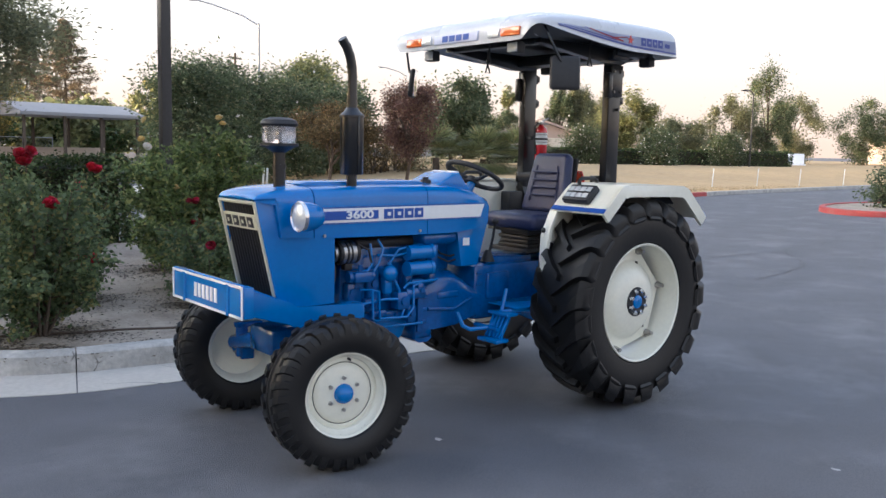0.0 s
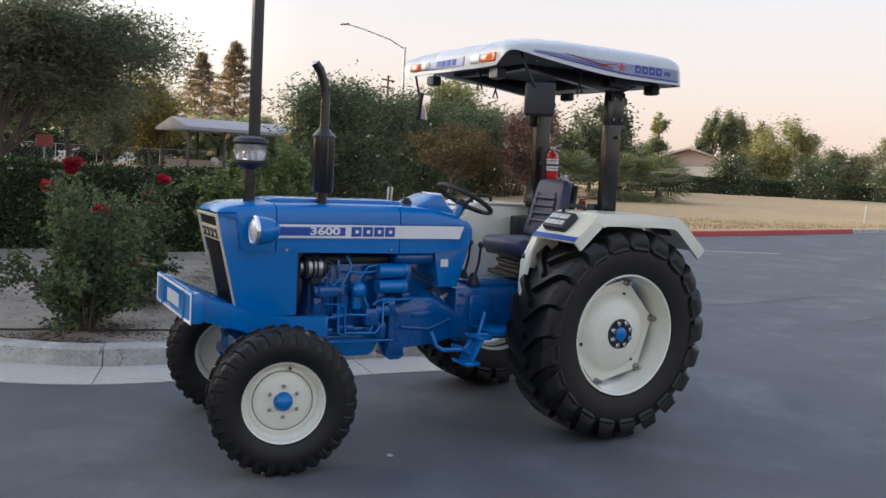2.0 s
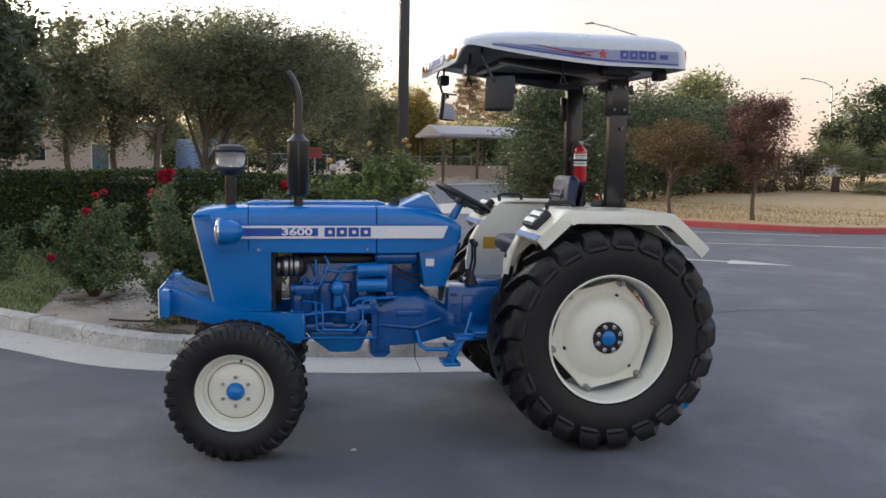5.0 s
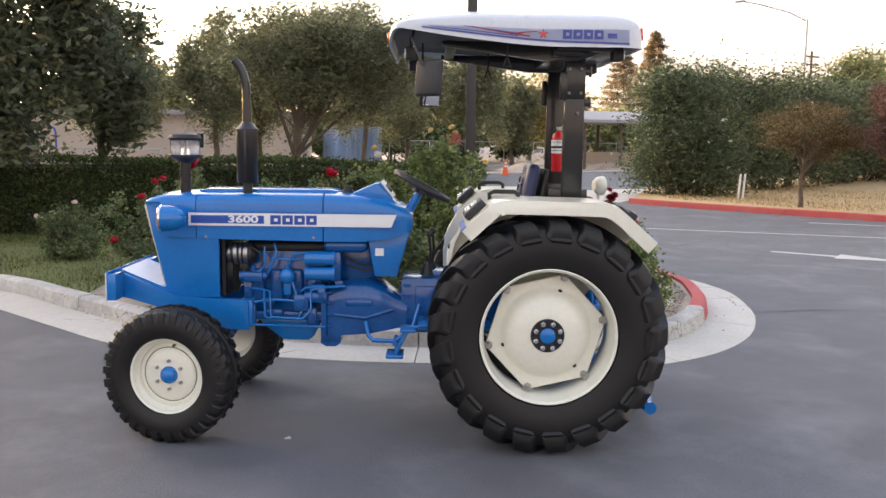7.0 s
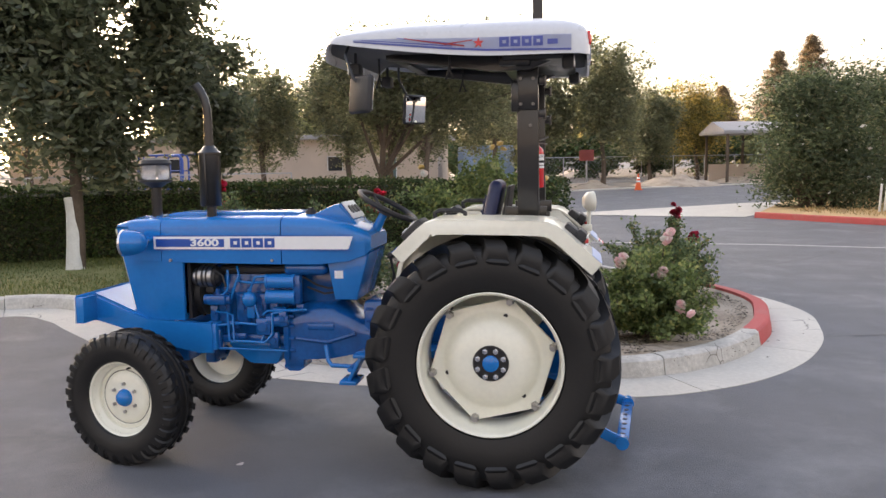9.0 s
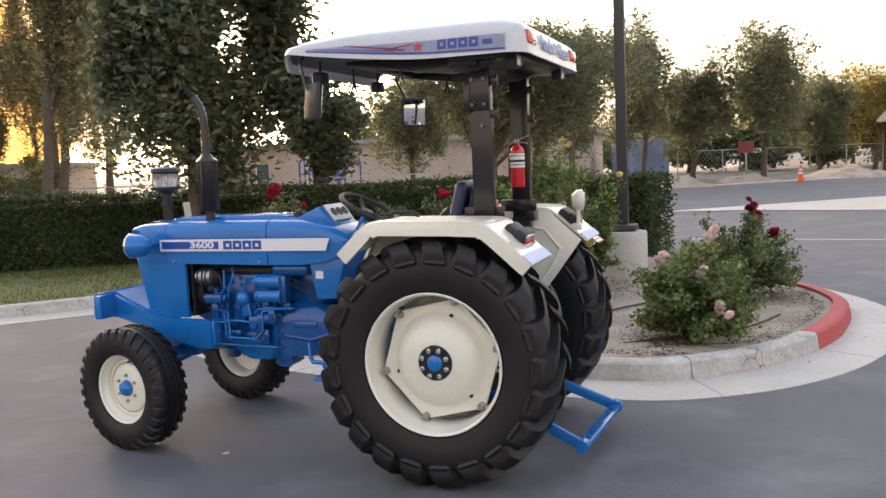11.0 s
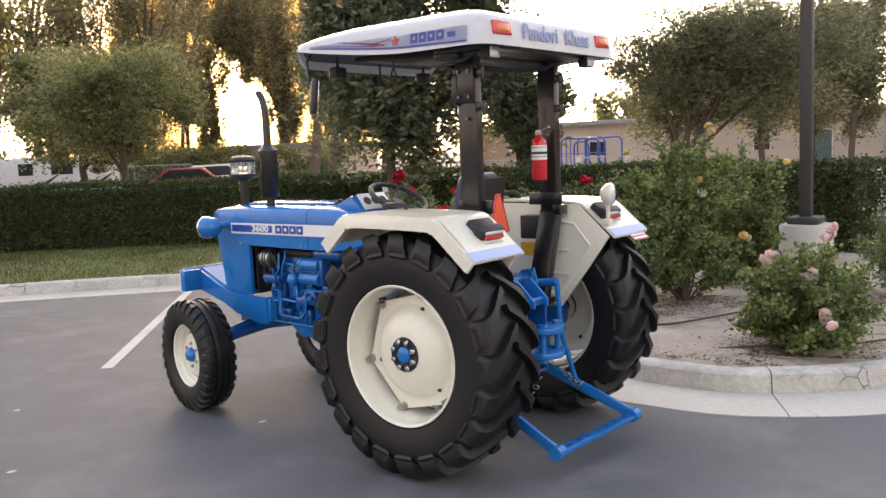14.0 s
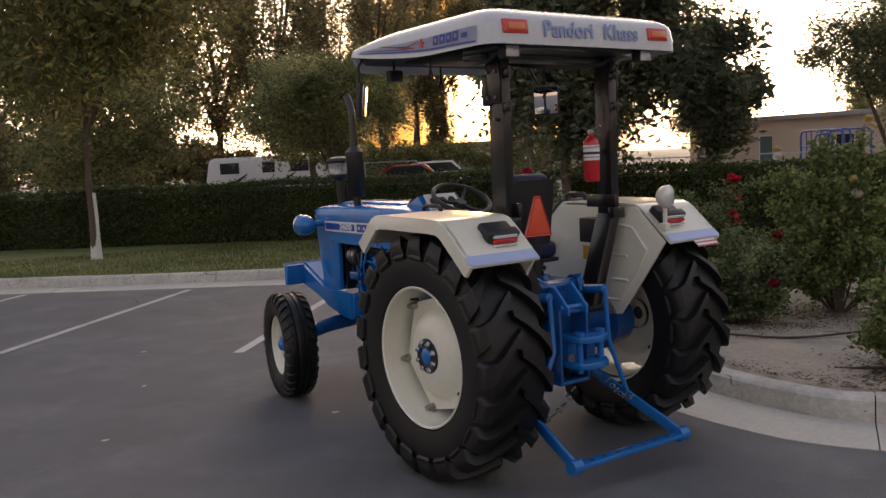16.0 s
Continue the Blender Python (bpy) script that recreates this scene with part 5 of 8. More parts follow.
for s in (-1, 1):
    bm = fresh()
    prism(bm, GUARD + lower(GUARD, 0.012)[::-1], s * 0.45, s * 0.852, bevel=0.003)
    prism(bm, GUARD + lower(GUARD, 0.07)[::-1], s * 0.838, s * 0.862, bevel=0.009)
    guard = part("mudguard", bm, CREAM, tractor, "cream pressed-steel mudguard")
    guard.location = (0, 0.03, -0.015) if s > 0 else (0, 0, 0)
    wall = [(-0.435, 1.20), (-0.28, 1.342), (0.33, 1.335), (0.53, 1.15), (0.36, 0.92), (0.20, 0.72), (0.06, 0.70), (-0.05, 0.86), (-0.30, 0.84), (-0.40, 0.70), (-0.50, 0.62), (-0.52, 0.80), (-0.51, 1.05)]
    bm = fresh()
    prism(bm, wall, s * 0.44, s * 0.455, bevel=0.003)
    part("mudguard_wall", bm, CREAM, guard)
    edge_line = [(-0.435, 1.20), (-0.49, 1.10), (-0.52, 0.95), (-0.515, 0.78), (-0.50, 0.62)]
    bm = fresh()
    prism(bm, edge_line + [(x + 0.02, z) for x, z in edge_line[::-1]], s * 0.445, s * 0.50, bevel=0.003)
    part("mudguard_flange", bm, CREAM, guard)
    # pressed rib on the inner wall
    bm = fresh()
    rib = [(0.10, 0.80), (0.20, 0.80), (0.33, 0.97), (0.40, 1.10), (0.30, 1.22), (0.16, 1.24)]
    tube(bm, [(x, s * 0.437, z) for x, z in rib], 0.009, 8)
    for z in (0.92, 1.06):
        tube(bm, [(0.14, s * 0.437, z), (0.26, s * 0.437, z)], 0.009, 8)
    part("pressed_rib", bm, CREAM, guard)
    bm = fresh()
    prism(bm, lower([(0.541, 1.172), (0.564, 1.151)], -0.003) + lower([(0.541, 1.172), (0.564, 1.151)], 0.0)[::-1], s * 0.455, s * 0.85)
    prism(bm, lower([(0.52, 1.190), (0.56, 1.154)], -0.004) + lower([(0.52, 1.190), (0.56, 1.154)], 0.0)[::-1], s * 0.455, s * 0.86)
    part("guard_tape", bm, DECAL_PALE, guard, "pale blue edging tape")
    bm = fresh()
    prism(bm, lower([(-0.444, 1.202), (-0.42, 1.2245)], -0.004) + lower([(-0.444, 1.202), (-0.42, 1.2245)], 0.0)[::-1], s * 0.455, s * 0.86)
    part("guard_tape", bm, DECAL_BLUE, guard, "blue edging tape")
    # tail lamp
    slope = Euler((0, radians(39), 0))
    c = Vector((0.435, s * 0.60, 1.275))
    bm = fresh()
    box(bm, c, (0.12, 0.17, 0.05), slope, 0.012)
    box(bm, c + Vector((0.03, 0, -0.005)), (0.05, 0.19, 0.05), slope, 0.01)
    tail = part("tail_lamp", bm, PLASTIC, tractor, "black housed tail lamp with red lens")
    f = Vector((math.cos(radians(0)), 0, 0))
    face = Euler((0, radians(10), 0))
    for z, h, mt, nm in [(1.262, 0.016, LAMP_CLEAR, "clear_lens"), (1.241, 0.02, LAMP_RED, "red_lens"), (1.222, 0.012, LAMP_CLEAR, "clear_lens")]:
        bm = fresh()
        box(bm, (0.493, s * 0.60, z), (0.02, 0.14, h), face, 0.004)
        part(nm, bm, mt, tail)
    # front marker lamp and grab handle on the guard's front
    bm = fresh()
    c = Vector((-0.37, s * 0.62, 1.298))
    box(bm, c, (0.13, 0.2, 0.045), Euler((0, radians(-43), 0)), 0.012)
    mk = part("marker_lamp", bm, PLASTIC, tractor, "black housed front marker lamp")
    n = Vector((-math.sin(radians(43)), 0, math.cos(radians(43))))
    for k in range(2):
        for j in range(4):
            bm = fresh()
            dd = Vector((math.cos(radians(43)), 0, math.sin(radians(43))))
            box(bm, c + n * 0.027 + dd * (-0.03 + 0.05 * k) + Vector((0, (-0.066 + 0.044 * j), 0)), (0.035, 0.036, 0.006), Euler((0, radians(-43), 0)), 0.002)
            part("marker_lens", bm, LAMP_CLEAR, mk)
    bm = fresh()
    tube(bm, [(-0.28, s * 0.53, 1.34), (-0.285, s * 0.53, 1.375), (-0.26, s * 0.53, 1.388), (-0.15, s * 0.53, 1.388), (-0.125, s * 0.53, 1.375), (-0.125, s * 0.53, 1.35)], 0.012, 10)
    part("grab_handle", bm, PLASTIC, tractor, "black plastic grab handle")
# far-side work lamp, small flag sticker, box and label
bm = fresh()
place = Matrix.Translation((0.52, 0.50, 1.378)) @ pose(0, 0, 0, 0, 90, 15)
lathe(bm, [(0.0, -0.05), (0.035, -0.045), (0.058, -0.02), (0.064, 0.015), (0.062, 0.02)], place, 28)
cyl(bm, (0.51, 0.50, 1.325), (0.51, 0.50, 1.20), 0.012)
box(bm, (0.50, 0.50, 1.215), (0.06, 0.04, 0.04), None, 0.006)
wl = part("work_lamp", bm, CREAM, tractor, "round cream work lamp")
bm = fresh()
lathe(bm, [(0.06, 0.018), (0.045, 0.03), (0.0, 0.036)], place, 28)
part("lens", bm, LAMP_CLEAR, wl)
bm = fresh()
box(bm, (0.565, 0.75, 1.125), (0.09, 0.17, 0.004), Euler((0, radians(39), 0)))
st = part("striped_sticker", bm, WHITE, tractor, "red and white striped sticker with a blue corner")
for k in range(4):
    bm = fresh()
    box(bm, (0.54 + k * 0.02, 0.75, 1.149 - k * 0.0162), (0.009, 0.17, 0.003), Euler((0, radians(39), 0)))
    part("sticker_stripe", bm, DECAL_RED, st)
bm = fresh()
box(bm, (0.06, 0.40, 1.19), (0.13, 0.09, 0.14), None, 0.008)
part("relay_box", bm, PLASTIC, tractor, "black plastic box")
bm = fresh()
box(bm, (0.02, 0.434, 1.05), (0.15, 0.006, 0.08))
part("warning_label", bm, YELLOW, tractor, "yellow warning label")
bm = fresh()
box(bm, (-0.37, 0.434, 1.06), (0.09, 0.006, 0.08))
box(bm, (-0.37, 0.431, 1.055), (0.03, 0.006, 0.03))
part("warning_label", bm, YELLOW, tractor, "yellow warning label")

# seat
bm = fresh()
box(bm, (-0.20, -0.05, 1.10), (0.42, 0.46, 0.10), None, 0.04, 4)
seat = part("seat", bm, VINYL, tractor, "navy vinyl seat cushion")
bm = fresh()
back_rot = Euler((0, radians(-12), 0))
box(bm, (0.03, -0.05, 1.335), (0.075, 0.40, 0.40), Euler((0, radians(12), 0)), 0.036, 5)
for v in bm.verts:  # narrows to a rounded top
    v.co.y = -0.05 + (v.co.y + 0.05) * (1 - 0.3 * max(0.0, (v.co.z - 1.30) / 0.24) ** 1.5)
bk = part("seat_back", bm, VINYL, tractor, "navy vinyl seat back with stitched panel")
bk.location.x = -0.065
for z in (1.26, 1.31, 1.36, 1.41):
    bm = fresh()
    tube(bm, [(-0.022 + (z - 1.335) * 0.21, -0.16, z), (-0.026 + (z - 1.335) * 0.21, -0.05, z), (-0.022 + (z - 1.335) * 0.21, 0.06, z)], 0.008, 8)
    part("seat_rib", bm, VINYL, bk)
for y in (-0.12, 0.12):
    bm = fresh()
    tube(bm, [(-0.038, y - 0.05, 1.22), (0.006, y * 0.75 - 0.05, 1.45)], 0.005, 8)
    part("seat_piping", bm, VINYL, bk)
bm = fresh()
prism(bm, [(0.06, 1.16), (0.13, 1.50), (0.15, 1.50), (0.10, 1.14)], -0.20, 0.10, bevel=0.012)
part("seat_shell", bm, PLASTIC, tractor).location.x = -0.065
bm = fresh()
box(bm, (-0.18, 0, 0.91), (0.34, 0.34, 0.03), None, 0.008)
sus = part("seat_suspension", bm, PLASTIC, tractor, "black bellows seat suspension")
for z, w in ((0.935, 0.26), (0.962, 0.24), (0.989, 0.26), (1.016, 0.24)):
    bm = fresh()
    box(bm, (-0.18, 0, z), (w, w + 0.02, 0.026), None, 0.011)
    part("bellows_fold", bm, PLASTIC, sus)
bm = fresh()
box(bm, (-0.18, 0, 1.04), (0.36, 0.38, 0.024), None, 0.008)
part("seat_pan", bm, PLASTIC, sus)
# steering wheel
n = Vector((math.sin(radians(28)), 0, math.cos(radians(28))))
C = Vector((-0.655, 0, 1.385))
ax = Vector((math.cos(radians(28)), 0, -math.sin(radians(28))))
bm = fresh()
tube(bm, [C + 0.18 * (math.cos(t) * ax + math.sin(t) * Vector((0, 1, 0))) for t in [2 * math.pi * k / 40 for k in range(40)]], 0.0155, 10, True)
for t in (0.3, 0.3 + 2 * math.pi / 3, 0.3 + 4 * math.pi / 3):
    d = math.cos(t) * ax + math.sin(t) * Vector((0, 1, 0))
    tube(bm, [C - n * 0.03 + d * 0.02, C - n * 0.025 + d * 0.09, C + d * 0.172], [0.013, 0.011, 0.011], 8)
cyl(bm, C - n * 0.05, C - n * 0.015, 0.045, 0.035)
part("steering_wheel", bm, PLASTIC, tractor, "black three-spoke steering wheel")
bm = fresh()
cyl(bm, C - n * 0.26, C - n * 0.04, 0.026)
part("steering_column", bm, BLUE, tractor)
# levers and pedals
for y, x in ((-0.10, -0.62), (0.06, -0.60)):
    bm = fresh()
    tube(bm, [(x, y, 0.87), (x + 0.02, y - 0.02, 1.0), (x + 0.01, y - 0.05, 1.10)], 0.008, 8)
    ball(bm, (x + 0.01, y - 0.05, 1.11), 0.02)
    cyl(bm, (x, y, 0.86), (x, y, 0.93), 0.045, 0.015)
    part("gear_lever", bm, PLASTIC, tractor)
bm = fresh()
tube(bm, [(-0.52, -0.44, 0.80), (-0.50, -0.45, 1.0), (-0.49, -0.45, 1.06)], 0.008, 8)
ball(bm, (-0.49, -0.45, 1.075), 0.018)
part("side_lever", bm, BLACK, tractor)
bm = fresh()
tube(bm, [(-0.98, -0.24, 0.60), (-0.96, -0.27, 0.52), (-0.93, -0.30, 0.50), (-0.80, -0.32, 0.50), (-0.70, -0.32, 0.58), (-0.66, -0.32, 0.72)], 0.013, 8)
tube(bm, [(-0.80, -0.20, 0.50), (-0.80, -0.40, 0.50)], 0.014, 8)
part("pedal_linkage", bm, BLUE, tractor)
bm = fresh()
box(bm, (-0.80, -0.36, 0.435), (0.10, 0.17, 0.022), None, 0.006)
step = part("foot_step", bm, BLUE, tractor, "blue ribbed foot step")
bm = fresh()
box(bm, (-0.725, -0.36, 0.585), (0.09, 0.17, 0.02), None, 0.006)
part("step_bar", bm, BLUE, step)
for k in range(5):
    bm = fresh()
    box(bm, (-0.765, -0.42 + k * 0.03, 0.51), (0.02, 0.018, 0.145), Euler((0, radians(28), 0)), 0.004)
    part("step_slat", bm, BLUE, step)
for s in (-1, 1):
    bm = fresh()
    tube(bm, [(-0.74, s * 0.33, 0.58), (-0.6, s * 0.40, 0.60), (-0.45, s * 0.43, 0.60), (-0.2, s * 0.42, 0.60)], 0.016, 8)
    box(bm, (-0.46, s * 0.30, 0.615), (0.42, 0.26, 0.012), None, 0.004)
    part("footplate", bm, BLUE, tractor)

# roll frame
for s in (-1, 1):
    y = -0.355 if s < 0 else 0.40
    bm = fresh()
    box(bm, (0.165, y, 1.74), (0.112, 0.058, 0.92), None, 0.006)
    foot = len(bm.verts)
    prism(bm, [(0.106, 1.29), (0.224, 1.29), (0.245, 0.80), (0.125, 0.80)], y - 0.035, y + 0.035, bevel=0.005)
    bm.verts.ensure_lookup_table()
    for v in bm.verts[foot:]:
        v.co.y -= s * 0.19 * (1.29 - v.co.z) / 0.49
    box(bm, (0.16, y - s * 0.19, 0.785), (0.2, 0.14, 0.03), None, 0.006)
    post = part("roll_post", bm, BLACK, tractor, "black steel roll frame post")
    post.location.x = 0.025
    for z in (2.05, 1.88):
        bm = fresh()
        box(bm, (0.238, y, z), (0.036, 0.05, 0.04), None, 0.004)
        cyl(bm, (0.252, y, z - 0.03), (0.252, y, z + 0.03), 0.009, seg=8)
        part("bracket", bm, BLACK, post)
    bm = fresh()
    box(bm, (0.165, y + s * 0.038, 2.0), (0.11, 0.012, 0.2), None, 0.004)
    box(bm, (0.10, y + s * 0.03, 1.97), (0.04, 0.04, 0.16), None, 0.01)
    part("splice_plate", bm, BLACK, post)
    for x, z in ((0.13, 1.93), (0.195, 1.93), (0.13, 2.06), (0.195, 2.06), (0.18, 1.82)):
        bm = fresh()
        cyl(bm, (x, y + s * 0.03, z), (x, y + s * 0.054, z), 0.0095, seg=6)
        part("bolt", bm, DARK_STEEL, post)
    bm = fresh()
    box(bm, (0.15, y - s * 0.036, 1.36), (0.22, 0.02, 0.07), None, 0.004)
    box(bm, (0.225, y, 1.295), (0.05, 0.09, 0.06), None, 0.006)
    part("guard_bracket", bm, BLACK, post)
bm = fresh()
box(bm, (0.13, 0, 2.15), (0.16, 0.95, 0.06), None, 0.01)
box(bm, (0.25, 0, 2.17), (0.36, 0.98, 0.05), None, 0.012)
for s in (-1, 1):
    prism(bm, [(-0.55, 2.20), (-0.55, 2.175), (0.02, 2.10), (0.20, 2.10), (0.40, 2.18), (0.40, 2.20)], s * 0.37, s * 0.43, bevel=0.004)
box(bm, (-0.5, 0, 2.19), (0.06, 0.8, 0.035), None, 0.006)
part("roof_frame", bm, BLACK, tractor, "black roof support frame")

# roof canopy
def round_rect(x0, x1, hw, r, seg=8):
    pts = []
    for cx, cy, a0 in ((x1 - r, hw - r, 0), (x0 + r, hw - r, 90), (x0 + r, -hw + r, 180), (x1 - r, -hw + r, 270)):
        for k in range(seg + 1):
            t = radians(a0 + 90 * k / seg)
            pts.append((cx + r * math.cos(t), cy + r * math.sin(t)))
    out = []
    for i, p in enumerate(pts):
        q = pts[(i + 1) % len(pts)]
        n = max(1, int(math.hypot(q[0] - p[0], q[1] - p[1]) / 0.08))
        out += [(p[0] + (q[0] - p[0]) * k / n, p[1] + (q[1] - p[1]) * k / n) for k in range(n)]
    return out
X0, X1, HW = -0.835, 0.51, 0.665
def roof_low(x, y):
    """Height of the canopy's lower edge: it sweeps up to the front corners, between which the front panel hangs down."""
    side = 2.152 + 0.098 * max(0.0, (0.05 - x) / 0.9) ** 1.5
    if x < -0.72:
        k = min(1.0, (-0.72 - x) / 0.12)
        drop = max(0.0, min(1.0, (0.66 - abs(y)) / 0.12))
        side -= 0.098 * k * drop * drop * (3 - 2 * drop)
    return side
def roof_top(x):
    """Height of the canopy's shoulder."""
    return 2.310 - 0.040 * max(0.0, (-x - 0.35) / 0.5) ** 1.6 - 0.012 * max(0.0, (x - 0.2) / 0.3) ** 2
def skirt_in(h):
    return 0.004 * h / 0.35 if h < 0.35 else 0.004 + 0.010 * (h - 0.35) / 0.37
outline = round_rect(X0, X1, HW, 0.11)
prof = [(0.0, 0.0, 0), (0.004, 0.35, 0), (0.014, 0.72, 0), (0.028, 0.88, 0), (0.05, 0.97, 0), (0.08, 1.0, 0.008), (0.14, 1.0, 0.02), (0.25, 1.0, 0.036), (0.45, 1.0, 0.052), (0.7, 1.0, 0.062), (0.9, 1.0, 0.065)]
bm = fresh()
rings = []
for inner in (False, True):
    rs = []
    for f, h, add in (prof if not inner else [(0.02, 0.0, 0), (0.03, 0.4, 0), (0.06, 0.6, 0), (0.12, 0.7, 0), (0.3, 0.76, 0), (0.6, 0.8, 0), (0.9, 0.8, 0)]):
        ring = []
        for x, y in outline:
            px, py = -0.19 + (x + 0.19) * (1 - f), y * (1 - f)
            low = roof_low(x, y)
            ring.append(bm.verts.new((px, py, low + (roof_top(px) - low) * h + add)))
        rs.append(ring)
    rings.append(rs)
for rs in rings:
    for a, b in zip(rs, rs[1:]):
        for k in range(len(a)):
            bm.faces.new((a[k], a[(k + 1) % len(a)], b[(k + 1) % len(a)], b[k]))
    bm.faces.new(rs[-1])
for k in range(len(outline)):
    a, b = rings[0][0], rings[1][0]
    bm.faces.new((a[k], a[(k + 1) % len(a)], b[(k + 1) % len(a)], b[k]))
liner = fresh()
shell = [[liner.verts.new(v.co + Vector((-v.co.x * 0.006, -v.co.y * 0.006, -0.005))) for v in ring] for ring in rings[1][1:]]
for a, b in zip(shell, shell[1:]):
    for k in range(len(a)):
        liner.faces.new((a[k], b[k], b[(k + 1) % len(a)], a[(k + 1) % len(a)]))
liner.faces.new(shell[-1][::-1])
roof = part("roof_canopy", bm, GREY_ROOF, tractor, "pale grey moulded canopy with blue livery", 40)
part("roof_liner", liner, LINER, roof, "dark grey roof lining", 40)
LAVENDER = paint("pale_lavender_vinyl", (0.56, 0.60, 0.76), 0.35, 0, 0.04)
DECAL_PURPLE = paint("violet_blue_vinyl", (0.14, 0.18, 0.56), 0.35, 0, 0.05)
for s in (-1, 1):
    # side livery follows the skirt; lo and hi are heights up the skirt at the band's front and rear end
    def band(name, x0, x1, lo, hi, mat, lift, label="", n=16):
        bm = fresh()
        rows = []
        for k in range(n + 1):
            q = k / n
            x = x0 + (x1 - x0) * q
            row = []
            for h0, h1 in (lo, hi):
                h = h0 + (h1 - h0) * (q ** 0.7)
                low = roof_low(x, HW)
                row.append(bm.verts.new((x, s * (HW * (1 - skirt_in(h)) + 0.002 + lift), low + (roof_top(x) - low) * h)))
            rows.append(row)
        for a, b in zip(rows, rows[1:]):
            bm.faces.new((a[0], b[0], b[1], a[1]))
        bmesh.ops.solidify(bm, geom=bm.faces[:], thickness=0.001)
        return part(name, bm, mat, roof, label)
    band("side_band", -0.66, 0.42, (0.30, 0.10), (0.46, 0.60), LAVENDER, 0.001, "pale lavender side band")
    band("side_line", -0.66, 0.42, (0.27, 0.09), (0.34, 0.15), DECAL_PURPLE, 0.002, "blue line along the canopy's side")
    band("side_line", -0.62, -0.16, (0.40, 0.26), (0.43, 0.30), DECAL_PURPLE, 0.0025)
    band("side_line", -0.44, -0.14, (0.52, 0.34), (0.55, 0.38), DECAL_PURPLE, 0.0027)
    band("side_flash", -0.40, -0.10, (0.50, 0.27), (0.535, 0.32), DECAL_RED, 0.0035)
    band("side_flash", -0.20, -0.06, (0.28, 0.46), (0.33, 0.49), DECAL_RED, 0.004)
    for k in range(4):
        x = 0.072 + k * 0.055
        band("maker_letter_block", x, x + 0.047, (0.25, 0.25), (0.55, 0.55), DECAL_PURPLE, 0.003, n=2)
        band("letter_counter", x + 0.016, x + 0.033, (0.35, 0.35), (0.45, 0.45), LAVENDER, 0.0045, n=2)
    band("small_mark_block", 0.305, 0.355, (0.29, 0.29), (0.45, 0.45), DECAL_PURPLE, 0.003, n=2)
    bm = fresh()
    pts = []
    for k in range(10):
        t = math.pi / 2 + k * math.pi / 5
        r = 0.028 if k % 2 == 0 else 0.011
        pts.append((-0.03 + r * math.cos(t), roof_low(-0.03, HW) + 0.06 + r * math.sin(t)))
    prism(bm, pts, s * (HW - 0.002), s * (HW + 0.004))
    part("star_mark", bm, DECAL_RED, roof, "small red star")
# rear and front lamps on the canopy
for y in (-0.50, 0.47):
    bm = fresh()
    box(bm, (X1 - 0.007, y, 2.232), (0.02, 0.15, 0.066), Euler((0, radians(-5), 0)), 0.006)
    lm = part("roof_lamp", bm, LAMP_RED, roof, "red and white rear roof lamp")
    bm = fresh()
    box(bm, (X1 - 0.002, y, 2.232), (0.02, 0.10, 0.036), Euler((0, radians(-5), 0)), 0.004)
    part("clear_lens", bm, LAMP_ORANGE, lm)
FRONT_TILT = Euler((0, radians(6), 0))
for y in (-0.47, 0.40):
    bm = fresh()
    box(bm, (X0 + 0.002, y, 2.204), (0.022, 0.15, 0.05), FRONT_TILT, 0.006)
    lm = part("roof_lamp", bm, LAMP_ORANGE, roof, "orange front roof lamp")
    bm = fresh()
    box(bm, (X0 + 0.001, y + (0.135 if y < 0 else -0.125), 2.204), (0.022, 0.09, 0.05), FRONT_TILT, 0.006)
    part("clear_lens", bm, LAMP_CLEAR, lm)
bm = fresh()
box(bm, (X0 + 0.0, 0.0, 2.204), (0.012, 0.40, 0.056), FRONT_TILT, 0.003)
fb = part("front_band", bm, LAVENDER, roof, "pale band with dark blocks")
for k in range(4):
    bm = fresh()
    box(bm, (X0 - 0.006, -0.10 + k * 0.064, 2.204), (0.004, 0.05, 0.036), FRONT_TILT)
    part("maker_letter_block", bm, DECAL_BLUE, fb)
FADED = paint("faded_blue_lettering", (0.27, 0.34, 0.56), 0.4, 0, 0.08)
for word, y in (("Pandori", -0.165), ("Khass", 0.195)):
    writing(word, 0.108, Matrix.Translation((X1 + 0.0015, y, 2.226)) @ pose(0, 0, 0, 90, 0, 90) @ pose(0, 0, 0, -5, 0, 0), FADED, roof, "rear_lettering", "faded blue word across the canopy's rear", 0.0015, 0.98)
# lights, hooks and mirrors under the canopy
for x, y in ((0.40, -0.46), (0.42, 0.44), (-0.72, -0.40), (-0.72, 0.36)):
    d = 1 if x > 0 else -1
    bm = fresh()
    box(bm, (x, y, 2.13), (0.06, 0.09, 0.065), None, 0.012)
    cyl(bm, (x, y, 2.15), (x, y, 2.22), 0.008)
    fl = part("flood_lamp", bm, PLASTIC, tractor, "small black flood lamp")
    bm = fresh()
    box(bm, (x + d * 0.032, y, 2.13), (0.008, 0.078, 0.052), None, 0.003)
    part("lens", bm, LAMP_CLEAR, fl)
for x, y in ((-0.66, -0.11), (-0.2, -0.5), (-0.25, 0.35)):
    bm = fresh()
    tube(bm, [(x, y, 2.22), (x, y, 2.12), (x - 0.02, y, 2.06), (x + 0.02, y, 2.06), (x, y, 2.11)], 0.006, 8)
    part("hand_strap", bm, PLASTIC, tractor)
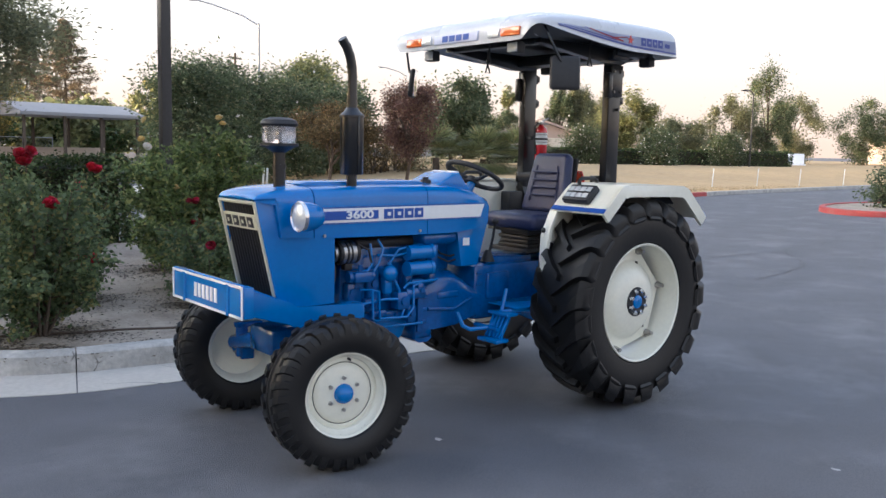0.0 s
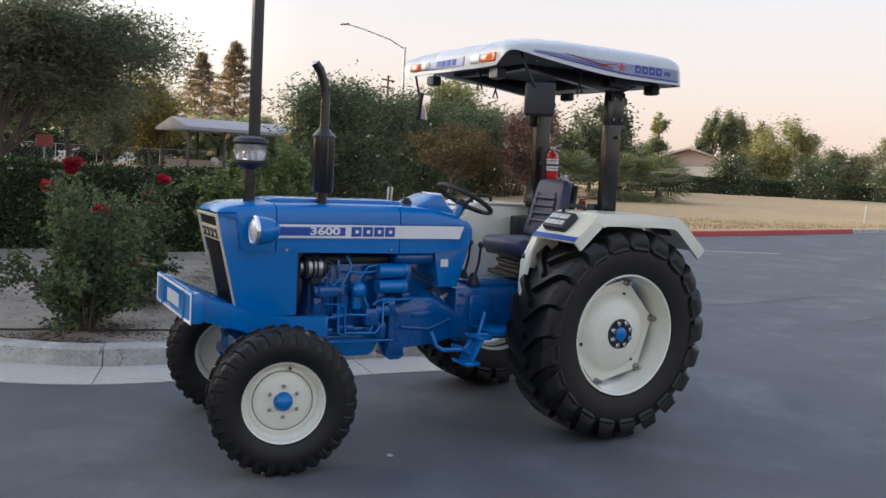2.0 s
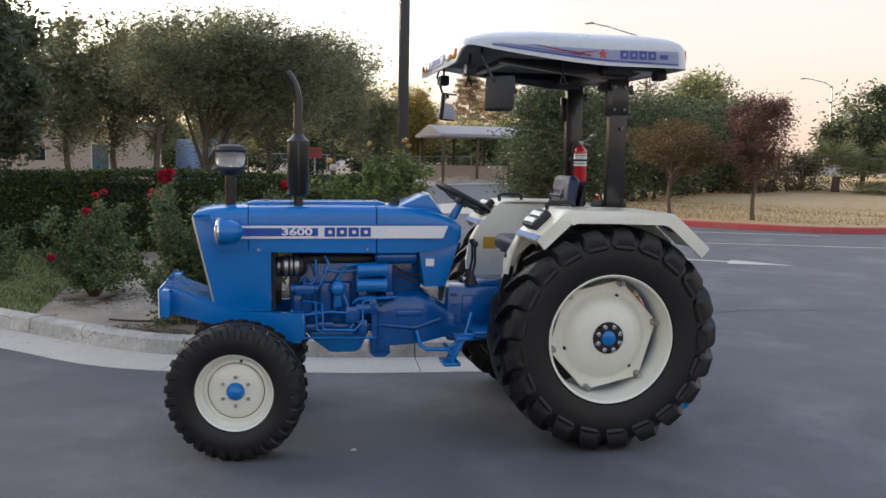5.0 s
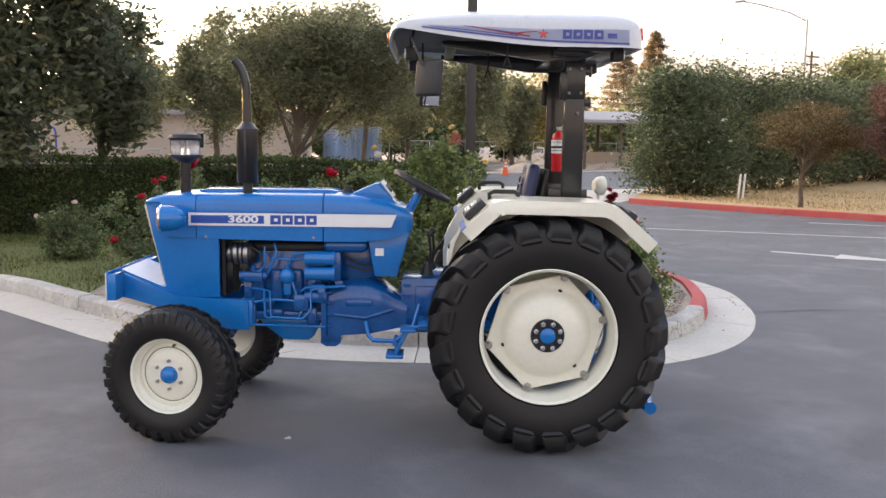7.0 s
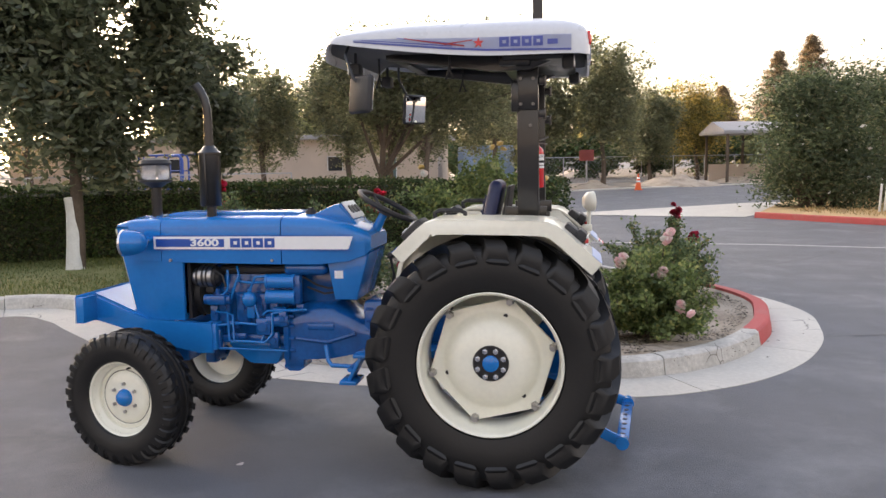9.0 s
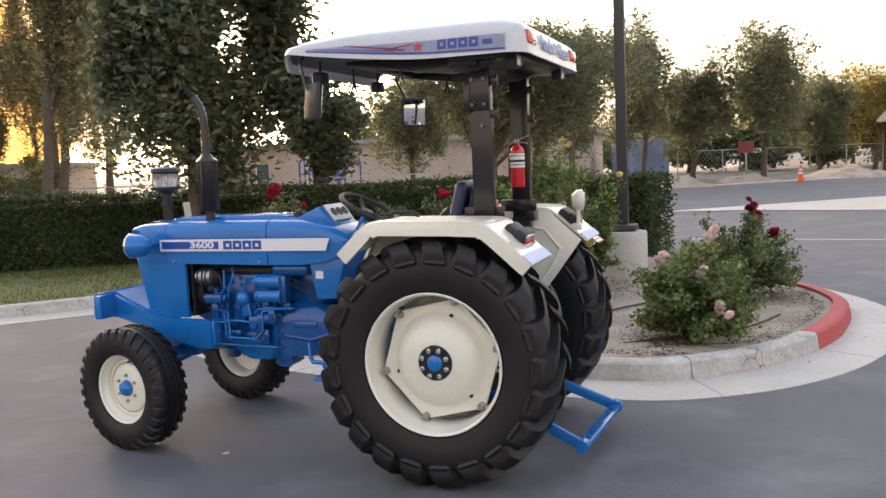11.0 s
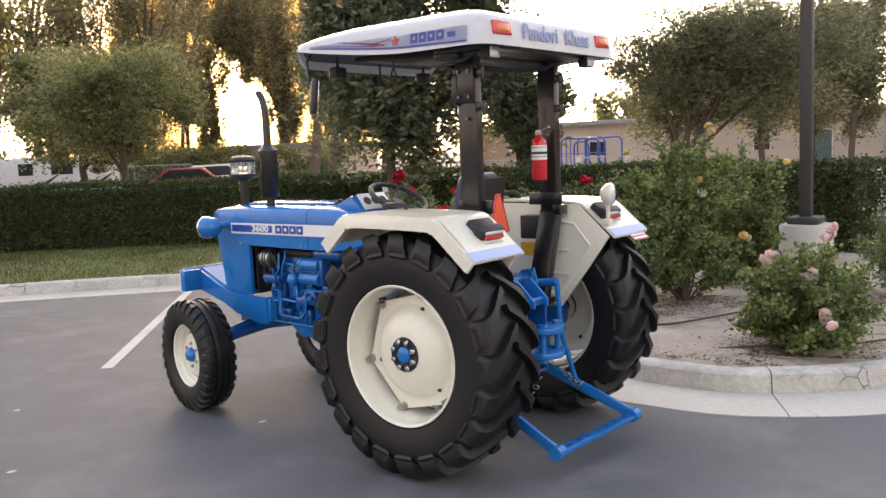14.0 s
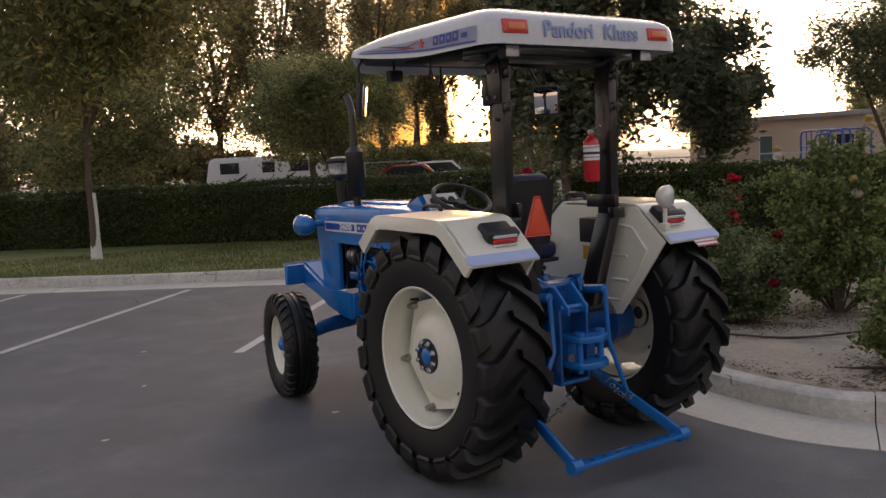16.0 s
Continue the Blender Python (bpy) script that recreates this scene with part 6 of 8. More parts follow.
for s in (-1, 1):
    bm = fresh()
    tube(bm, [(-0.70, s * 0.60, 2.24), (-0.71, s * 0.645, 2.18), (-0.66, s * 0.68, 2.06), (-0.62, s * 0.68, 2.02)], 0.008, 8)
    arm = part("mirror_arm", bm, BLACK, tractor)
    rot = Euler((0, radians(6), radians(-46 if s > 0 else 52)))
    bm = fresh()
    box(bm, (-0.62, s * 0.69, 1.98), (0.035, 0.17, 0.19), rot, 0.018, 3)
    mr = part("side_mirror", bm, PLASTIC, arm, "black side mirror housing")
    bm = fresh()
    off = rot.to_matrix() @ Vector((0.0185, 0, 0))
    box(bm, Vector((-0.62, s * 0.69, 1.98)) + off, (0.003, 0.15, 0.165), rot, 0.001)
    part("mirror_glass", bm, MIRROR, arm, "mirror glass")
# slow-vehicle triangle
bm = fresh()
prism(bm, [(-0.20, 1.215), (-0.04, 1.215), (-0.135, 1.40), (-0.105, 1.40)][:2] + [(-0.105, 1.405), (-0.135, 1.405)], 0.18, 0.186, "yz", 0.001)
tri_sign = part("warning_triangle", bm, SMV_ORANGE, tractor, "fluorescent orange-red warning triangle")
bm = fresh()
for a, b in (((-0.21, 1.207), (-0.03, 1.207)), ((-0.03, 1.207), (-0.102, 1.412)), ((-0.102, 1.412), (-0.138, 1.412)), ((-0.138, 1.412), (-0.21, 1.207))):
    tube(bm, [(0.18, *a), (0.18, *b)], 0.007, 6)
part("triangle_border", bm, LAMP_RED, tri_sign)
bm = fresh()
box(bm, (0.165, -0.12, 1.16), (0.012, 0.04, 0.36))
part("triangle_stay", bm, BLACK, tractor)

# rear linkage
bm = fresh()
box(bm, (0.20, 0.0, 0.72), (0.10, 0.26, 0.36), None, 0.02)
for y in (-0.155, 0.035):
    box(bm, (0.30, y, 0.63), (0.14, 0.018, 0.40), None, 0.004)
for z in (0.815, 0.44):
    box(bm, (0.30, -0.06, z), (0.14, 0.21, 0.02), None, 0.004)
frame_ob = part("hitch_frame", bm, BLUE_CAST_SHADED, tractor, "blue welded hitch frame")
bm = fresh()
for z in (0.668, 0.53):
    prism(bm, [(0.26, -0.09), (0.40, -0.10), (0.455, -0.06), (0.475, 0.02), (0.455, 0.10), (0.40, 0.14), (0.26, 0.13)], z - 0.018, z + 0.018, "xy", 0.006)
box(bm, (0.30, 0.02, 0.60), (0.08, 0.20, 0.12), None, 0.01)
part("drawbar_clevis", bm, BLUE, tractor)
for x, y in ((0.40, -0.055), (0.40, 0.095)):
    bm = fresh()
    cyl(bm, (x, y, 0.49), (x, y, 0.70), 0.018, seg=14)
    cyl(bm, (x, y, 0.688), (x, y, 0.705), 0.028, seg=6)
    part("clevis_pin", bm, BLUE, tractor)
bm = fresh()
cyl(bm, (0.19, -0.28, 0.925), (0.19, 0.16, 0.925), 0.036, seg=20)
for y in (-0.26, -0.16, 0.12):
    cyl(bm, (0.19, y - 0.018, 0.925), (0.19, y + 0.018, 0.925), 0.05, seg=20)
box(bm, (0.12, -0.02, 0.91), (0.22, 0.24, 0.09), None, 0.02)
cyl(bm, (0.10, -0.02, 0.94), (0.10, -0.02, 0.98), 0.04, 0.03)
part("lift_shaft", bm, BLUE_CAST_SHADED, tractor)
bm = fresh()
prism(bm, [(0.24, 0.83), (0.24, 0.93), (0.29, 0.95), (0.40, 0.84), (0.40, 0.80), (0.28, 0.81)], -0.13, -0.112, bevel=0.004)
prism(bm, [(0.24, 0.83), (0.24, 0.93), (0.29, 0.95), (0.40, 0.84), (0.40, 0.80), (0.28, 0.81)], 0.0, 0.018, bevel=0.004)
cyl(bm, (0.36, -0.15, 0.838), (0.36, 0.04, 0.838), 0.014, seg=12)
part("top_link_bracket", bm, BLUE, tractor)
bm = fresh()
cyl(bm, (0.20, -0.06, 0.56), (0.34, -0.06, 0.56), 0.022, seg=12)
cyl(bm, (0.20, -0.06, 0.56), (0.27, -0.06, 0.56), 0.05, seg=16)
part("power_shaft", bm, STEEL, tractor)
for pts in [((0.10, -0.16, 0.93), (0.22, -0.20, 1.0), (0.30, -0.12, 0.93), (0.28, -0.06, 0.86)), ((0.12, 0.1, 0.93), (0.24, 0.12, 0.98), (0.30, 0.06, 0.9))]:
    bm = fresh()
    tube(bm, pts, 0.008, 8)
    part("oil_pipe", bm, BLUE, tractor)
ENDS = {-1: (0.681, -0.378, 0.138), 1: (0.744, 0.318, 0.160)}
for s in (-1, 1):
    e = Vector(ENDS[s])
    a = Vector((0.02, s * 0.30, 0.43))
    bm = fresh()
    d = (e - a)
    q = d.to_track_quat("X", "Z").to_euler()
    box(bm, (a + e) / 2, (d.length, 0.022, 0.06), q, 0.006)
    cyl(bm, e + Vector((0, -0.03, 0)), e + Vector((0, 0.03, 0)), 0.036, seg=20)
    cyl(bm, a + Vector((0, -0.03, 0)), a + Vector((0, 0.03, 0)), 0.04, seg=20)
    part("lower_link", bm, BLUE, tractor)
    m = a.lerp(e, 0.5)
    bm = fresh()
    tube(bm, [m + Vector((0, 0, 0.02)), Vector((0.36, s * 0.2, 0.62)), Vector((0.34, s * 0.2, 0.90))], 0.014, 8)
    tube(bm, [Vector((0.16, s * 0.2, 0.88)), Vector((0.34, s * 0.2, 0.90))], 0.025, 10)
    part("lift_arm", bm, BLUE, tractor)
    bm = fresh()
    p0, p1 = Vector((0.42, s * 0.11, 0.44)), m + Vector((0.05, 0, 0.0))
    for k in range(7):
        c = p0.lerp(p1, (k + 0.5) / 7) - Vector((0, 0, 0.035 * math.sin(math.pi * (k + 0.5) / 7)))
        pts = []
        for j in range(10):
            t = 2 * math.pi * j / 10
            u = Vector((0.018 * math.cos(t), 0, 0.011 * math.sin(t)))
            pts.append(c + (u if k % 2 else Vector((u.x * 0.7, u.z, u.x * 0.7))))
        tube(bm, pts, 0.0035, 6, True)
    part("check_chain", bm, STEEL, tractor, "bright check chain")
bm = fresh()
e0, e1 = Vector(ENDS[-1]), Vector(ENDS[1])
q = (e1 - e0).to_track_quat("Y", "Z").to_euler()
box(bm, (e0 + e1) / 2, (0.065, (e1 - e0).length, 0.022), q, 0.004)
bar = part("draw_bar", bm, BLUE, tractor, "blue drilled draw bar")
for k in range(7):
    bm = fresh()
    c = e0.lerp(e1, (k + 1.2) / 8.4)
    cyl(bm, c + Vector((0, 0, 0.0112)), c + Vector((0, 0, 0.0128)), 0.014, seg=14)
    part("bar_hole", bm, DARK, bar)

# fire extinguisher strapped to the far post
ext = thing("fire_extinguisher", pose(0.205, 0.262, 1.475), "red fire extinguisher with white label strapped to a post", "extinguisher")
bm = fresh()
lathe(bm, [(0.0, 0.0), (0.040, 0.0), (0.0435, 0.006), (0.0435, 0.205), (0.038, 0.228), (0.02, 0.243), (0.016, 0.255), (0.0, 0.255)], Matrix.Identity(4), 32)
part("cylinder", bm, RED_PAINT, ext)
bm = fresh()
lathe(bm, [(0.0442, 0.115), (0.0445, 0.117), (0.0445, 0.195), (0.0442, 0.197)], Matrix.Identity(4), 32)
lab = part("label", bm, WHITE, ext, "white instruction label")
for z, h in ((0.187, 0.003), (0.181, 0.002), (0.132, 0.004)):
    bm = fresh()
    lathe(bm, [(0.0448, z - h / 2), (0.0452, z), (0.0448, z + h / 2)], Matrix.Identity(4), 32)
    part("label_bar", bm, PLASTIC, lab)
bm = fresh()
box(bm, (0, 0, 0.268), (0.03, 0.03, 0.03), None, 0.006)
tube(bm, [(-0.005, 0, 0.275), (0.03, 0, 0.285), (0.07, 0, 0.30)], 0.006, 8)
tube(bm, [(0.0, 0, 0.262), (0.04, 0, 0.262), (0.065, 0, 0.255)], 0.005, 8)
part("valve_head", bm, STEEL, ext)
bm = fresh()
lathe(bm, [(0.0452, 0.147), (0.047, 0.149), (0.047, 0.159), (0.0452, 0.161)], Matrix.Identity(4), 24)
box(bm, (-0.02, 0.075, 0.16), (0.05, 0.075, 0.03), None, 0.004)
part("strap", bm, PLASTIC, ext)
bm = fresh()
tube(bm, [(-0.02, 0.01, 0.265), (-0.045, 0.02, 0.24), (-0.052, 0.015, 0.15), (-0.05, 0.0, 0.05)], 0.007, 8)
part("hose", bm, PLASTIC, ext)


# ---- planting round the car park ----
def hedge_line():
    return smooth_path([(0.15, 7.9), (-2.5, 8.5), (-5.2, 8.7), (-7.3, 8.2), (-8.9, 7.15), (-10.6, 5.95), (-12.65, 4.15), (-14.5, 2.3), (-16.3, 0.15), (-19.7, -4.6), (-23.7, -10.5)], 0.2)


def hedge(name, line, width, height, leaf, count, size, label, base=0.12, seed=3, wave=0.05):
    """A clipped hedge: a solid dark core under a coat of small leaves."""
    rng = np.random.default_rng(seed)
    h = thing(name, pose(0, 0, base), label, "hedge")
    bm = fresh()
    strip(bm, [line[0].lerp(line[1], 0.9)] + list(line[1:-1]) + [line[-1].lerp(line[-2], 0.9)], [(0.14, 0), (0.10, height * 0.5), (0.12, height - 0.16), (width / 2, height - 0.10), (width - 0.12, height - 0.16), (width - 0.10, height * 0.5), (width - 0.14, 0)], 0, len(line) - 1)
    part("core", bm, paint(name + "_dark_core", (0.03, 0.032, 0.016), 0.95, 0, 0.4, 8, 0.9, 30), h, angle=60)
    seg = rng.integers(0, len(line) - 1, count)
    u = rng.uniform(0, 1, count)
    L = np.array([[p.x, p.y] for p in line])
    base_xy = L[seg] + (L[seg + 1] - L[seg]) * u[:, None]
    t = L[seg + 1] - L[seg]
    t /= np.linalg.norm(t, axis=1)[:, None]
    nrm = np.stack([-t[:, 1], t[:, 0]], 1)
    face = rng.uniform(0, 1, count)
    z, w = np.empty(count), np.empty(count)
    a = face < 0.55
    z[a] = rng.uniform(0.0, height, a.sum())
    w[a] = np.abs(rng.normal(0, 0.06, a.sum())) + 0.02 * np.sin(7 * base_xy[a, 0]) + 0.04 * (z[a] > height - 0.08)
    b = (face >= 0.55) & (face < 0.88)
    w[b] = rng.uniform(0, width, b.sum())
    z[b] = height - np.abs(rng.normal(0, 0.05, b.sum())) + wave * np.sin(1.7 * base_xy[b, 0] + 0.8 * base_xy[b, 1]) * 0.5 + rng.exponential(0.02, b.sum())
    c = face >= 0.88
    z[c], w[c] = rng.uniform(0, height, c.sum()), width - np.abs(rng.normal(0, 0.05, c.sum()))
    p = np.column_stack([base_xy + nrm * w[:, None], z])
    # leaves on the end face
    e = rng.integers(0, count, count // 50)
    half = len(e) // 2
    p[e, :2] = L[0] + (L[0] - L[1]) / np.linalg.norm(L[0] - L[1]) * np.abs(rng.normal(0, 0.05, len(e)))[:, None] + nrm[0] * 0 + np.array([-(L[1] - L[0])[1], (L[1] - L[0])[0]]) / np.linalg.norm(L[1] - L[0]) * rng.uniform(0, width, len(e))[:, None]
    p[e, 2] = rng.uniform(0, height, len(e))
    far = e[half:]
    back = (L[-1] - L[-2]) / np.linalg.norm(L[-1] - L[-2])
    p[far, :2] = L[-1] + back * np.abs(rng.normal(0, 0.05, len(far)))[:, None] + np.array([-back[1], back[0]]) * rng.uniform(0, width, len(far))[:, None]
    v, f = leaf_arrays(rng, p, *size)
    raw("foliage", v, f, leaf, h)
    return h


def flip_line(line):
    return [p.copy() for p in line[::-1]]


front = flip_line(hedge_line())
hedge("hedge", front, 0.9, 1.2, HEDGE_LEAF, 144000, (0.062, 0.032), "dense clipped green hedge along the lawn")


def flower(rng, c, r, mat, parent):
    """A rose bloom: three rounds of cupped petals about a closed heart."""
    vs, fs = [], []
    lean = Vector((rng.normal() * 0.5, rng.normal() * 0.5 - 0.25, 1)).normalized()
    u = lean.orthogonal().normalized()
    w = lean.cross(u)
    lean, u, w = np.array(lean), np.array(u), np.array(w)
    for n, el, size, off in ((4, 1.25, 0.75, 0.0), (6, 0.75, 0.95, 0.4), (8, 0.15, 1.0, 0.1), (7, -0.35, 0.8, 0.3)):
        for k in range(n):
            t = off + 2 * math.pi * k / n + rng.normal() * 0.12
            d = math.cos(t) * u + math.sin(t) * w
            s = -math.sin(t) * u + math.cos(t) * w
            a = d * math.cos(el) + lean * math.sin(el)
            b = d * math.cos(el + 0.7) + lean * math.sin(el + 0.7)
            half = r * size * 0.42
            p0, p1 = c + a * r * 0.12, c + a * r * size * 0.62
            p2 = p1 + b * r * size * 0.42
            o = len(vs)
            vs += [p0 - s * half * 0.5, p0 + s * half * 0.5, p1 + s * half * 1.15, p1 - s * half * 1.15, p2 + s * half * 0.75, p2 - s * half * 0.75]
            fs += [(o, o + 1, o + 2, o + 3), (o + 3, o + 2, o + 4, o + 5)]
    return raw("bloom", vs, fs, mat, parent, True)


def rose_bush(x, y, height, radius, leaf, petals, blooms, seed, label, count=5200, base=0.13, dense=1.0, bloom_r=0.047, leafsize=(0.044, 0.029)):
    """A rose bush: bare canes, leafy shoots and separate blooms."""
    rng = np.random.default_rng(seed)
    t = thing("rose_bush", pose(x, y, base), label, "rose bush", "roses in the kerbed bed")
    tips, shoots = [], []
    for k in range(20):
        bm = fresh()
        a, out = rng.uniform(0, 2 * math.pi), rng.uniform(0.2, 1.0) * radius
        h = height * rng.uniform(0.55, 1.12) * (1 - 0.22 * (out / radius) ** 2)
        if k % 3 == 2:  # low outer canes
            out, h = rng.uniform(0.6, 0.8) * radius, height * rng.uniform(0.2, 0.4)
        foot = Vector((0.03 * math.cos(a), 0.03 * math.sin(a), -0.03))
        tip = Vector((out * math.cos(a), out * math.sin(a), h))
        low, mid = Vector((tip.x * 0.35, tip.y * 0.35, h * 0.35)), Vector((tip.x * 0.75, tip.y * 0.75, h * 0.72))
        tube(bm, [foot, low, mid, tip], [0.011, 0.009, 0.007, 0.004], 6)
        tips.append(tip)
        shoots.append((low * 0.6, tip))
        # side shoots
        for q in range(4):
            start = low.lerp(tip, rng.uniform(-0.2, 0.85))
            d = Vector((rng.normal() + math.cos(a) * 0.8, rng.normal() + math.sin(a) * 0.8, rng.normal() * 0.5 + 0.6)).normalized()
            end = start + d * rng.uniform(0.16, 0.42) * min(1.0, radius * 1.8)
            end.z = max(end.z, 0.07)
            tube(bm, [start, start.lerp(end, 0.5) + Vector((0, 0, 0.015)), end], [0.005, 0.004, 0.003], 5)
            shoots.append((start, end))
        part("cane", bm, BARK, t, angle=80)
    tp = np.array([list(v) for v in tips])
    S = np.array([[*a, *b] for a, b in shoots])
    reach = np.linalg.norm(S[:, 3:] - S[:, :3], axis=1)
    pick = rng.choice(len(S), count, p=reach / reach.sum())
    u = rng.beta(1.6, 1.1, count)[:, None]
    p = S[pick, :3] + (S[pick, 3:] - S[pick, :3]) * u + rng.normal(size=(count, 3)) * 0.036 * dense
    p = p[p[:, 2] > 0.05]
    v, f = leaf_arrays(rng, p, *leafsize, up=0.5)
    raw("foliage", v, f, leaf, t)
    order = np.argsort(-tp[:, 2])
    for k in range(blooms):
        tip = tp[order[(k * 5) % len(tp)]] * np.array([1.12, 1.12, 1.02]) + rng.normal(size=3) * (0.03 if k < len(tp) else 0.12)
        flower(rng, tip + np.array([0, 0, 0.05]), bloom_r * rng.uniform(0.85, 1.2), petals[k % len(petals)], t)
    return t


rose_bush(-2.5, 2.6, 1.25, 0.52, ROSE_LEAF, [PETAL_RED], 20, 11, "tall red rose bush growing from bare soil", 13175)
rose_bush(-3.6, 4.4, 0.95, 0.50, ROSE_LEAF, [PETAL_RED], 5, 12, "red rose bush near the lawn edge", 11625)
rose_bush(-1.9, 4.0, 1.15, 0.5, ROSE_LEAF, [PETAL_RED], 18, 13, "red rose bush with small blooms before the hedge", 11625)
rose_bush(-0.5, 4.0, 1.6, 0.78, LUSH_LEAF, [PETAL_YELLOW, PETAL_YELLOW, PETAL_WHITE], 7, 14, "broad light-green rose bush with yellow blooms", 19500, leafsize=(0.052, 0.033))
rose_bush(-0.35, 5.3, 1.45, 0.55, LUSH_LEAF, [PETAL_YELLOW], 4, 15, "light-green rose bush beside the lamp post", 11000, leafsize=(0.052, 0.033))
rose_bush(1.07, 2.44, 0.72, 0.46, LUSH_LEAF, [PETAL_PINK, PETAL_PINK, PETAL_WHITE], 19, 16, "low rose bush with pink and white blooms", 15000, bloom_r=0.046, leafsize=(0.046, 0.03))
rose_bush(1.42, 4.85, 0.98, 0.6, ROSE_LEAF, [PETAL_DARK], 20, 17, "dark red rose bush at the kerbed point", 13950)
rose_bush(-0.9, 3.15, 0.85, 0.45, ROSE_LEAF, [PETAL_DARK], 6, 18, "low red rose bush", 9300)
rose_bush(-5.0, 5.6, 0.6, 0.4, ROSE_LEAF, [PETAL_PINK], 3, 19, "small pink rose bush on the lawn edge", 6200)

# fallen leaves and crumbs of bark under the roses and along the kerb
rng = np.random.default_rng(77)
ROSES = [(-2.5, 2.6, 0.5), (-3.6, 4.4, 0.5), (-1.9, 4.0, 0.5), (-0.5, 4.0, 0.75), (-0.35, 5.3, 0.55), (1.07, 2.42, 0.5), (1.42, 4.85, 0.6), (-0.9, 3.15, 0.45)]
spots = [np.array([x, y]) + rng.normal(size=(2300, 2)) * r * 0.6 for x, y, r in ROSES]
rim = np.array([(p.x, p.y) for p in inset(path, 0.66)[split_a:split_b]])
i = rng.integers(0, len(rim) - 1, 3600)
spots.append(rim[i] + (rim[i + 1] - rim[i]) * rng.uniform(0, 1, (3600, 1)))
spots[-1] += (np.array([-0.6, 4.4]) - spots[-1]) / np.linalg.norm(np.array([-0.6, 4.4]) - spots[-1], axis=1)[:, None] * np.abs(rng.normal(0, 0.09, (3600, 1)))
spots = np.vstack(spots)
heights = np.array([0.128 + 0.05 * noise.noise(Vector((x, y, 0.128)) * 0.7) + 0.02 * noise.noise(Vector((x, y, 0.128)) * 3.1) for x, y in spots])
v, f = leaf_arrays(rng, np.column_stack([spots, heights + 0.006]), 0.03, 0.02, up=0.0)
v[:, 2] = np.repeat(heights + 0.006, 4) + (v[:, 2] - np.repeat(heights + 0.006, 4)) * 0.3
tagged(raw("leaf_litter", v, f, LITTER), "brown fallen leaves and bark crumbs on dry soil", "leaf litter", kind="stuff")

# lawn blades
rng = np.random.default_rng(21)
def scatter_in(poly, n, rng):
    """Random places inside an outline."""
    P = np.array(poly)
    lo, hi = P.min(0), P.max(0)
    out = np.empty((0, 2))
    while len(out) < n:
        q = rng.uniform(lo, hi, (n * 2, 2))
        inside = np.zeros(len(q), bool)
        j = len(P) - 1
        for i in range(len(P)):
            cross = ((P[i, 1] > q[:, 1]) != (P[j, 1] > q[:, 1])) & (q[:, 0] < (P[j, 0] - P[i, 0]) * (q[:, 1] - P[i, 1]) / (P[j, 1] - P[i, 1] + 1e-12) + P[i, 0])
            inside ^= cross
            j = i
        out = np.vstack([out, q[inside]])
    return out[:n]


def blades(name, pts, z, h, w, mat, label, category, rng):
    n = len(pts)
    a = rng.uniform(0, 2 * np.pi, n)
    d = np.column_stack([np.cos(a), np.sin(a), np.zeros(n)])
    b = np.column_stack([pts, np.full(n, z)])
    tip = b + np.column_stack([rng.normal(0, 0.35, n) * h, rng.normal(0, 0.35, n) * h, h * rng.uniform(0.5, 1.2, n)])
    v = np.stack([b - d * w, b + d * w, tip + d * w * 0.3, tip - d * w * 0.3], 1).reshape(-1, 3)
    return tagged(raw(name, v, np.arange(4 * n).reshape(-1, 4), mat), label, category, kind="stuff")


near_lawn = [(p[0], p[1]) for p in LAWN_OUT if p[0] > -15]
blades("grass", scatter_in(near_lawn, 50000, rng), 0.125, 0.045, 0.006, GRASS, "short green lawn grass", "grass", rng)
blades("dry_grass", scatter_in([(6.3, 19.4), (7.7, 17.3), (9.3, 15.5), (11.5, 13.5), (15, 13.2), (24, 14.6), (34, 15.4), (36, 36), (30, 40), (9.4, 26.8)], 45000, rng), 0.12, 0.075, 0.012, STRAW, "dry straw-coloured field grass", "grass", rng)

# lamp post on its concrete footing
post = thing("lamp_post", pose(0.0, 6.25, 0.1), "dark square lamp post on a concrete footing", "lamp post")
bm = fresh()
lathe(bm, [(0.0, -0.05), (0.29, -0.05), (0.29, 0.56), (0.275, 0.585), (0.0, 0.59)], Matrix.Identity(4), 32)
part("footing", bm, CONCRETE, post, "round concrete footing")
bm = fresh()
box(bm, (0, 0, 0.63), (0.34, 0.34, 0.08), None, 0.02)
part("base_cover", bm, POLE, post)
bm = fresh()
box(bm, (0, 0, 4.1), (0.125, 0.125, 7.0), None, 0.012)
part("shaft", bm, POLE, post)

# ---- trees, nearest first ----
t1 = tree("magnolia_tree", -6.75, 6.7, 1.55, 6.3, (1.65, 1.65, 2.4), BIG_LEAF, 42000, (0.16, 0.062), "broad-leaved evergreen tree with a whitewashed trunk on the lawn", 0.10, 31, 44, 0.30, 0.15, 0.12, offset=(0.35, 0.3), heart=1500)
bm = fresh()
tube(bm, [(0, 0, -0.1), (0.01, 0.0, 0.4), (0.02, 0.01, 0.85), (0.0, 0.0, 1.08)], [0.145, 0.112, 0.108, 0.106], 12)
part("whitewash_band", bm, WHITEWASH, t1, "whitewashed lower trunk", 80)
t2 = tree("shade_tree", -12.6, 0.8, 2.6, 8.0, (3.1, 3.1, 2.9), WILLOWY_LEAF, 40000, (0.15, 0.05), "drooping tree with yellowing leaves and whitewashed trunk on the lawn", 0.07, 32, 54, 0.26, 0.7, 0.12, hollow=0.3, heart=1200)
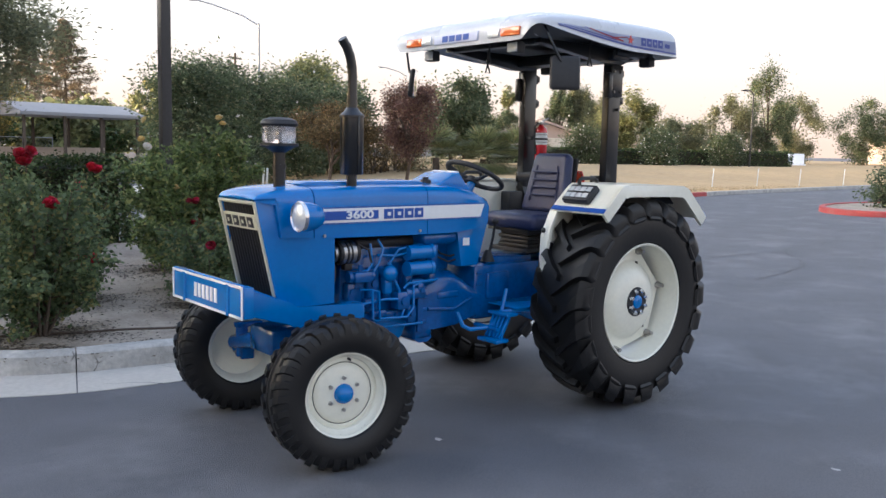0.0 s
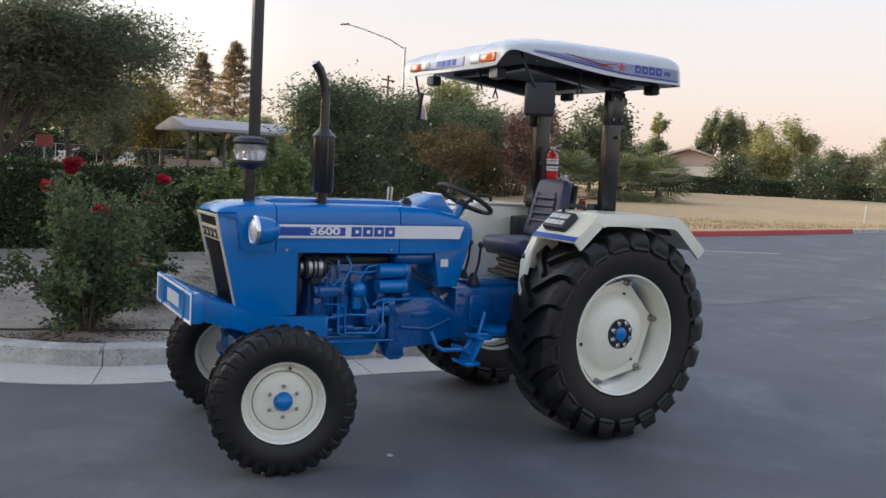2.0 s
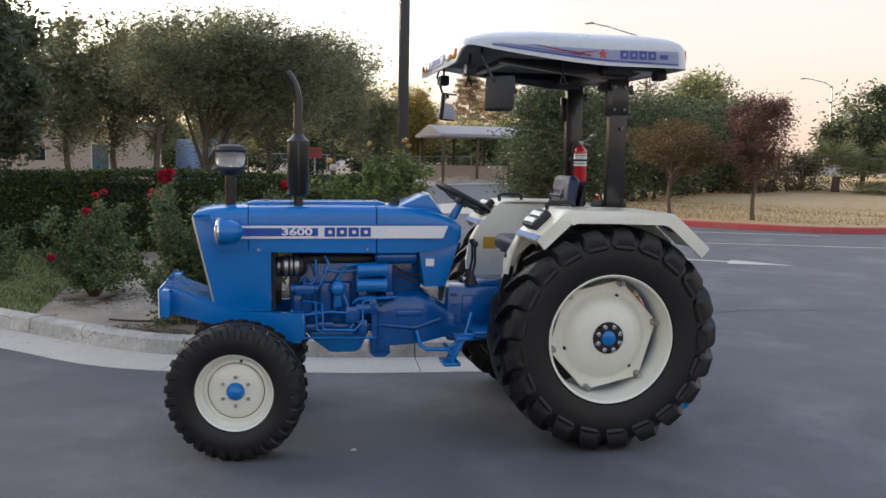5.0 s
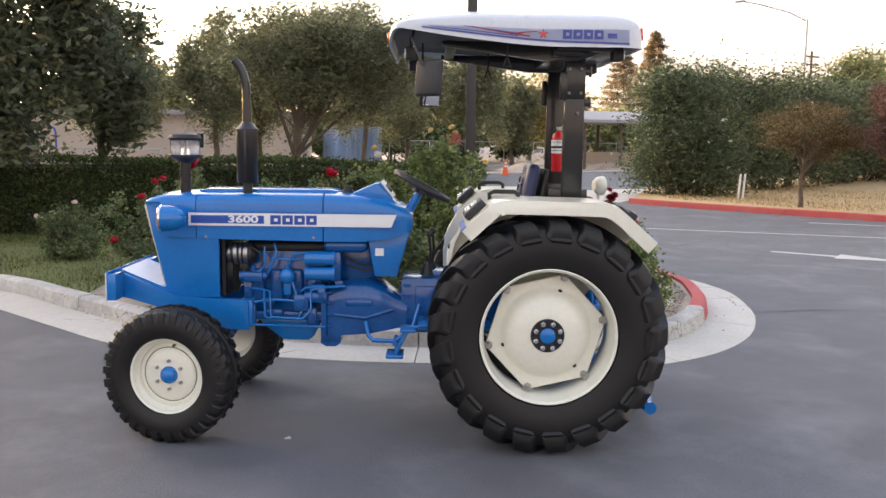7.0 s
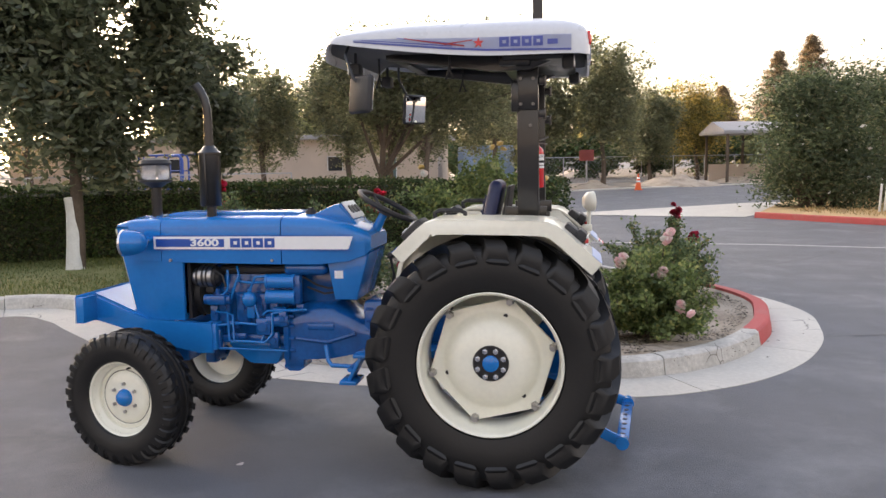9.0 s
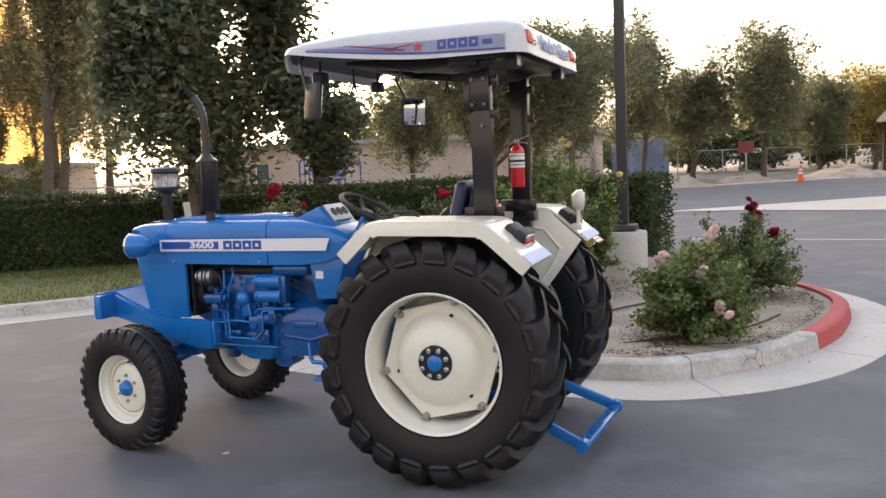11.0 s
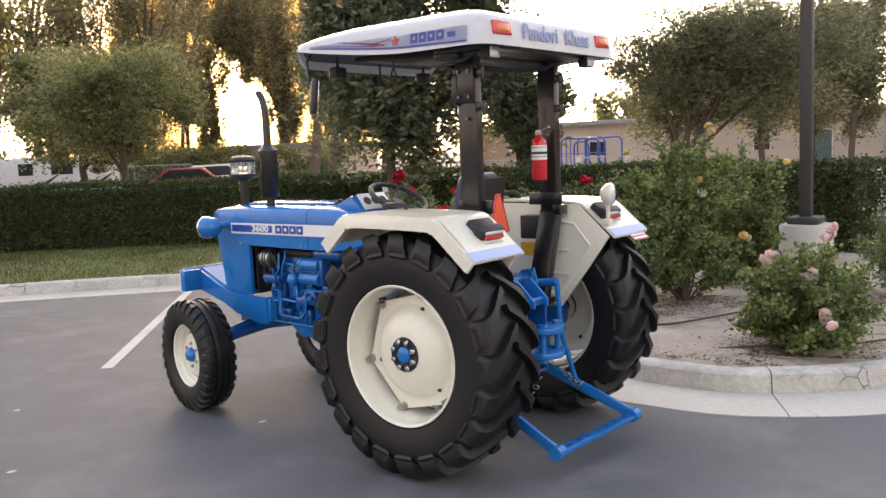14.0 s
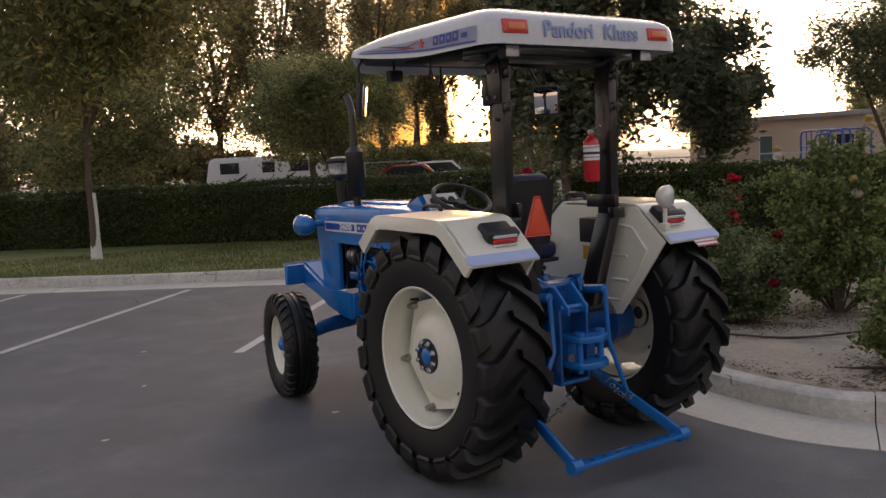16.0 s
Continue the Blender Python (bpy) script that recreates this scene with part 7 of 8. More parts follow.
bm = fresh()
tube(bm, [(0, 0, -0.1), (0.01, 0.0, 0.4), (0.0, 0.01, 0.8), (-0.01, 0.0, 1.2)], [0.11, 0.085, 0.08, 0.075], 12)
part("whitewash_band", bm, WHITEWASH, t2, "whitewashed lower trunk", 80)
tree("magnolia_tree", -6.0, 9.55, 1.3, 3.75, (1.05, 1.05, 1.1), BIG_LEAF, 13000, (0.15, 0.058), "smaller broad-leaved evergreen tree behind the hedge", 0.07, 33, 26, 0.3, 0.15, heart=500)
tree("feathery_tree", -2.9, 9.3, 1.5, 4.2, (2.1, 1.7, 1.15), FEATHERY_LEAF, 52000, (0.095, 0.025), "small feathery olive-green tree with a grey trunk behind the hedge", 0.07, 37, 90, 0.22, 0.0, hollow=0.15, heart=0, offset=(0.85, 0.3))
tree("round_tree", -15.3, 7.2, 1.5, 4.35, (2.0, 2.0, 1.3), OLIVE_LEAF, 34000, (0.11, 0.04), "round-headed green tree behind the hedge", 0.11, 34, 60, 0.25, 0.1, heart=400)
tree("round_tree", -27.3, 5.1, 1.0, 6.2, (3.22, 3.22, 2.5), OLIVE_LEAF, 26000, (0.16, 0.07), "round-headed green tree behind the hedge", 0.16, 35, 60, 0.25, 0.1, heart=500)
tree("round_tree", -26.5, 12.5, 1.2, 6.0, (2.9, 2.9, 2.3), OLIVE_LEAF, 24000, (0.17, 0.08), "round-headed green tree beyond the yard", 0.16, 36, 56, 0.25, 0.1, heart=500)
for k, (x, y, h, r) in enumerate([(-20.4, 18.0, 15, 1.2), (-22.2, 20.6, 14, 1.4)]):
    tree("pine_tree", x, y, 3.0, h, (r, r, h * 0.42), PINE_LEAF, 20000, (0.2, 0.07), "tall dark pine with bare lower trunk behind the hedge", 0.19, 40 + k, 50, 0.24, 0.2, offset=(0.7, 0.7))
ROW = [(-14.5, 36, 6.8, 2.3), (-9.8, 34.6, 7.6, 2.0), (-8.2, 36.6, 8.2, 1.9), (-6.1, 34.6, 8.0, 1.9), (-3.4, 38.9, 8.6, 2.1), (-1.3, 42.3, 6.5, 2.2), (2.1, 41.9, 8.2, 2.6), (8.7, 54.7, 6.6, 2.6), (5.3, 50.5, 6.0, 2.0)]
for k, (x, y, h, r) in enumerate(ROW):
    tree("row_tree", x, y, 1.5, h, (r, r, h * 0.41), FEATHERY_LEAF if k != 7 else GOLD_LEAF, 21000, (0.19, 0.055), "olive-green feathery tree in the row before the school" if k != 7 else "yellow-green tree beyond the street", 0.15, 50 + k, 70, 0.27, 0.0, group="trees before the school", hollow=0.2, heart=1500)
# dark undergrowth below the tall trees
for k, (x, y, h, r) in enumerate([(-35.7, 2.0, 4.6, 3.0), (-38.5, 6.4, 4.2, 3.0), (-41.5, 10.8, 4.4, 3.0), (-44.5, 15.5, 3.6, 2.8), (-36.0, -3.5, 4.8, 3.2)]):
    tree("shrub", x, y, 0.2, h, (r, r, h * 0.5), PINE_LEAF, 11000, (0.26, 0.11), "dense dark shrub below the tall trees", 0.08, 240 + k, 40, 0.27, group="undergrowth to the west", hollow=0.1, heart=1500)
# wall of tall trees towards the low sun
BACK = [(-36.0, 56, 12, 3.6), (-41.5, 54, 14, 3.6), (-44.6, 52, 16, 3.0), (-56.2, 50, 17, 3.1), (-59.2, 54, 15, 4.0), (-62.6, 49, 17, 4.0), (-66.8, 54, 16, 4.2), (-71.0, 50, 17, 4.2), (-75.2, 54, 16, 4.4), (-79.8, 50, 17, 4.4), (-85, 52, 16, 4.6), (-91, 48, 16, 4.6), (-98, 48, 15, 4.8)]
for k, (a, d, h, r) in enumerate(BACK):
    tree("tall_tree", 2.5 + d * math.sin(radians(a)), -4.2 + d * math.cos(radians(a)), 1.4, h, (r, r, h * 0.46), PINE_LEAF, 15000 if k < 5 else 24000, (0.23, 0.085) if k < 5 else (0.26, 0.10), "tall dark tree against the low sun", 0.25, 70 + k, 64 if k < 5 else 84, 0.165 if k < 5 else 0.2, 0.2, group="tall trees to the west", hollow=0.25, heart=150)
# thin-leaved trees in front of the sun itself
for k, (a, d, h, r) in enumerate([(-47.9, 57, 14, 2.1), (-54.1, 58, 17, 2.1), (-45.4, 60, 15, 2.8)]):
    tree("thin_tree", 2.5 + d * math.sin(radians(a)), -4.2 + d * math.cos(radians(a)), 2.4, h, (r, r, h * 0.44), PINE_LEAF, 10500, (0.23, 0.085), "tall thin-leaved tree with sunlight breaking through", 0.16, 190 + k, 40, 0.2, 0.2, group="tall trees to the west", hollow=0.1)
for k, (a, d, h, r, n) in enumerate([(-52.9, 59, 11.0, 1.55, 7500), (-52.5, 57, 7.0, 1.0, 3500), (-48.2, 58, 11, 1.45, 7500)]):
    tree("thin_tree", 2.5 + d * math.sin(radians(a)), -4.2 + d * math.cos(radians(a)), 1.5, h, (r, r, h * 0.45), PINE_LEAF, n, (0.26, 0.1), "thin-leaved tree with the low sun breaking through", 0.12, 230 + k, 34, 0.2, 0.2, group="tall trees to the west", hollow=0.1)
# high crowns over the sun, and low shrubs under it
for k, (a, d, h, r, rz, lean) in enumerate([(-54.6, 66, 18.5, 3.0, 5.4, 1.8), (-47.4, 64, 17, 2.6, 5.4, -1.0), (-47.9, 70, 17.0, 2.6, 4.6, -2.9), (-56.4, 60, 17, 2.6, 7.5, 0), (-53.6, 68, 14.4, 2.3, 3.7, 3.2), (-47.6, 72, 19, 2.6, 3.6, -3.6), (-47.6, 66, 12.6, 1.9, 2.7, -2.9)]):
    tree("thin_tree", 2.5 + d * math.sin(radians(a)), -4.2 + d * math.cos(radians(a)), h - 2 * rz, h, (r, r, rz), PINE_LEAF, 8500, (0.30, 0.12), "tall tree with a high crown lit from behind", 0.18, 210 + k, 44, 0.2, 0.2, group="tall trees to the west", hollow=0.1, offset=(0.64 * lean, 0.77 * lean))
for k, (a, d, h, r) in enumerate([(-57.6, 49, 3.0, 2.0), (-54.4, 51, 2.7, 2.0), (-51.6, 50, 2.8, 1.9), (-48.6, 51, 2.6, 2.0), (-45.4, 52, 3.2, 2.1)]):
    tree("shrub", 2.5 + d * math.sin(radians(a)), -4.2 + d * math.cos(radians(a)), 0.3, h, (r, r, h * 0.5), OLIVE_LEAF, 4200, (0.22, 0.10), "low shrub lit from behind by the sun", 0.06, 220 + k, 24, 0.26, group="shrubs before the low wing", hollow=0.2)
# distant line of trees behind the school and the lot
for k in range(11):
    x = -34 + k * 6.2
    tree("distant_tree", x, 70 + 5 * math.sin(k * 2.1), 0.8, 6.5 + 1.6 * math.sin(k * 1.3), (3.8, 3.4, 3.1), OLIVE_LEAF, 4500, (0.5, 0.22), "hazy green tree in the distance", 0.2, 170 + k, 36, 0.26, group="distant trees", hollow=0.2, heart=900)
for k, (x, y, h, r) in enumerate([(-7, 61, 3.2, 2.8), (-2.5, 62, 3.6, 2.8), (2.2, 63, 3.2, 2.8), (6.8, 64, 3.8, 2.8), (11.4, 65, 3.4, 2.8), (16, 66, 3.8, 2.8), (20.5, 68, 3.4, 2.8)]):
    tree("shrub", x, y, 0.2, h, (r, r, h * 0.5), HEDGE_LEAF, 5000, (0.3, 0.14), "dense dark shrub beyond the street", 0.07, 260 + k, 34, 0.26, group="shrubs beyond the street", hollow=0.1, heart=700)
# right-hand plants along the field
tree("brown_tree", 8.95, 16.3, 0.8, 2.55, (1.4, 1.4, 0.66), BROWN_LEAF, 15000, (0.075, 0.03), "low spreading brown-leaved tree by the red kerb", 0.06, 90, 34, 0.27, 0.0, 0.12)
tree("red_tree", 10.75, 15.15, 0.9, 3.3, (1.0, 1.0, 1.15), RED_LEAF, 17000, (0.075, 0.034), "slender tree with reddish-brown autumn leaves", 0.06, 91, 36, 0.26, 0.0, 0.12)
tree("yellow_tree", 19.4, 34.2, 1.2, 5.7, (2.4, 2.4, 2.2), OLIVE_LEAF, 12000, (0.25, 0.1), "yellow-green tree behind the oleanders", 0.12, 92, 30, 0.28)
tree("dark_tree", 27.4, 32.6, 0.8, 5.4, (2.3, 2.3, 2.2), OLEANDER, 15000, (0.24, 0.1), "dense dark green tree across the field", 0.15, 93, 30, 0.3)
def conifer(x, y, h, r, leaf, count, label, seed):
    """A conical pine: a straight tapering trunk with whorls of drooping branches."""
    rng = np.random.default_rng(seed)
    t = thing("pine_tree", pose(x, y, 0), label, "tree")
    bm = fresh()
    tube(bm, [(0, 0, -0.1), (0.03, 0, h * 0.4), (0, 0.02, h * 0.97)], [0.2, 0.13, 0.03], 8)
    ends = []
    for k in range(70):
        f = (k + rng.uniform(0, 1)) / 70
        z = h * (0.12 + 0.85 * f)
        out = r * (1 - f) ** 0.95 * rng.uniform(0.7, 1.1) + 0.15
        a = k * 2.4 + rng.normal() * 0.3
        e = Vector((out * math.cos(a), out * math.sin(a), z + out * 0.12))
        tube(bm, [(0, 0, z), (e.x * 0.5, e.y * 0.5, z + out * 0.1), e], [0.04, 0.025, 0.008], 5)
        ends.append((0, 0, z, *e))
    part("trunk", bm, BARK, t, angle=80)
    E = np.array(ends)
    k = rng.integers(0, len(E), count)
    u = rng.uniform(0.15, 1.05, count)[:, None]
    p = E[k, :3] + (E[k, 3:] - E[k, :3]) * u + rng.normal(size=(count, 3)) * np.array([0.22, 0.22, 0.16])
    v, f = leaf_arrays(rng, p, 0.26, 0.09)
    raw("crown", v, f, leaf, t)
    return t


for k, (x, y, h, r) in enumerate([(25.4, 92.0, 14.2, 6.2), (24.6, 103.0, 14.0, 6.0), (17.5, 98.0, 9.5, 4.2)]):
    conifer(x, y, h, r, RUSTY_PINE, 26000, "reddish-green conical pine beyond the lot", 95 + k)
for k, (x, y, h, r) in enumerate([(51.5, 46.2, 7.0, 1.3), (52.9, 45.2, 7.3, 1.4), (56.2, 45.8, 7.2, 1.6), (72.6, 38.9, 9.4, 2.6), (68.4, 40.2, 7.0, 2.8), (79.9, 40.3, 7.4, 3.4), (84.0, 35.0, 7.0, 3.2), (63.0, 42.5, 4.6, 2.6), (59.5, 39.5, 4.4, 2.4), (47.5, 49.0, 4.6, 2.6), (39.5, 45.0, 4.4, 2.6), (90.5, 30.0, 7, 3.2)]):
    tree("far_tree", x, y, 0.8, h, (r, r, h * 0.46), FEATHERY_LEAF if k % 3 else OLEANDER, 13000, (0.24, 0.09), "green tree far across the field", 0.14, 100 + k, 26, 0.24, group="trees across the field")
tree("willow_tree", 51.3, 38.8, 0.8, 6.6, (2.9, 2.9, 2.7), OLIVE_LEAF, 17000, (0.26, 0.08), "pale yellow-green willow across the field", 0.14, 120, 30, 0.26)


def shrub_mass(name, line, width, height, leaf, count, size, label, seed, white=0, base=0.1):
    """A run of tall unclipped shrubs: many clumps of leaves on stems, with a ragged top."""
    rng = np.random.default_rng(seed)
    t = thing(name, pose(0, 0, base), label, "shrubs")
    L = np.array([[p.x, p.y] for p in line])
    n = 90
    i = rng.integers(0, len(L) - 1, n)
    side = rng.normal(size=(n, 2))
    side /= np.linalg.norm(side, axis=1)[:, None]
    cz = rng.uniform(0.12, 0.92, n) * height
    c = np.column_stack([L[i] + side * rng.uniform(0.1, 0.5, (n, 1)) * width * (1.1 - 0.5 * (cz / height) ** 3)[:, None], cz])
    pick = rng.integers(0, n, count)
    p = c[pick] + rng.normal(size=(count, 3)) * np.array([0.42, 0.42, 0.34]) * height / 4.2
    p[:, 2] = np.clip(p[:, 2], 0.03, None)
    bm = fresh()
    for k in range(0, n, 3):
        foot = Vector((L[i[k]][0], L[i[k]][1], -0.05))
        tube(bm, [foot, foot.lerp(Vector(c[k]), 0.5) + Vector((0, 0, 0.2)), Vector(c[k])], [0.05, 0.035, 0.01], 6)
    part("stem", bm, BARK, t, angle=80)
    v, f = leaf_arrays(rng, p, *size)
    raw("foliage", v, f, leaf, t)
    if white:
        q = c[rng.integers(0, n, white)] + rng.normal(size=(white, 3)) * 0.5 * height / 4.2
        q[:, 2] = np.clip(q[:, 2], 0.5, None)
        v, f = leaf_arrays(rng, q, 0.13, 0.11)
        raw("blossom", v, f, PETAL_WHITE, t)
    return t


shrub_mass("oleander_shrubs", smooth_path([(7.0, 21.3), (8.2, 21.7)], 0.3), 2.1, 3.75, OLEANDER, 42000, (0.15, 0.05), "tall dense oleander shrubs with white flowers", 130, 130)
shrub_mass("oleander_shrubs", smooth_path([(9.9, 24.2), (13.6, 26.6)], 0.3), 2.6, 4.2, OLEANDER, 40000, (0.17, 0.06), "tall dense oleander shrubs with white flowers", 131, 110)
shrub_mass("oleander_shrubs", smooth_path([(14.6, 27.4), (19.6, 31.0)], 0.3), 2.7, 4.1, OLEANDER, 22000, (0.24, 0.09), "tall dense oleander shrubs", 132, 40)
shrub_mass("bushes", smooth_path([(18.3, 27.6), (23.6, 31.0)], 0.3), 2.2, 2.2, BROWN_LEAF, 7000, (0.16, 0.05), "low dull green bushes at the field's edge", 133)
for k, (x, y) in enumerate([(39.4, 33.4), (42.5, 29.7), (48.2, 28.6)]):
    shrub_mass("flowering_shrub", smooth_path([(x, y), (x + 0.8, y - 0.3)], 0.3), 2.2, 3.1, OLEANDER, 7000, (0.17, 0.06), "rounded shrub dotted with white flowers", 135 + k, 150)
far_line = flip_line(smooth_path([(33.5, 36.2), (44.5, 32.6), (54.2, 27.6)], 0.5))
hedge("far_hedge", far_line, 1.4, 1.3, HEDGE_LEAF, 16000, (0.2, 0.1), "long dark hedge on the far side of the field", 0.45, 140, 0.08)


def fan_palm(x, y, h, seed):
    """A low fan palm with stiff split fronds."""
    rng = np.random.default_rng(seed)
    t = thing("fan_palm", pose(x, y, 0.1), "bushy fan palm at the far edge of the field", "palm", "palms by the field")
    bm = fresh()
    cyl(bm, (0, 0, -0.1), (0, 0, h * 0.34), 0.2, 0.16, 10)
    part("trunk", bm, BARK, t, angle=80)
    vs, fs = [], []
    for k in range(54):
        a, el = rng.uniform(0, 2 * math.pi), rng.uniform(-0.55, 1.4)
        d = np.array([math.cos(a) * math.cos(el), math.sin(a) * math.cos(el), math.sin(el)])
        side = np.cross(d, [0, 0, 1.0])
        side /= np.linalg.norm(side) + 1e-6
        up = np.cross(side, d)
        c = np.array([0, 0, h * 0.36]) + d * h * 0.33
        for j in range(11):
            b = (j - 5) * 0.26
            e = d * math.cos(b) + side * math.sin(b)
            w = (side * math.cos(b) - d * math.sin(b)) * 0.035
            o = len(vs)
            tip = c + e * h * 0.34 - np.array([0, 0, 0.08 * h * rng.uniform(0.3, 1)])
            vs += [c - w * 0.3, c + e * h * 0.2 - w, tip, c + e * h * 0.2 + w]
            fs.append((o, o + 1, o + 2, o + 3))
    raw("frond_crown", vs, fs, PALM_LEAF, t)
    return t


for k, (x, y, h) in enumerate([(22.9, 28.4, 2.9), (24.7, 27.0, 2.8), (26.2, 25.9, 2.9), (25.6, 27.4, 2.6)]):
    fan_palm(x, y, h, 150 + k)
tall = thing("tall_palm", pose(52.0, 53.0, 0), "single tall thin palm far off", "palm")
bm = fresh()
tube(bm, [(0, 0, -0.1), (0.1, 0, 3), (0.05, 0.05, 6.2)], [0.2, 0.15, 0.14], 8)
part("trunk", bm, BARK, tall)
p, _ = crown_points(np.random.default_rng(155), 900, (0, 0, 6.4), (0.75, 0.75, 0.95), 14, 0.3)
v, f = leaf_arrays(np.random.default_rng(156), p, 0.6, 0.08)
raw("crown", v, f, PALM_LEAF, tall)


# ---- buildings ----
def low_building(name, c, size, rz, wall_mat, roof_mat, label, openings=(), roof="flat", eave=0.5):
    """A one-storey building: walls, roof with eaves, recessed windows and doors on its front (-y) side."""
    b = thing(name, pose(*c, 0, 0, rz), label, "building")
    w, d, h = size
    bm = fresh()
    xs = sorted(openings, key=lambda o: o[0])
    edges_x = [-w / 2]
    y0 = -d / 2
    last = -w / 2
    for x, ow, z0, z1, kind in xs:
        box(bm, ((last + x - ow / 2) / 2, y0 + 0.1, h / 2), (x - ow / 2 - last, 0.2, h))
        if z0 > 0.05:
            box(bm, (x, y0 + 0.1, z0 / 2), (ow, 0.2, z0))
        box(bm, (x, y0 + 0.1, (z1 + h) / 2), (ow, 0.2, h - z1))
        last = x + ow / 2
    box(bm, ((last + w / 2) / 2, y0 + 0.1, h / 2), (w / 2 - last, 0.2, h))
    box(bm, (0, d / 2 - 0.1, h / 2), (w, 0.2, h))
    for s in (-1, 1):
        box(bm, (s * (w / 2 - 0.1), 0, h / 2), (0.2, d - 0.4, h))
    part("wall", bm, wall_mat, b)
    bm = fresh()
    if roof == "flat":
        box(bm, (0, 0, h + 0.14), (w + 2 * eave, d + 2 * eave, 0.28), None, 0.03)
    else:
        rise = d * 0.18
        prism(bm, [(-d / 2 - eave, h - 0.05), (0, h + rise), (d / 2 + eave, h - 0.05), (d / 2 + eave, h + 0.1), (0, h + rise + 0.16), (-d / 2 - eave, h + 0.1)], -w / 2 - eave, w / 2 + eave, "yz")
        prism(bm, [(-d / 2, h - 0.02), (0, h + rise - 0.04), (d / 2, h - 0.02)], -w / 2 + 0.01, -w / 2 + 0.2, "yz")
        prism(bm, [(-d / 2, h - 0.02), (0, h + rise - 0.04), (d / 2, h - 0.02)], w / 2 - 0.2, w / 2 - 0.01, "yz")
    part("roof", bm, roof_mat, b)
    for x, ow, z0, z1, kind in xs:
        bm = fresh()
        box(bm, (x, y0 + 0.16, (z0 + z1) / 2), (ow, 0.03, z1 - z0))
        o = part("door" if kind == "door" else "window", bm, WINDOW if kind != "door" else paint(name + "_door", (0.1, 0.16, 0.17), 0.5), b)
        bm = fresh()
        for xx in (x - ow / 2 + 0.03, x + ow / 2 - 0.03):
            box(bm, (xx, y0 + 0.12, (z0 + z1) / 2), (0.06, 0.08, z1 - z0))
        box(bm, (x, y0 + 0.12, z1 - 0.03), (ow - 0.12, 0.08, 0.06))
        part("frame", bm, WHITE, o)
    return b


low_building("school_building", (-21.3, 50.7, 0), (27, 9, 3.0), 4, STUCCO, ROOF_GREY, "long low tan stucco school building with flat eaves", [(-8, 1.0, 0, 2.1, "door"), (-3, 1.2, 1.1, 2.0, "window"), (7.2, 1.0, 1.1, 2.0, "window"), (10.5, 1.0, 0, 2.1, "door")])
low_building("school_wing", (-46.6, 35.4, 0), (18, 8, 2.35), 22, STUCCO, ROOF_GREY, "low tan stucco wing beyond the yard", [(-6, 1.0, 0, 2.05, "door")], "flat", 0.25)
low_building("house", (47.6, 44.2, 0.2), (8, 7, 2.3), 38, STUCCO_PALE, ROOF_PINK, "pale house with a low pinkish-grey gable roof", [(-2.5, 1.6, 0.9, 2.0, "window"), (2.0, 2.2, 0.9, 2.0, "window")], "gable")
low_building("house", (96.3, 33.1, 0.5), (10, 8, 2.8), 60, STUCCO, ROOF_TILE, "tan house with an orange tiled gable roof", [(-2, 1.4, 0.9, 2.0, "window"), (2.5, 2.4, 0, 2.1, "door")], "gable")
# picnic shelter
sh = thing("shelter", pose(12.6, 50.6, 0, 0, 0, 8), "open shelter with a pale flat roof on thin posts", "shelter")
bm = fresh()
box(bm, (0, 0, 3.0), (7.5, 5.0, 0.2), None, 0.03)
prism(bm, [(-2.5, 3.1), (0, 3.7), (2.5, 3.1)], -3.7, 3.7, "yz")
part("roof", bm, ROOF_GREY, sh)
for x in (-3.4, -1.1, 1.1, 3.4):
    for y in (-2.1, 2.1):
        bm = fresh()
        box(bm, (x, y, 1.45), (0.14, 0.14, 3.0))
        part("post", bm, BARK, sh)
bm = fresh()
box(bm, (0, 1.9, 0.55), (6.6, 0.1, 1.1))
part("low_wall", bm, STUCCO, sh)
# storage container
cont = thing("storage_container", pose(-4.8, 48.5, 0, 0, 0, 15), "pale blue corrugated storage container", "container")
bm = fresh()
box(bm, (0, 0, 1.25), (2.5, 5.8, 2.4))
part("body", bm, STEEL_BLUE, cont)
for k in range(9):
    bm = fresh()
    box(bm, (-1.1 + k * 0.275, -2.92, 1.25), (0.11, 0.05, 2.2))
    part("rib", bm, STEEL_BLUE, cont)
for k in range(20):
    for s in (-1, 1):
        bm = fresh()
        box(bm, (s * 1.26, -2.75 + k * 0.29, 1.25), (0.05, 0.12, 2.2))
        part("rib", bm, STEEL_BLUE, cont)
for x in (-0.3, 0.3):
    bm = fresh()
    cyl(bm, (x, -2.97, 0.2), (x, -2.97, 2.3), 0.03, seg=8)
    part("lock_bar", bm, GALV, cont)


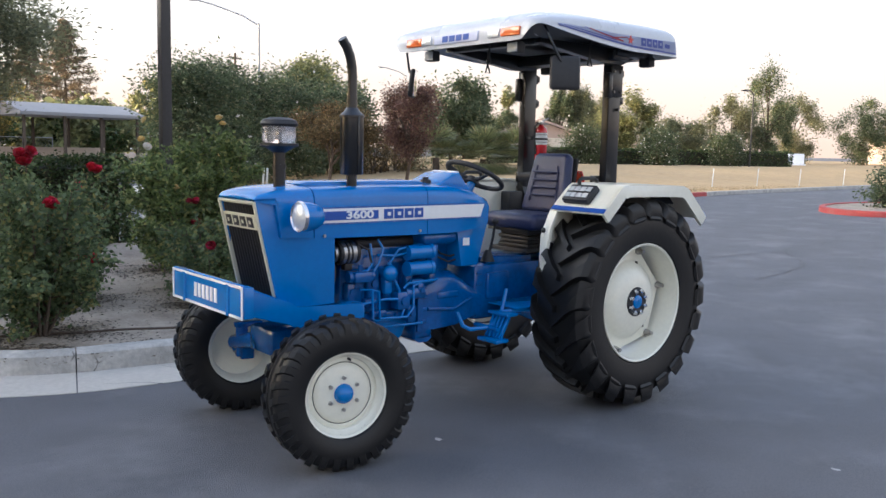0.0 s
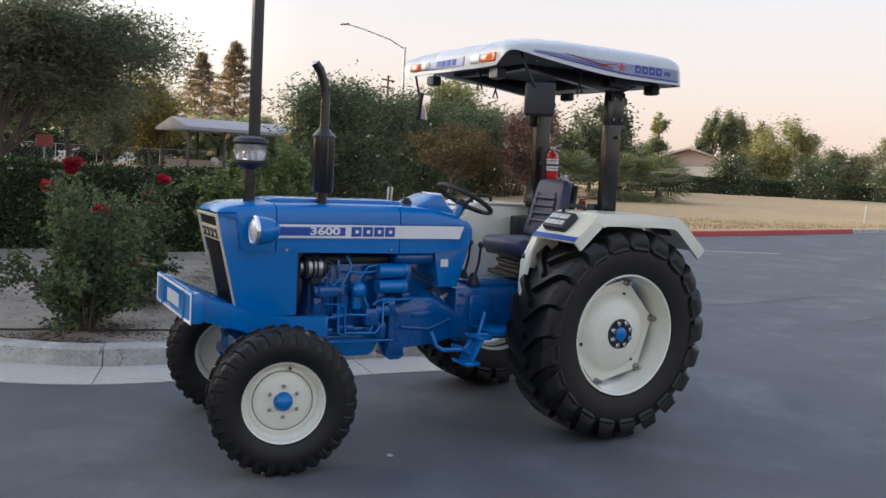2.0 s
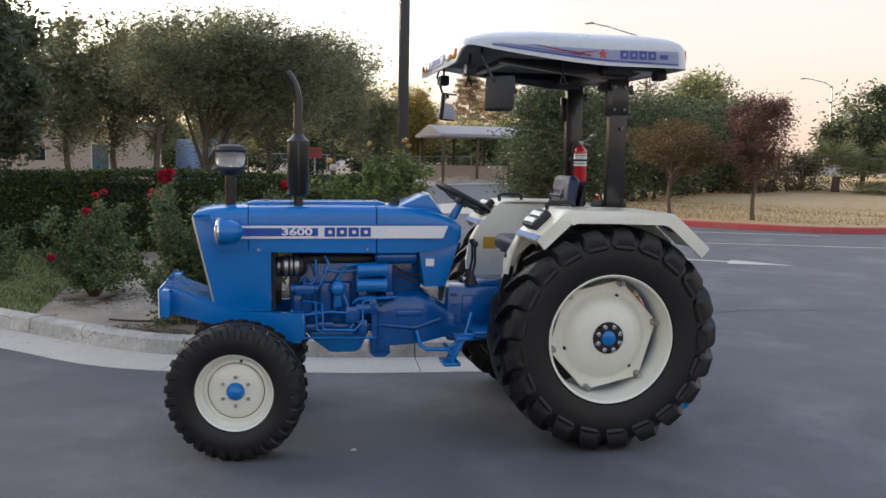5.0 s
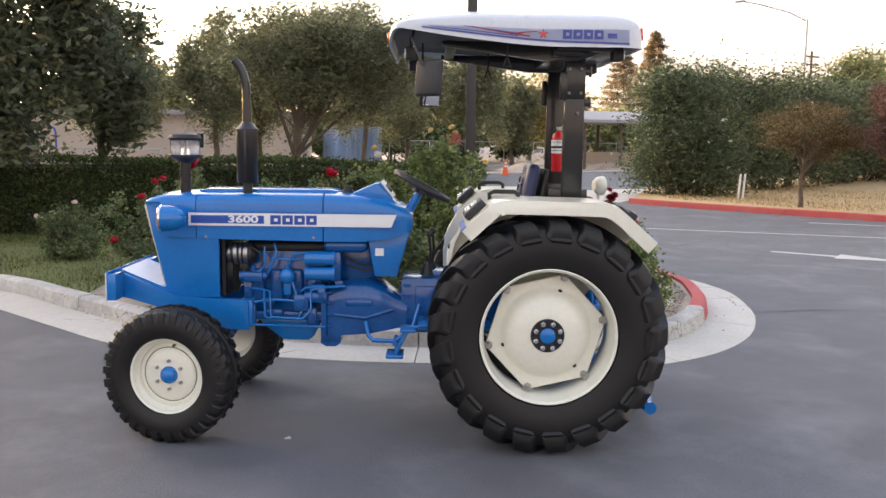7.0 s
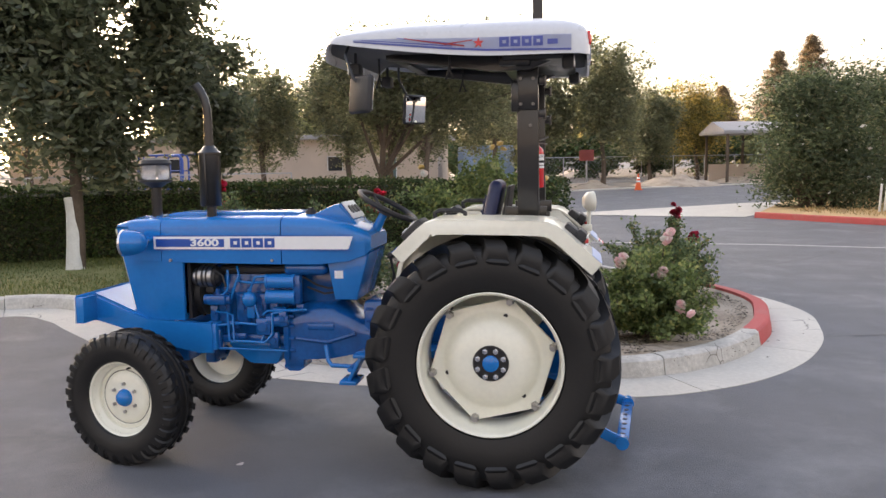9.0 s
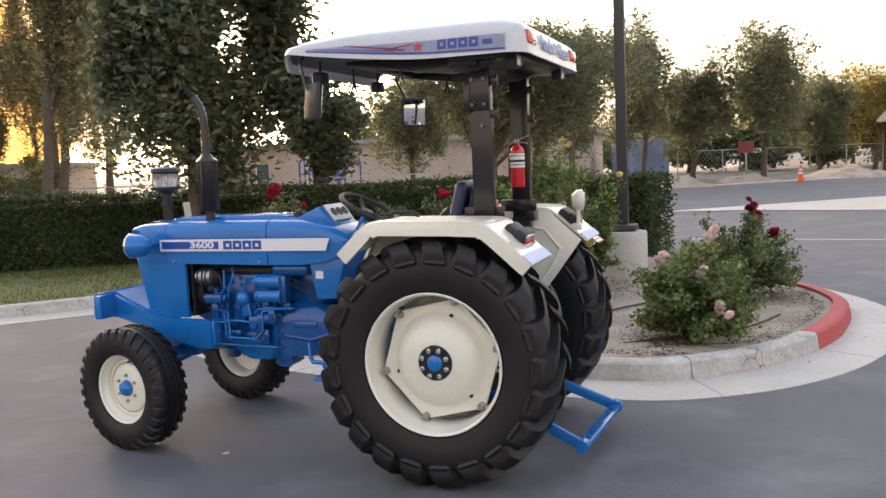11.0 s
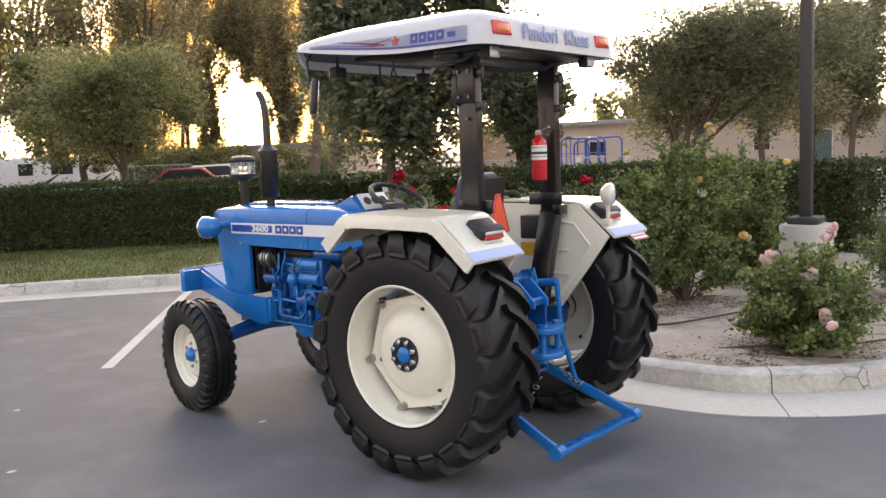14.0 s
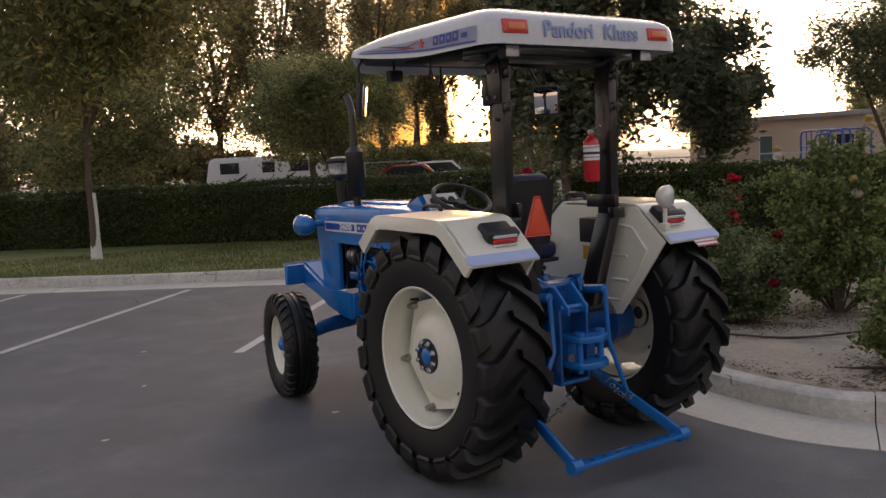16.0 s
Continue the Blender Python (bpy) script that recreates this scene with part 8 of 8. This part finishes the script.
def rail_fence(pts, h, label, gap=2.4, mesh=True):
    """A chain-link fence: posts, top and bottom rail, and crossing wires."""
    t = thing("chain_link_fence", pose(0, 0, 0), label, "fence")
    q = [Vector((*p, 0)) for p in pts]
    for a, b in zip(q, q[1:]):
        n = max(1, round((b - a).length / gap))
        for k in range(n + 1):
            c = a.lerp(b, k / n)
            bm = fresh()
            cyl(bm, c, c + Vector((0, 0, h)), 0.03, seg=8)
            part("post", bm, GALV, t)
        bm = fresh()
        for z in (h - 0.02, 0.12):
            tube(bm, [a + Vector((0, 0, z)), b + Vector((0, 0, z))], 0.022, 6)
        part("rail", bm, GALV, t)
        if mesh:
            bm = fresh()
            length = (b - a).length
            u = (b - a).normalized()
            for k in range(int(length / 0.28)):
                for sgn in (-1, 1):
                    s0, s1 = k * 0.28, k * 0.28 + sgn * (h - 0.12)
                    z0, z1 = 0.12, h - 0.02
                    if s1 < 0:
                        z1, s1 = z0 + s0, 0
                    if s1 > length:
                        z1, s1 = z0 + (length - s0), length
                    tube(bm, [a + u * s0 + Vector((0, 0, z0)), a + u * s1 + Vector((0, 0, z1))], 0.004, 4)
            part("wire_mesh", bm, GALV, t)
    return t


rail_fence([(-23.6, 22.4), (-13.0, 27.4), (-10.6, 28.5)], 1.25, "galvanised chain-link fence in the yard")
rail_fence([(-46.3, 7.7), (-34.4, 22.7)], 1.6, "galvanised chain-link fence before parked vehicles", 2.6)
rail_fence([(-2.4, 46.6), (4.8, 50.6), (13.0, 54.8)], 1.7, "galvanised chain-link fence along the street", 2.4)
# blue tubular frame with rounded tops in the yard
def arch_tube(bm, x0, x1, y, top, r):
    q = 0.28
    tube(bm, [(x0, y, -0.05), (x0, y, top - q), (x0 + q * 0.3, y, top - q * 0.3), (x0 + q, y, top), (x1 - q, y, top), (x1 - q * 0.3, y, top - q * 0.3), (x1, y, top - q), (x1, y, -0.05)], r, 10)
arch = thing("climbing_frame", pose(-21.5, 39.7, 0, 0, 0, -22), "blue tubular climbing frame with rounded tops and a white notice", "play frame")
for x0, x1, y, top, r in ((-1.95, 1.95, 0.0, 2.15, 0.055), (-1.95, 1.95, 1.2, 2.15, 0.05), (0.75, 1.85, -0.35, 2.1, 0.075), (-0.75, 0.55, 0.0, 1.95, 0.05)):
    bm = fresh()
    arch_tube(bm, x0, x1, y, top, r)
    part("arch", bm, PLAY_BLUE, arch)
for x in (-1.5, -1.1, 0.2, 1.3):
    bm = fresh()
    cyl(bm, (x, 0.02, -0.05), (x, 0.02, 2.12), 0.035, seg=10)
    part("upright", bm, PLAY_BLUE, arch)
for z in (0.6, 1.3):
    bm = fresh()
    cyl(bm, (-1.95, 0.0, z), (1.95, 0.0, z), 0.03, seg=8)
    part("cross_bar", bm, PLAY_BLUE, arch)
bm = fresh()
box(bm, (-0.3, -0.06, 0.95), (0.5, 0.03, 0.36), None, 0.008)
part("notice", bm, WHITE, arch, "white notice board")
# street things
cone = thing("traffic_cone", pose(3.66, 38.0, 0.05), "orange traffic cone with white bands beside the street", "traffic cone")
bm = fresh()
box(bm, (0, 0, 0.02), (0.4, 0.4, 0.04), None, 0.01)
lathe(bm, [(0.16, 0.04), (0.03, 0.78), (0.0, 0.79)], Matrix.Identity(4), 20)
part("body", bm, CONE_ORANGE, cone)
for z in (0.42, 0.58):
    bm = fresh()
    r = 0.16 - 0.13 * (z - 0.04) / 0.74
    lathe(bm, [(r + 0.012, z - 0.04), (r - 0.002, z + 0.04)], Matrix.Identity(4), 20)
    part("band", bm, WHITE, cone)
board = thing("red_board", pose(1.3, 44.0, 0.03), "faded red board on a post by the street", "sign")
bm = fresh()
box(bm, (0, 0, 1.75), (0.8, 0.06, 0.6), None, 0.02)
part("panel", bm, paint("faded_red_board", (0.5, 0.13, 0.13), 0.6), board)
bm = fresh()
cyl(bm, (0, 0.06, -0.1), (0, 0.06, 1.7), 0.05, seg=8)
part("post", bm, GALV, board)
# dirt heaps by the street
for x, y, r, h in ((6.3, 45.6, 2.6, 0.6), (1.4, 42.0, 1.8, 0.45), (11, 49.5, 2.5, 0.5), (-1.6, 38.6, 1.8, 0.45)):
    bm = fresh()
    bmesh.ops.create_grid(bm, x_segments=18, y_segments=18, size=r)
    for v in bm.verts:
        d = v.co.length / r
        v.co.z = max(0, 1 - d) ** 0.8 * h * (1 + 0.6 * noise.noise(v.co * 1.3)) - 0.02
        v.co += Vector((x, y, 0))
    tagged(part("dirt_heap", bm, SOIL, angle=80), "low heap of loose dirt beside the street", "dirt", kind="structure")


def street_lamp(x, y, h, arm, mat, label):
    t = thing("street_lamp", pose(x, y, 0), label, "street lamp")
    bm = fresh()
    cyl(bm, (0, 0, -0.1), (0, 0, h), h * 0.011, h * 0.007, 12)
    part("pole", bm, mat, t)
    bm = fresh()
    a = Vector(arm)
    tube(bm, [(0, 0, h - 0.1), Vector((0, 0, h + 0.1)) + a * 0.25, Vector((0, 0, h + 0.12)) + a * 0.7, Vector((0, 0, h + 0.05)) + a], 0.035, 8)
    part("arm", bm, mat, t)
    bm = fresh()
    e = Vector((0, 0, h + 0.02)) + a
    box(bm, e, (0.5, 0.2, 0.1), Euler((0, 0, math.atan2(a.y, a.x))), 0.04)
    part("lamp_head", bm, mat, t)
    return t


street_lamp(17.6, 36.2, 7.6, (-2.35, 2.5, 1.15), GALV, "grey street lamp with a long curved arm")
street_lamp(49.4, 27.2, 5.6, (-0.6, 0.3, 0.15), POLE, "thin street lamp across the field")
street_lamp(41.5, 54.7, 7.6, (-2.2, 0.6, 0.5), GALV, "distant street lamp with an arm")
pole = thing("utility_pole", pose(29.5, 62.0, 0), "wooden utility pole with cross-arms", "utility pole")
bm = fresh()
cyl(bm, (0, 0, -0.1), (0, 0, 8.9), 0.12, 0.09, 10)
part("shaft", bm, BARK, pole)
for z in (8.5, 7.9):
    bm = fresh()
    box(bm, (0, 0, z), (1.8, 0.1, 0.12), Euler((0, 0, 0.5)))
    part("cross_arm", bm, BARK, pole)
for x, y in ((28.3, 16.6), (31.2, 16.2), (34.6, 16.0), (38.6, 15.8)):
    s = thing("marker_stake", pose(x, y, 0.1), "white marker stake at the edge of the dry field", "stake", "stakes along the field")
    bm = fresh()
    box(bm, (0, 0, 0.4), (0.04, 0.04, 0.9), Euler((0.04, 0.03, 0.3)), 0.01)
    part("stake", bm, WHITEWASH, s)
for x, y in ((8.45, 19.2), (8.6, 19.25)):
    s = thing("marker_stake", pose(x, y, 0.1), "white marker stake before the oleanders", "stake", "stakes along the field")
    bm = fresh()
    box(bm, (0, 0, 0.35), (0.05, 0.05, 0.8), Euler((0.03, 0.05, 0.1)), 0.008)
    part("stake", bm, WHITEWASH, s)
# red-kerbed island on the right
isl = tagged(new("island_kerb"), "small red-kerbed planting island in the drive", "kerb", kind="structure")
ring = [Vector((22.4 + 3.6 * math.cos(t), 6.4 + 2.0 * math.sin(t), 0)) for t in [math.pi - 2 * math.pi * k / 60 for k in range(61)]]
ring = ring[::-1]
for a in range(0, 60, 6):
    bm = fresh()
    strip(bm, ring, [(0, -0.1), (0.01, 0.13), (0.03, 0.15), (0.16, 0.15), (0.17, -0.1)], a, a + 6)
    part("kerb_section", bm, KERB_RED, isl, angle=30)
sheet("island_soil", [(22.4 + 3.44 * math.cos(t), 6.4 + 1.84 * math.sin(t)) for t in [2 * math.pi * k / 40 for k in range(40)]], 0.12, SOIL, "bare soil inside the red-kerbed island", "soil", 0.03, 0.6)
shrub_mass("island_shrub", smooth_path([(21.8, 6.8), (22.6, 6.6)], 0.3), 1.2, 1.2, OLEANDER, 3500, (0.1, 0.05), "low green shrub in the kerbed island", 160)


# ---- vehicles ----
def vehicle(name, x, y, rz, length, label, mat, cab):
    """A parked road vehicle: body, glazed cabin, wheels, lamps. cab gives the roofline as (along, height) pairs."""
    t = thing(name, pose(x, y, 0, 0, 0, rz), label, "car" if "car" in name else "truck")
    bm = fresh()
    low = [(-length / 2, 0.35), (-length / 2, 0.75), (-length / 2 + 0.1, 0.88), (length / 2 - 0.1, 0.92), (length / 2, 0.8), (length / 2, 0.35)]
    prism(bm, low, -0.88, 0.88, bevel=0.05)
    body = part("body", bm, mat, t)
    bm = fresh()
    prism(bm, cab, -0.78, 0.78, bevel=0.06)
    part("cabin", bm, mat, t)
    bm = fresh()
    cx = sum(p[0] for p in cab) / len(cab)
    cz = sum(p[1] for p in cab) / len(cab)
    prism(bm, [(cx + (p[0] - cx) * 0.86, cz + (p[1] - cz) * 0.74) for p in cab], -0.79, 0.79)
    part("side_window", bm, WINDOW, t)
    for sx in (-1, 1):
        for s in (-1, 1):
            bm = fresh()
            lathe(bm, [(0.0, -0.11), (0.2, -0.11), (0.33, -0.1), (0.34, -0.06), (0.34, 0.06), (0.33, 0.1), (0.0, 0.1)], Matrix.Translation((sx * length * 0.31, s * 0.8, 0.33)) @ AXLE_Y, 20)
            w = part("wheel", bm, RUBBER, t)
            bm = fresh()
            lathe(bm, [(0.0, s * 0.115), (0.19, s * 0.115), (0.2, s * 0.1)], Matrix.Translation((sx * length * 0.31, s * 0.8, 0.33)) @ AXLE_Y, 20)
            part("rim", bm, STEEL, w)
    for s in (-1, 1):
        bm = fresh()
        box(bm, (-length / 2 + 0.02, s * 0.7, 0.72), (0.08, 0.25, 0.14), None, 0.02)
        part("lamp", bm, LAMP_CLEAR, t)
    return t


vehicle("parked_car", -29.9, 19.0, 52, 4.4, "dark red car parked beyond the hedge", CAR_RED, [(-1.3, 0.9), (-0.6, 1.42), (0.9, 1.45), (1.5, 0.92)])
vehicle("parked_car", -34.4, 23.4, 60, 4.3, "silver-white car parked beyond the fence", CAR_WHITE, [(-1.2, 0.85), (-0.5, 1.5), (1.3, 1.52), (1.9, 0.88)])
vehicle("pickup_truck", 66.7, 33.1, 28, 5.6, "white pickup truck parked across the field", CAR_WHITE, [(-1.3, 0.88), (-0.8, 1.72), (1.0, 1.75), (1.3, 0.9)])
rv = thing("travel_trailer", pose(-34.6, 15.0, 0, 0, 0, 63), "white travel trailer with dark swooshes and windows", "trailer")
bm = fresh()
prism(bm, [(-3.2, 0.4), (-3.4, 0.9), (-3.2, 2.0), (-2.95, 2.12), (3.0, 2.12), (3.2, 2.0), (3.2, 0.4)], -1.2, 1.2, bevel=0.06)
part("body", bm, CAR_WHITE, rv)
for x, w in ((-2.6, 0.9), (-0.6, 0.6), (1.0, 0.9), (2.7, 0.6)):
    bm = fresh()
    box(bm, (x * 0.88, -1.205, 1.62), (w * 0.95, 0.03, 0.5), None, 0.01)
    part("window", bm, WINDOW, rv)
for k in range(3):
    bm = fresh()
    tube(bm, [(-3.4 + k * 2.2, -1.21, 0.8), (-2.7 + k * 2.2, -1.215, 0.85), (-2.0 + k * 2.2, -1.215, 1.0), (-1.5 + k * 2.2, -1.21, 1.35)], [0.03, 0.10, 0.08, 0.02], 6)
    part("swoosh", bm, PLASTIC, rv)
for x in (-0.5, 0.4):
    bm = fresh()
    lathe(bm, [(0.0, -0.1), (0.33, -0.1), (0.35, 0.0), (0.33, 0.1), (0.0, 0.1)], Matrix.Translation((x, -1.05, 0.35)) @ AXLE_Y, 20)
    part("wheel", bm, RUBBER, rv)
bm = fresh()
box(bm, (-3.9, 0, 0.45), (1.2, 0.12, 0.1))
cyl(bm, (-4.3, 0, -0.02), (-4.3, 0, 0.5), 0.04, seg=8)
part("hitch", bm, BLACK, rv)


# the low sun itself, far behind the trees
sun_glow = bpy.data.materials.new("sun_surface")
sun_glow.use_nodes = True
gn = sun_glow.node_tree.nodes
em = gn.new("ShaderNodeEmission")
em.inputs["Color"].default_value, em.inputs["Strength"].default_value = (1.0, 0.72, 0.36, 1), 60.0
sun_glow.node_tree.links.new(em.outputs[0], gn["Material Output"].inputs["Surface"])
bm = fresh()
ball(bm, SUN_DIR * 2500, 52, seg=24)
tagged(part("low_sun", bm, sun_glow), "bright low evening sun behind the trees", "sun", kind="structure")
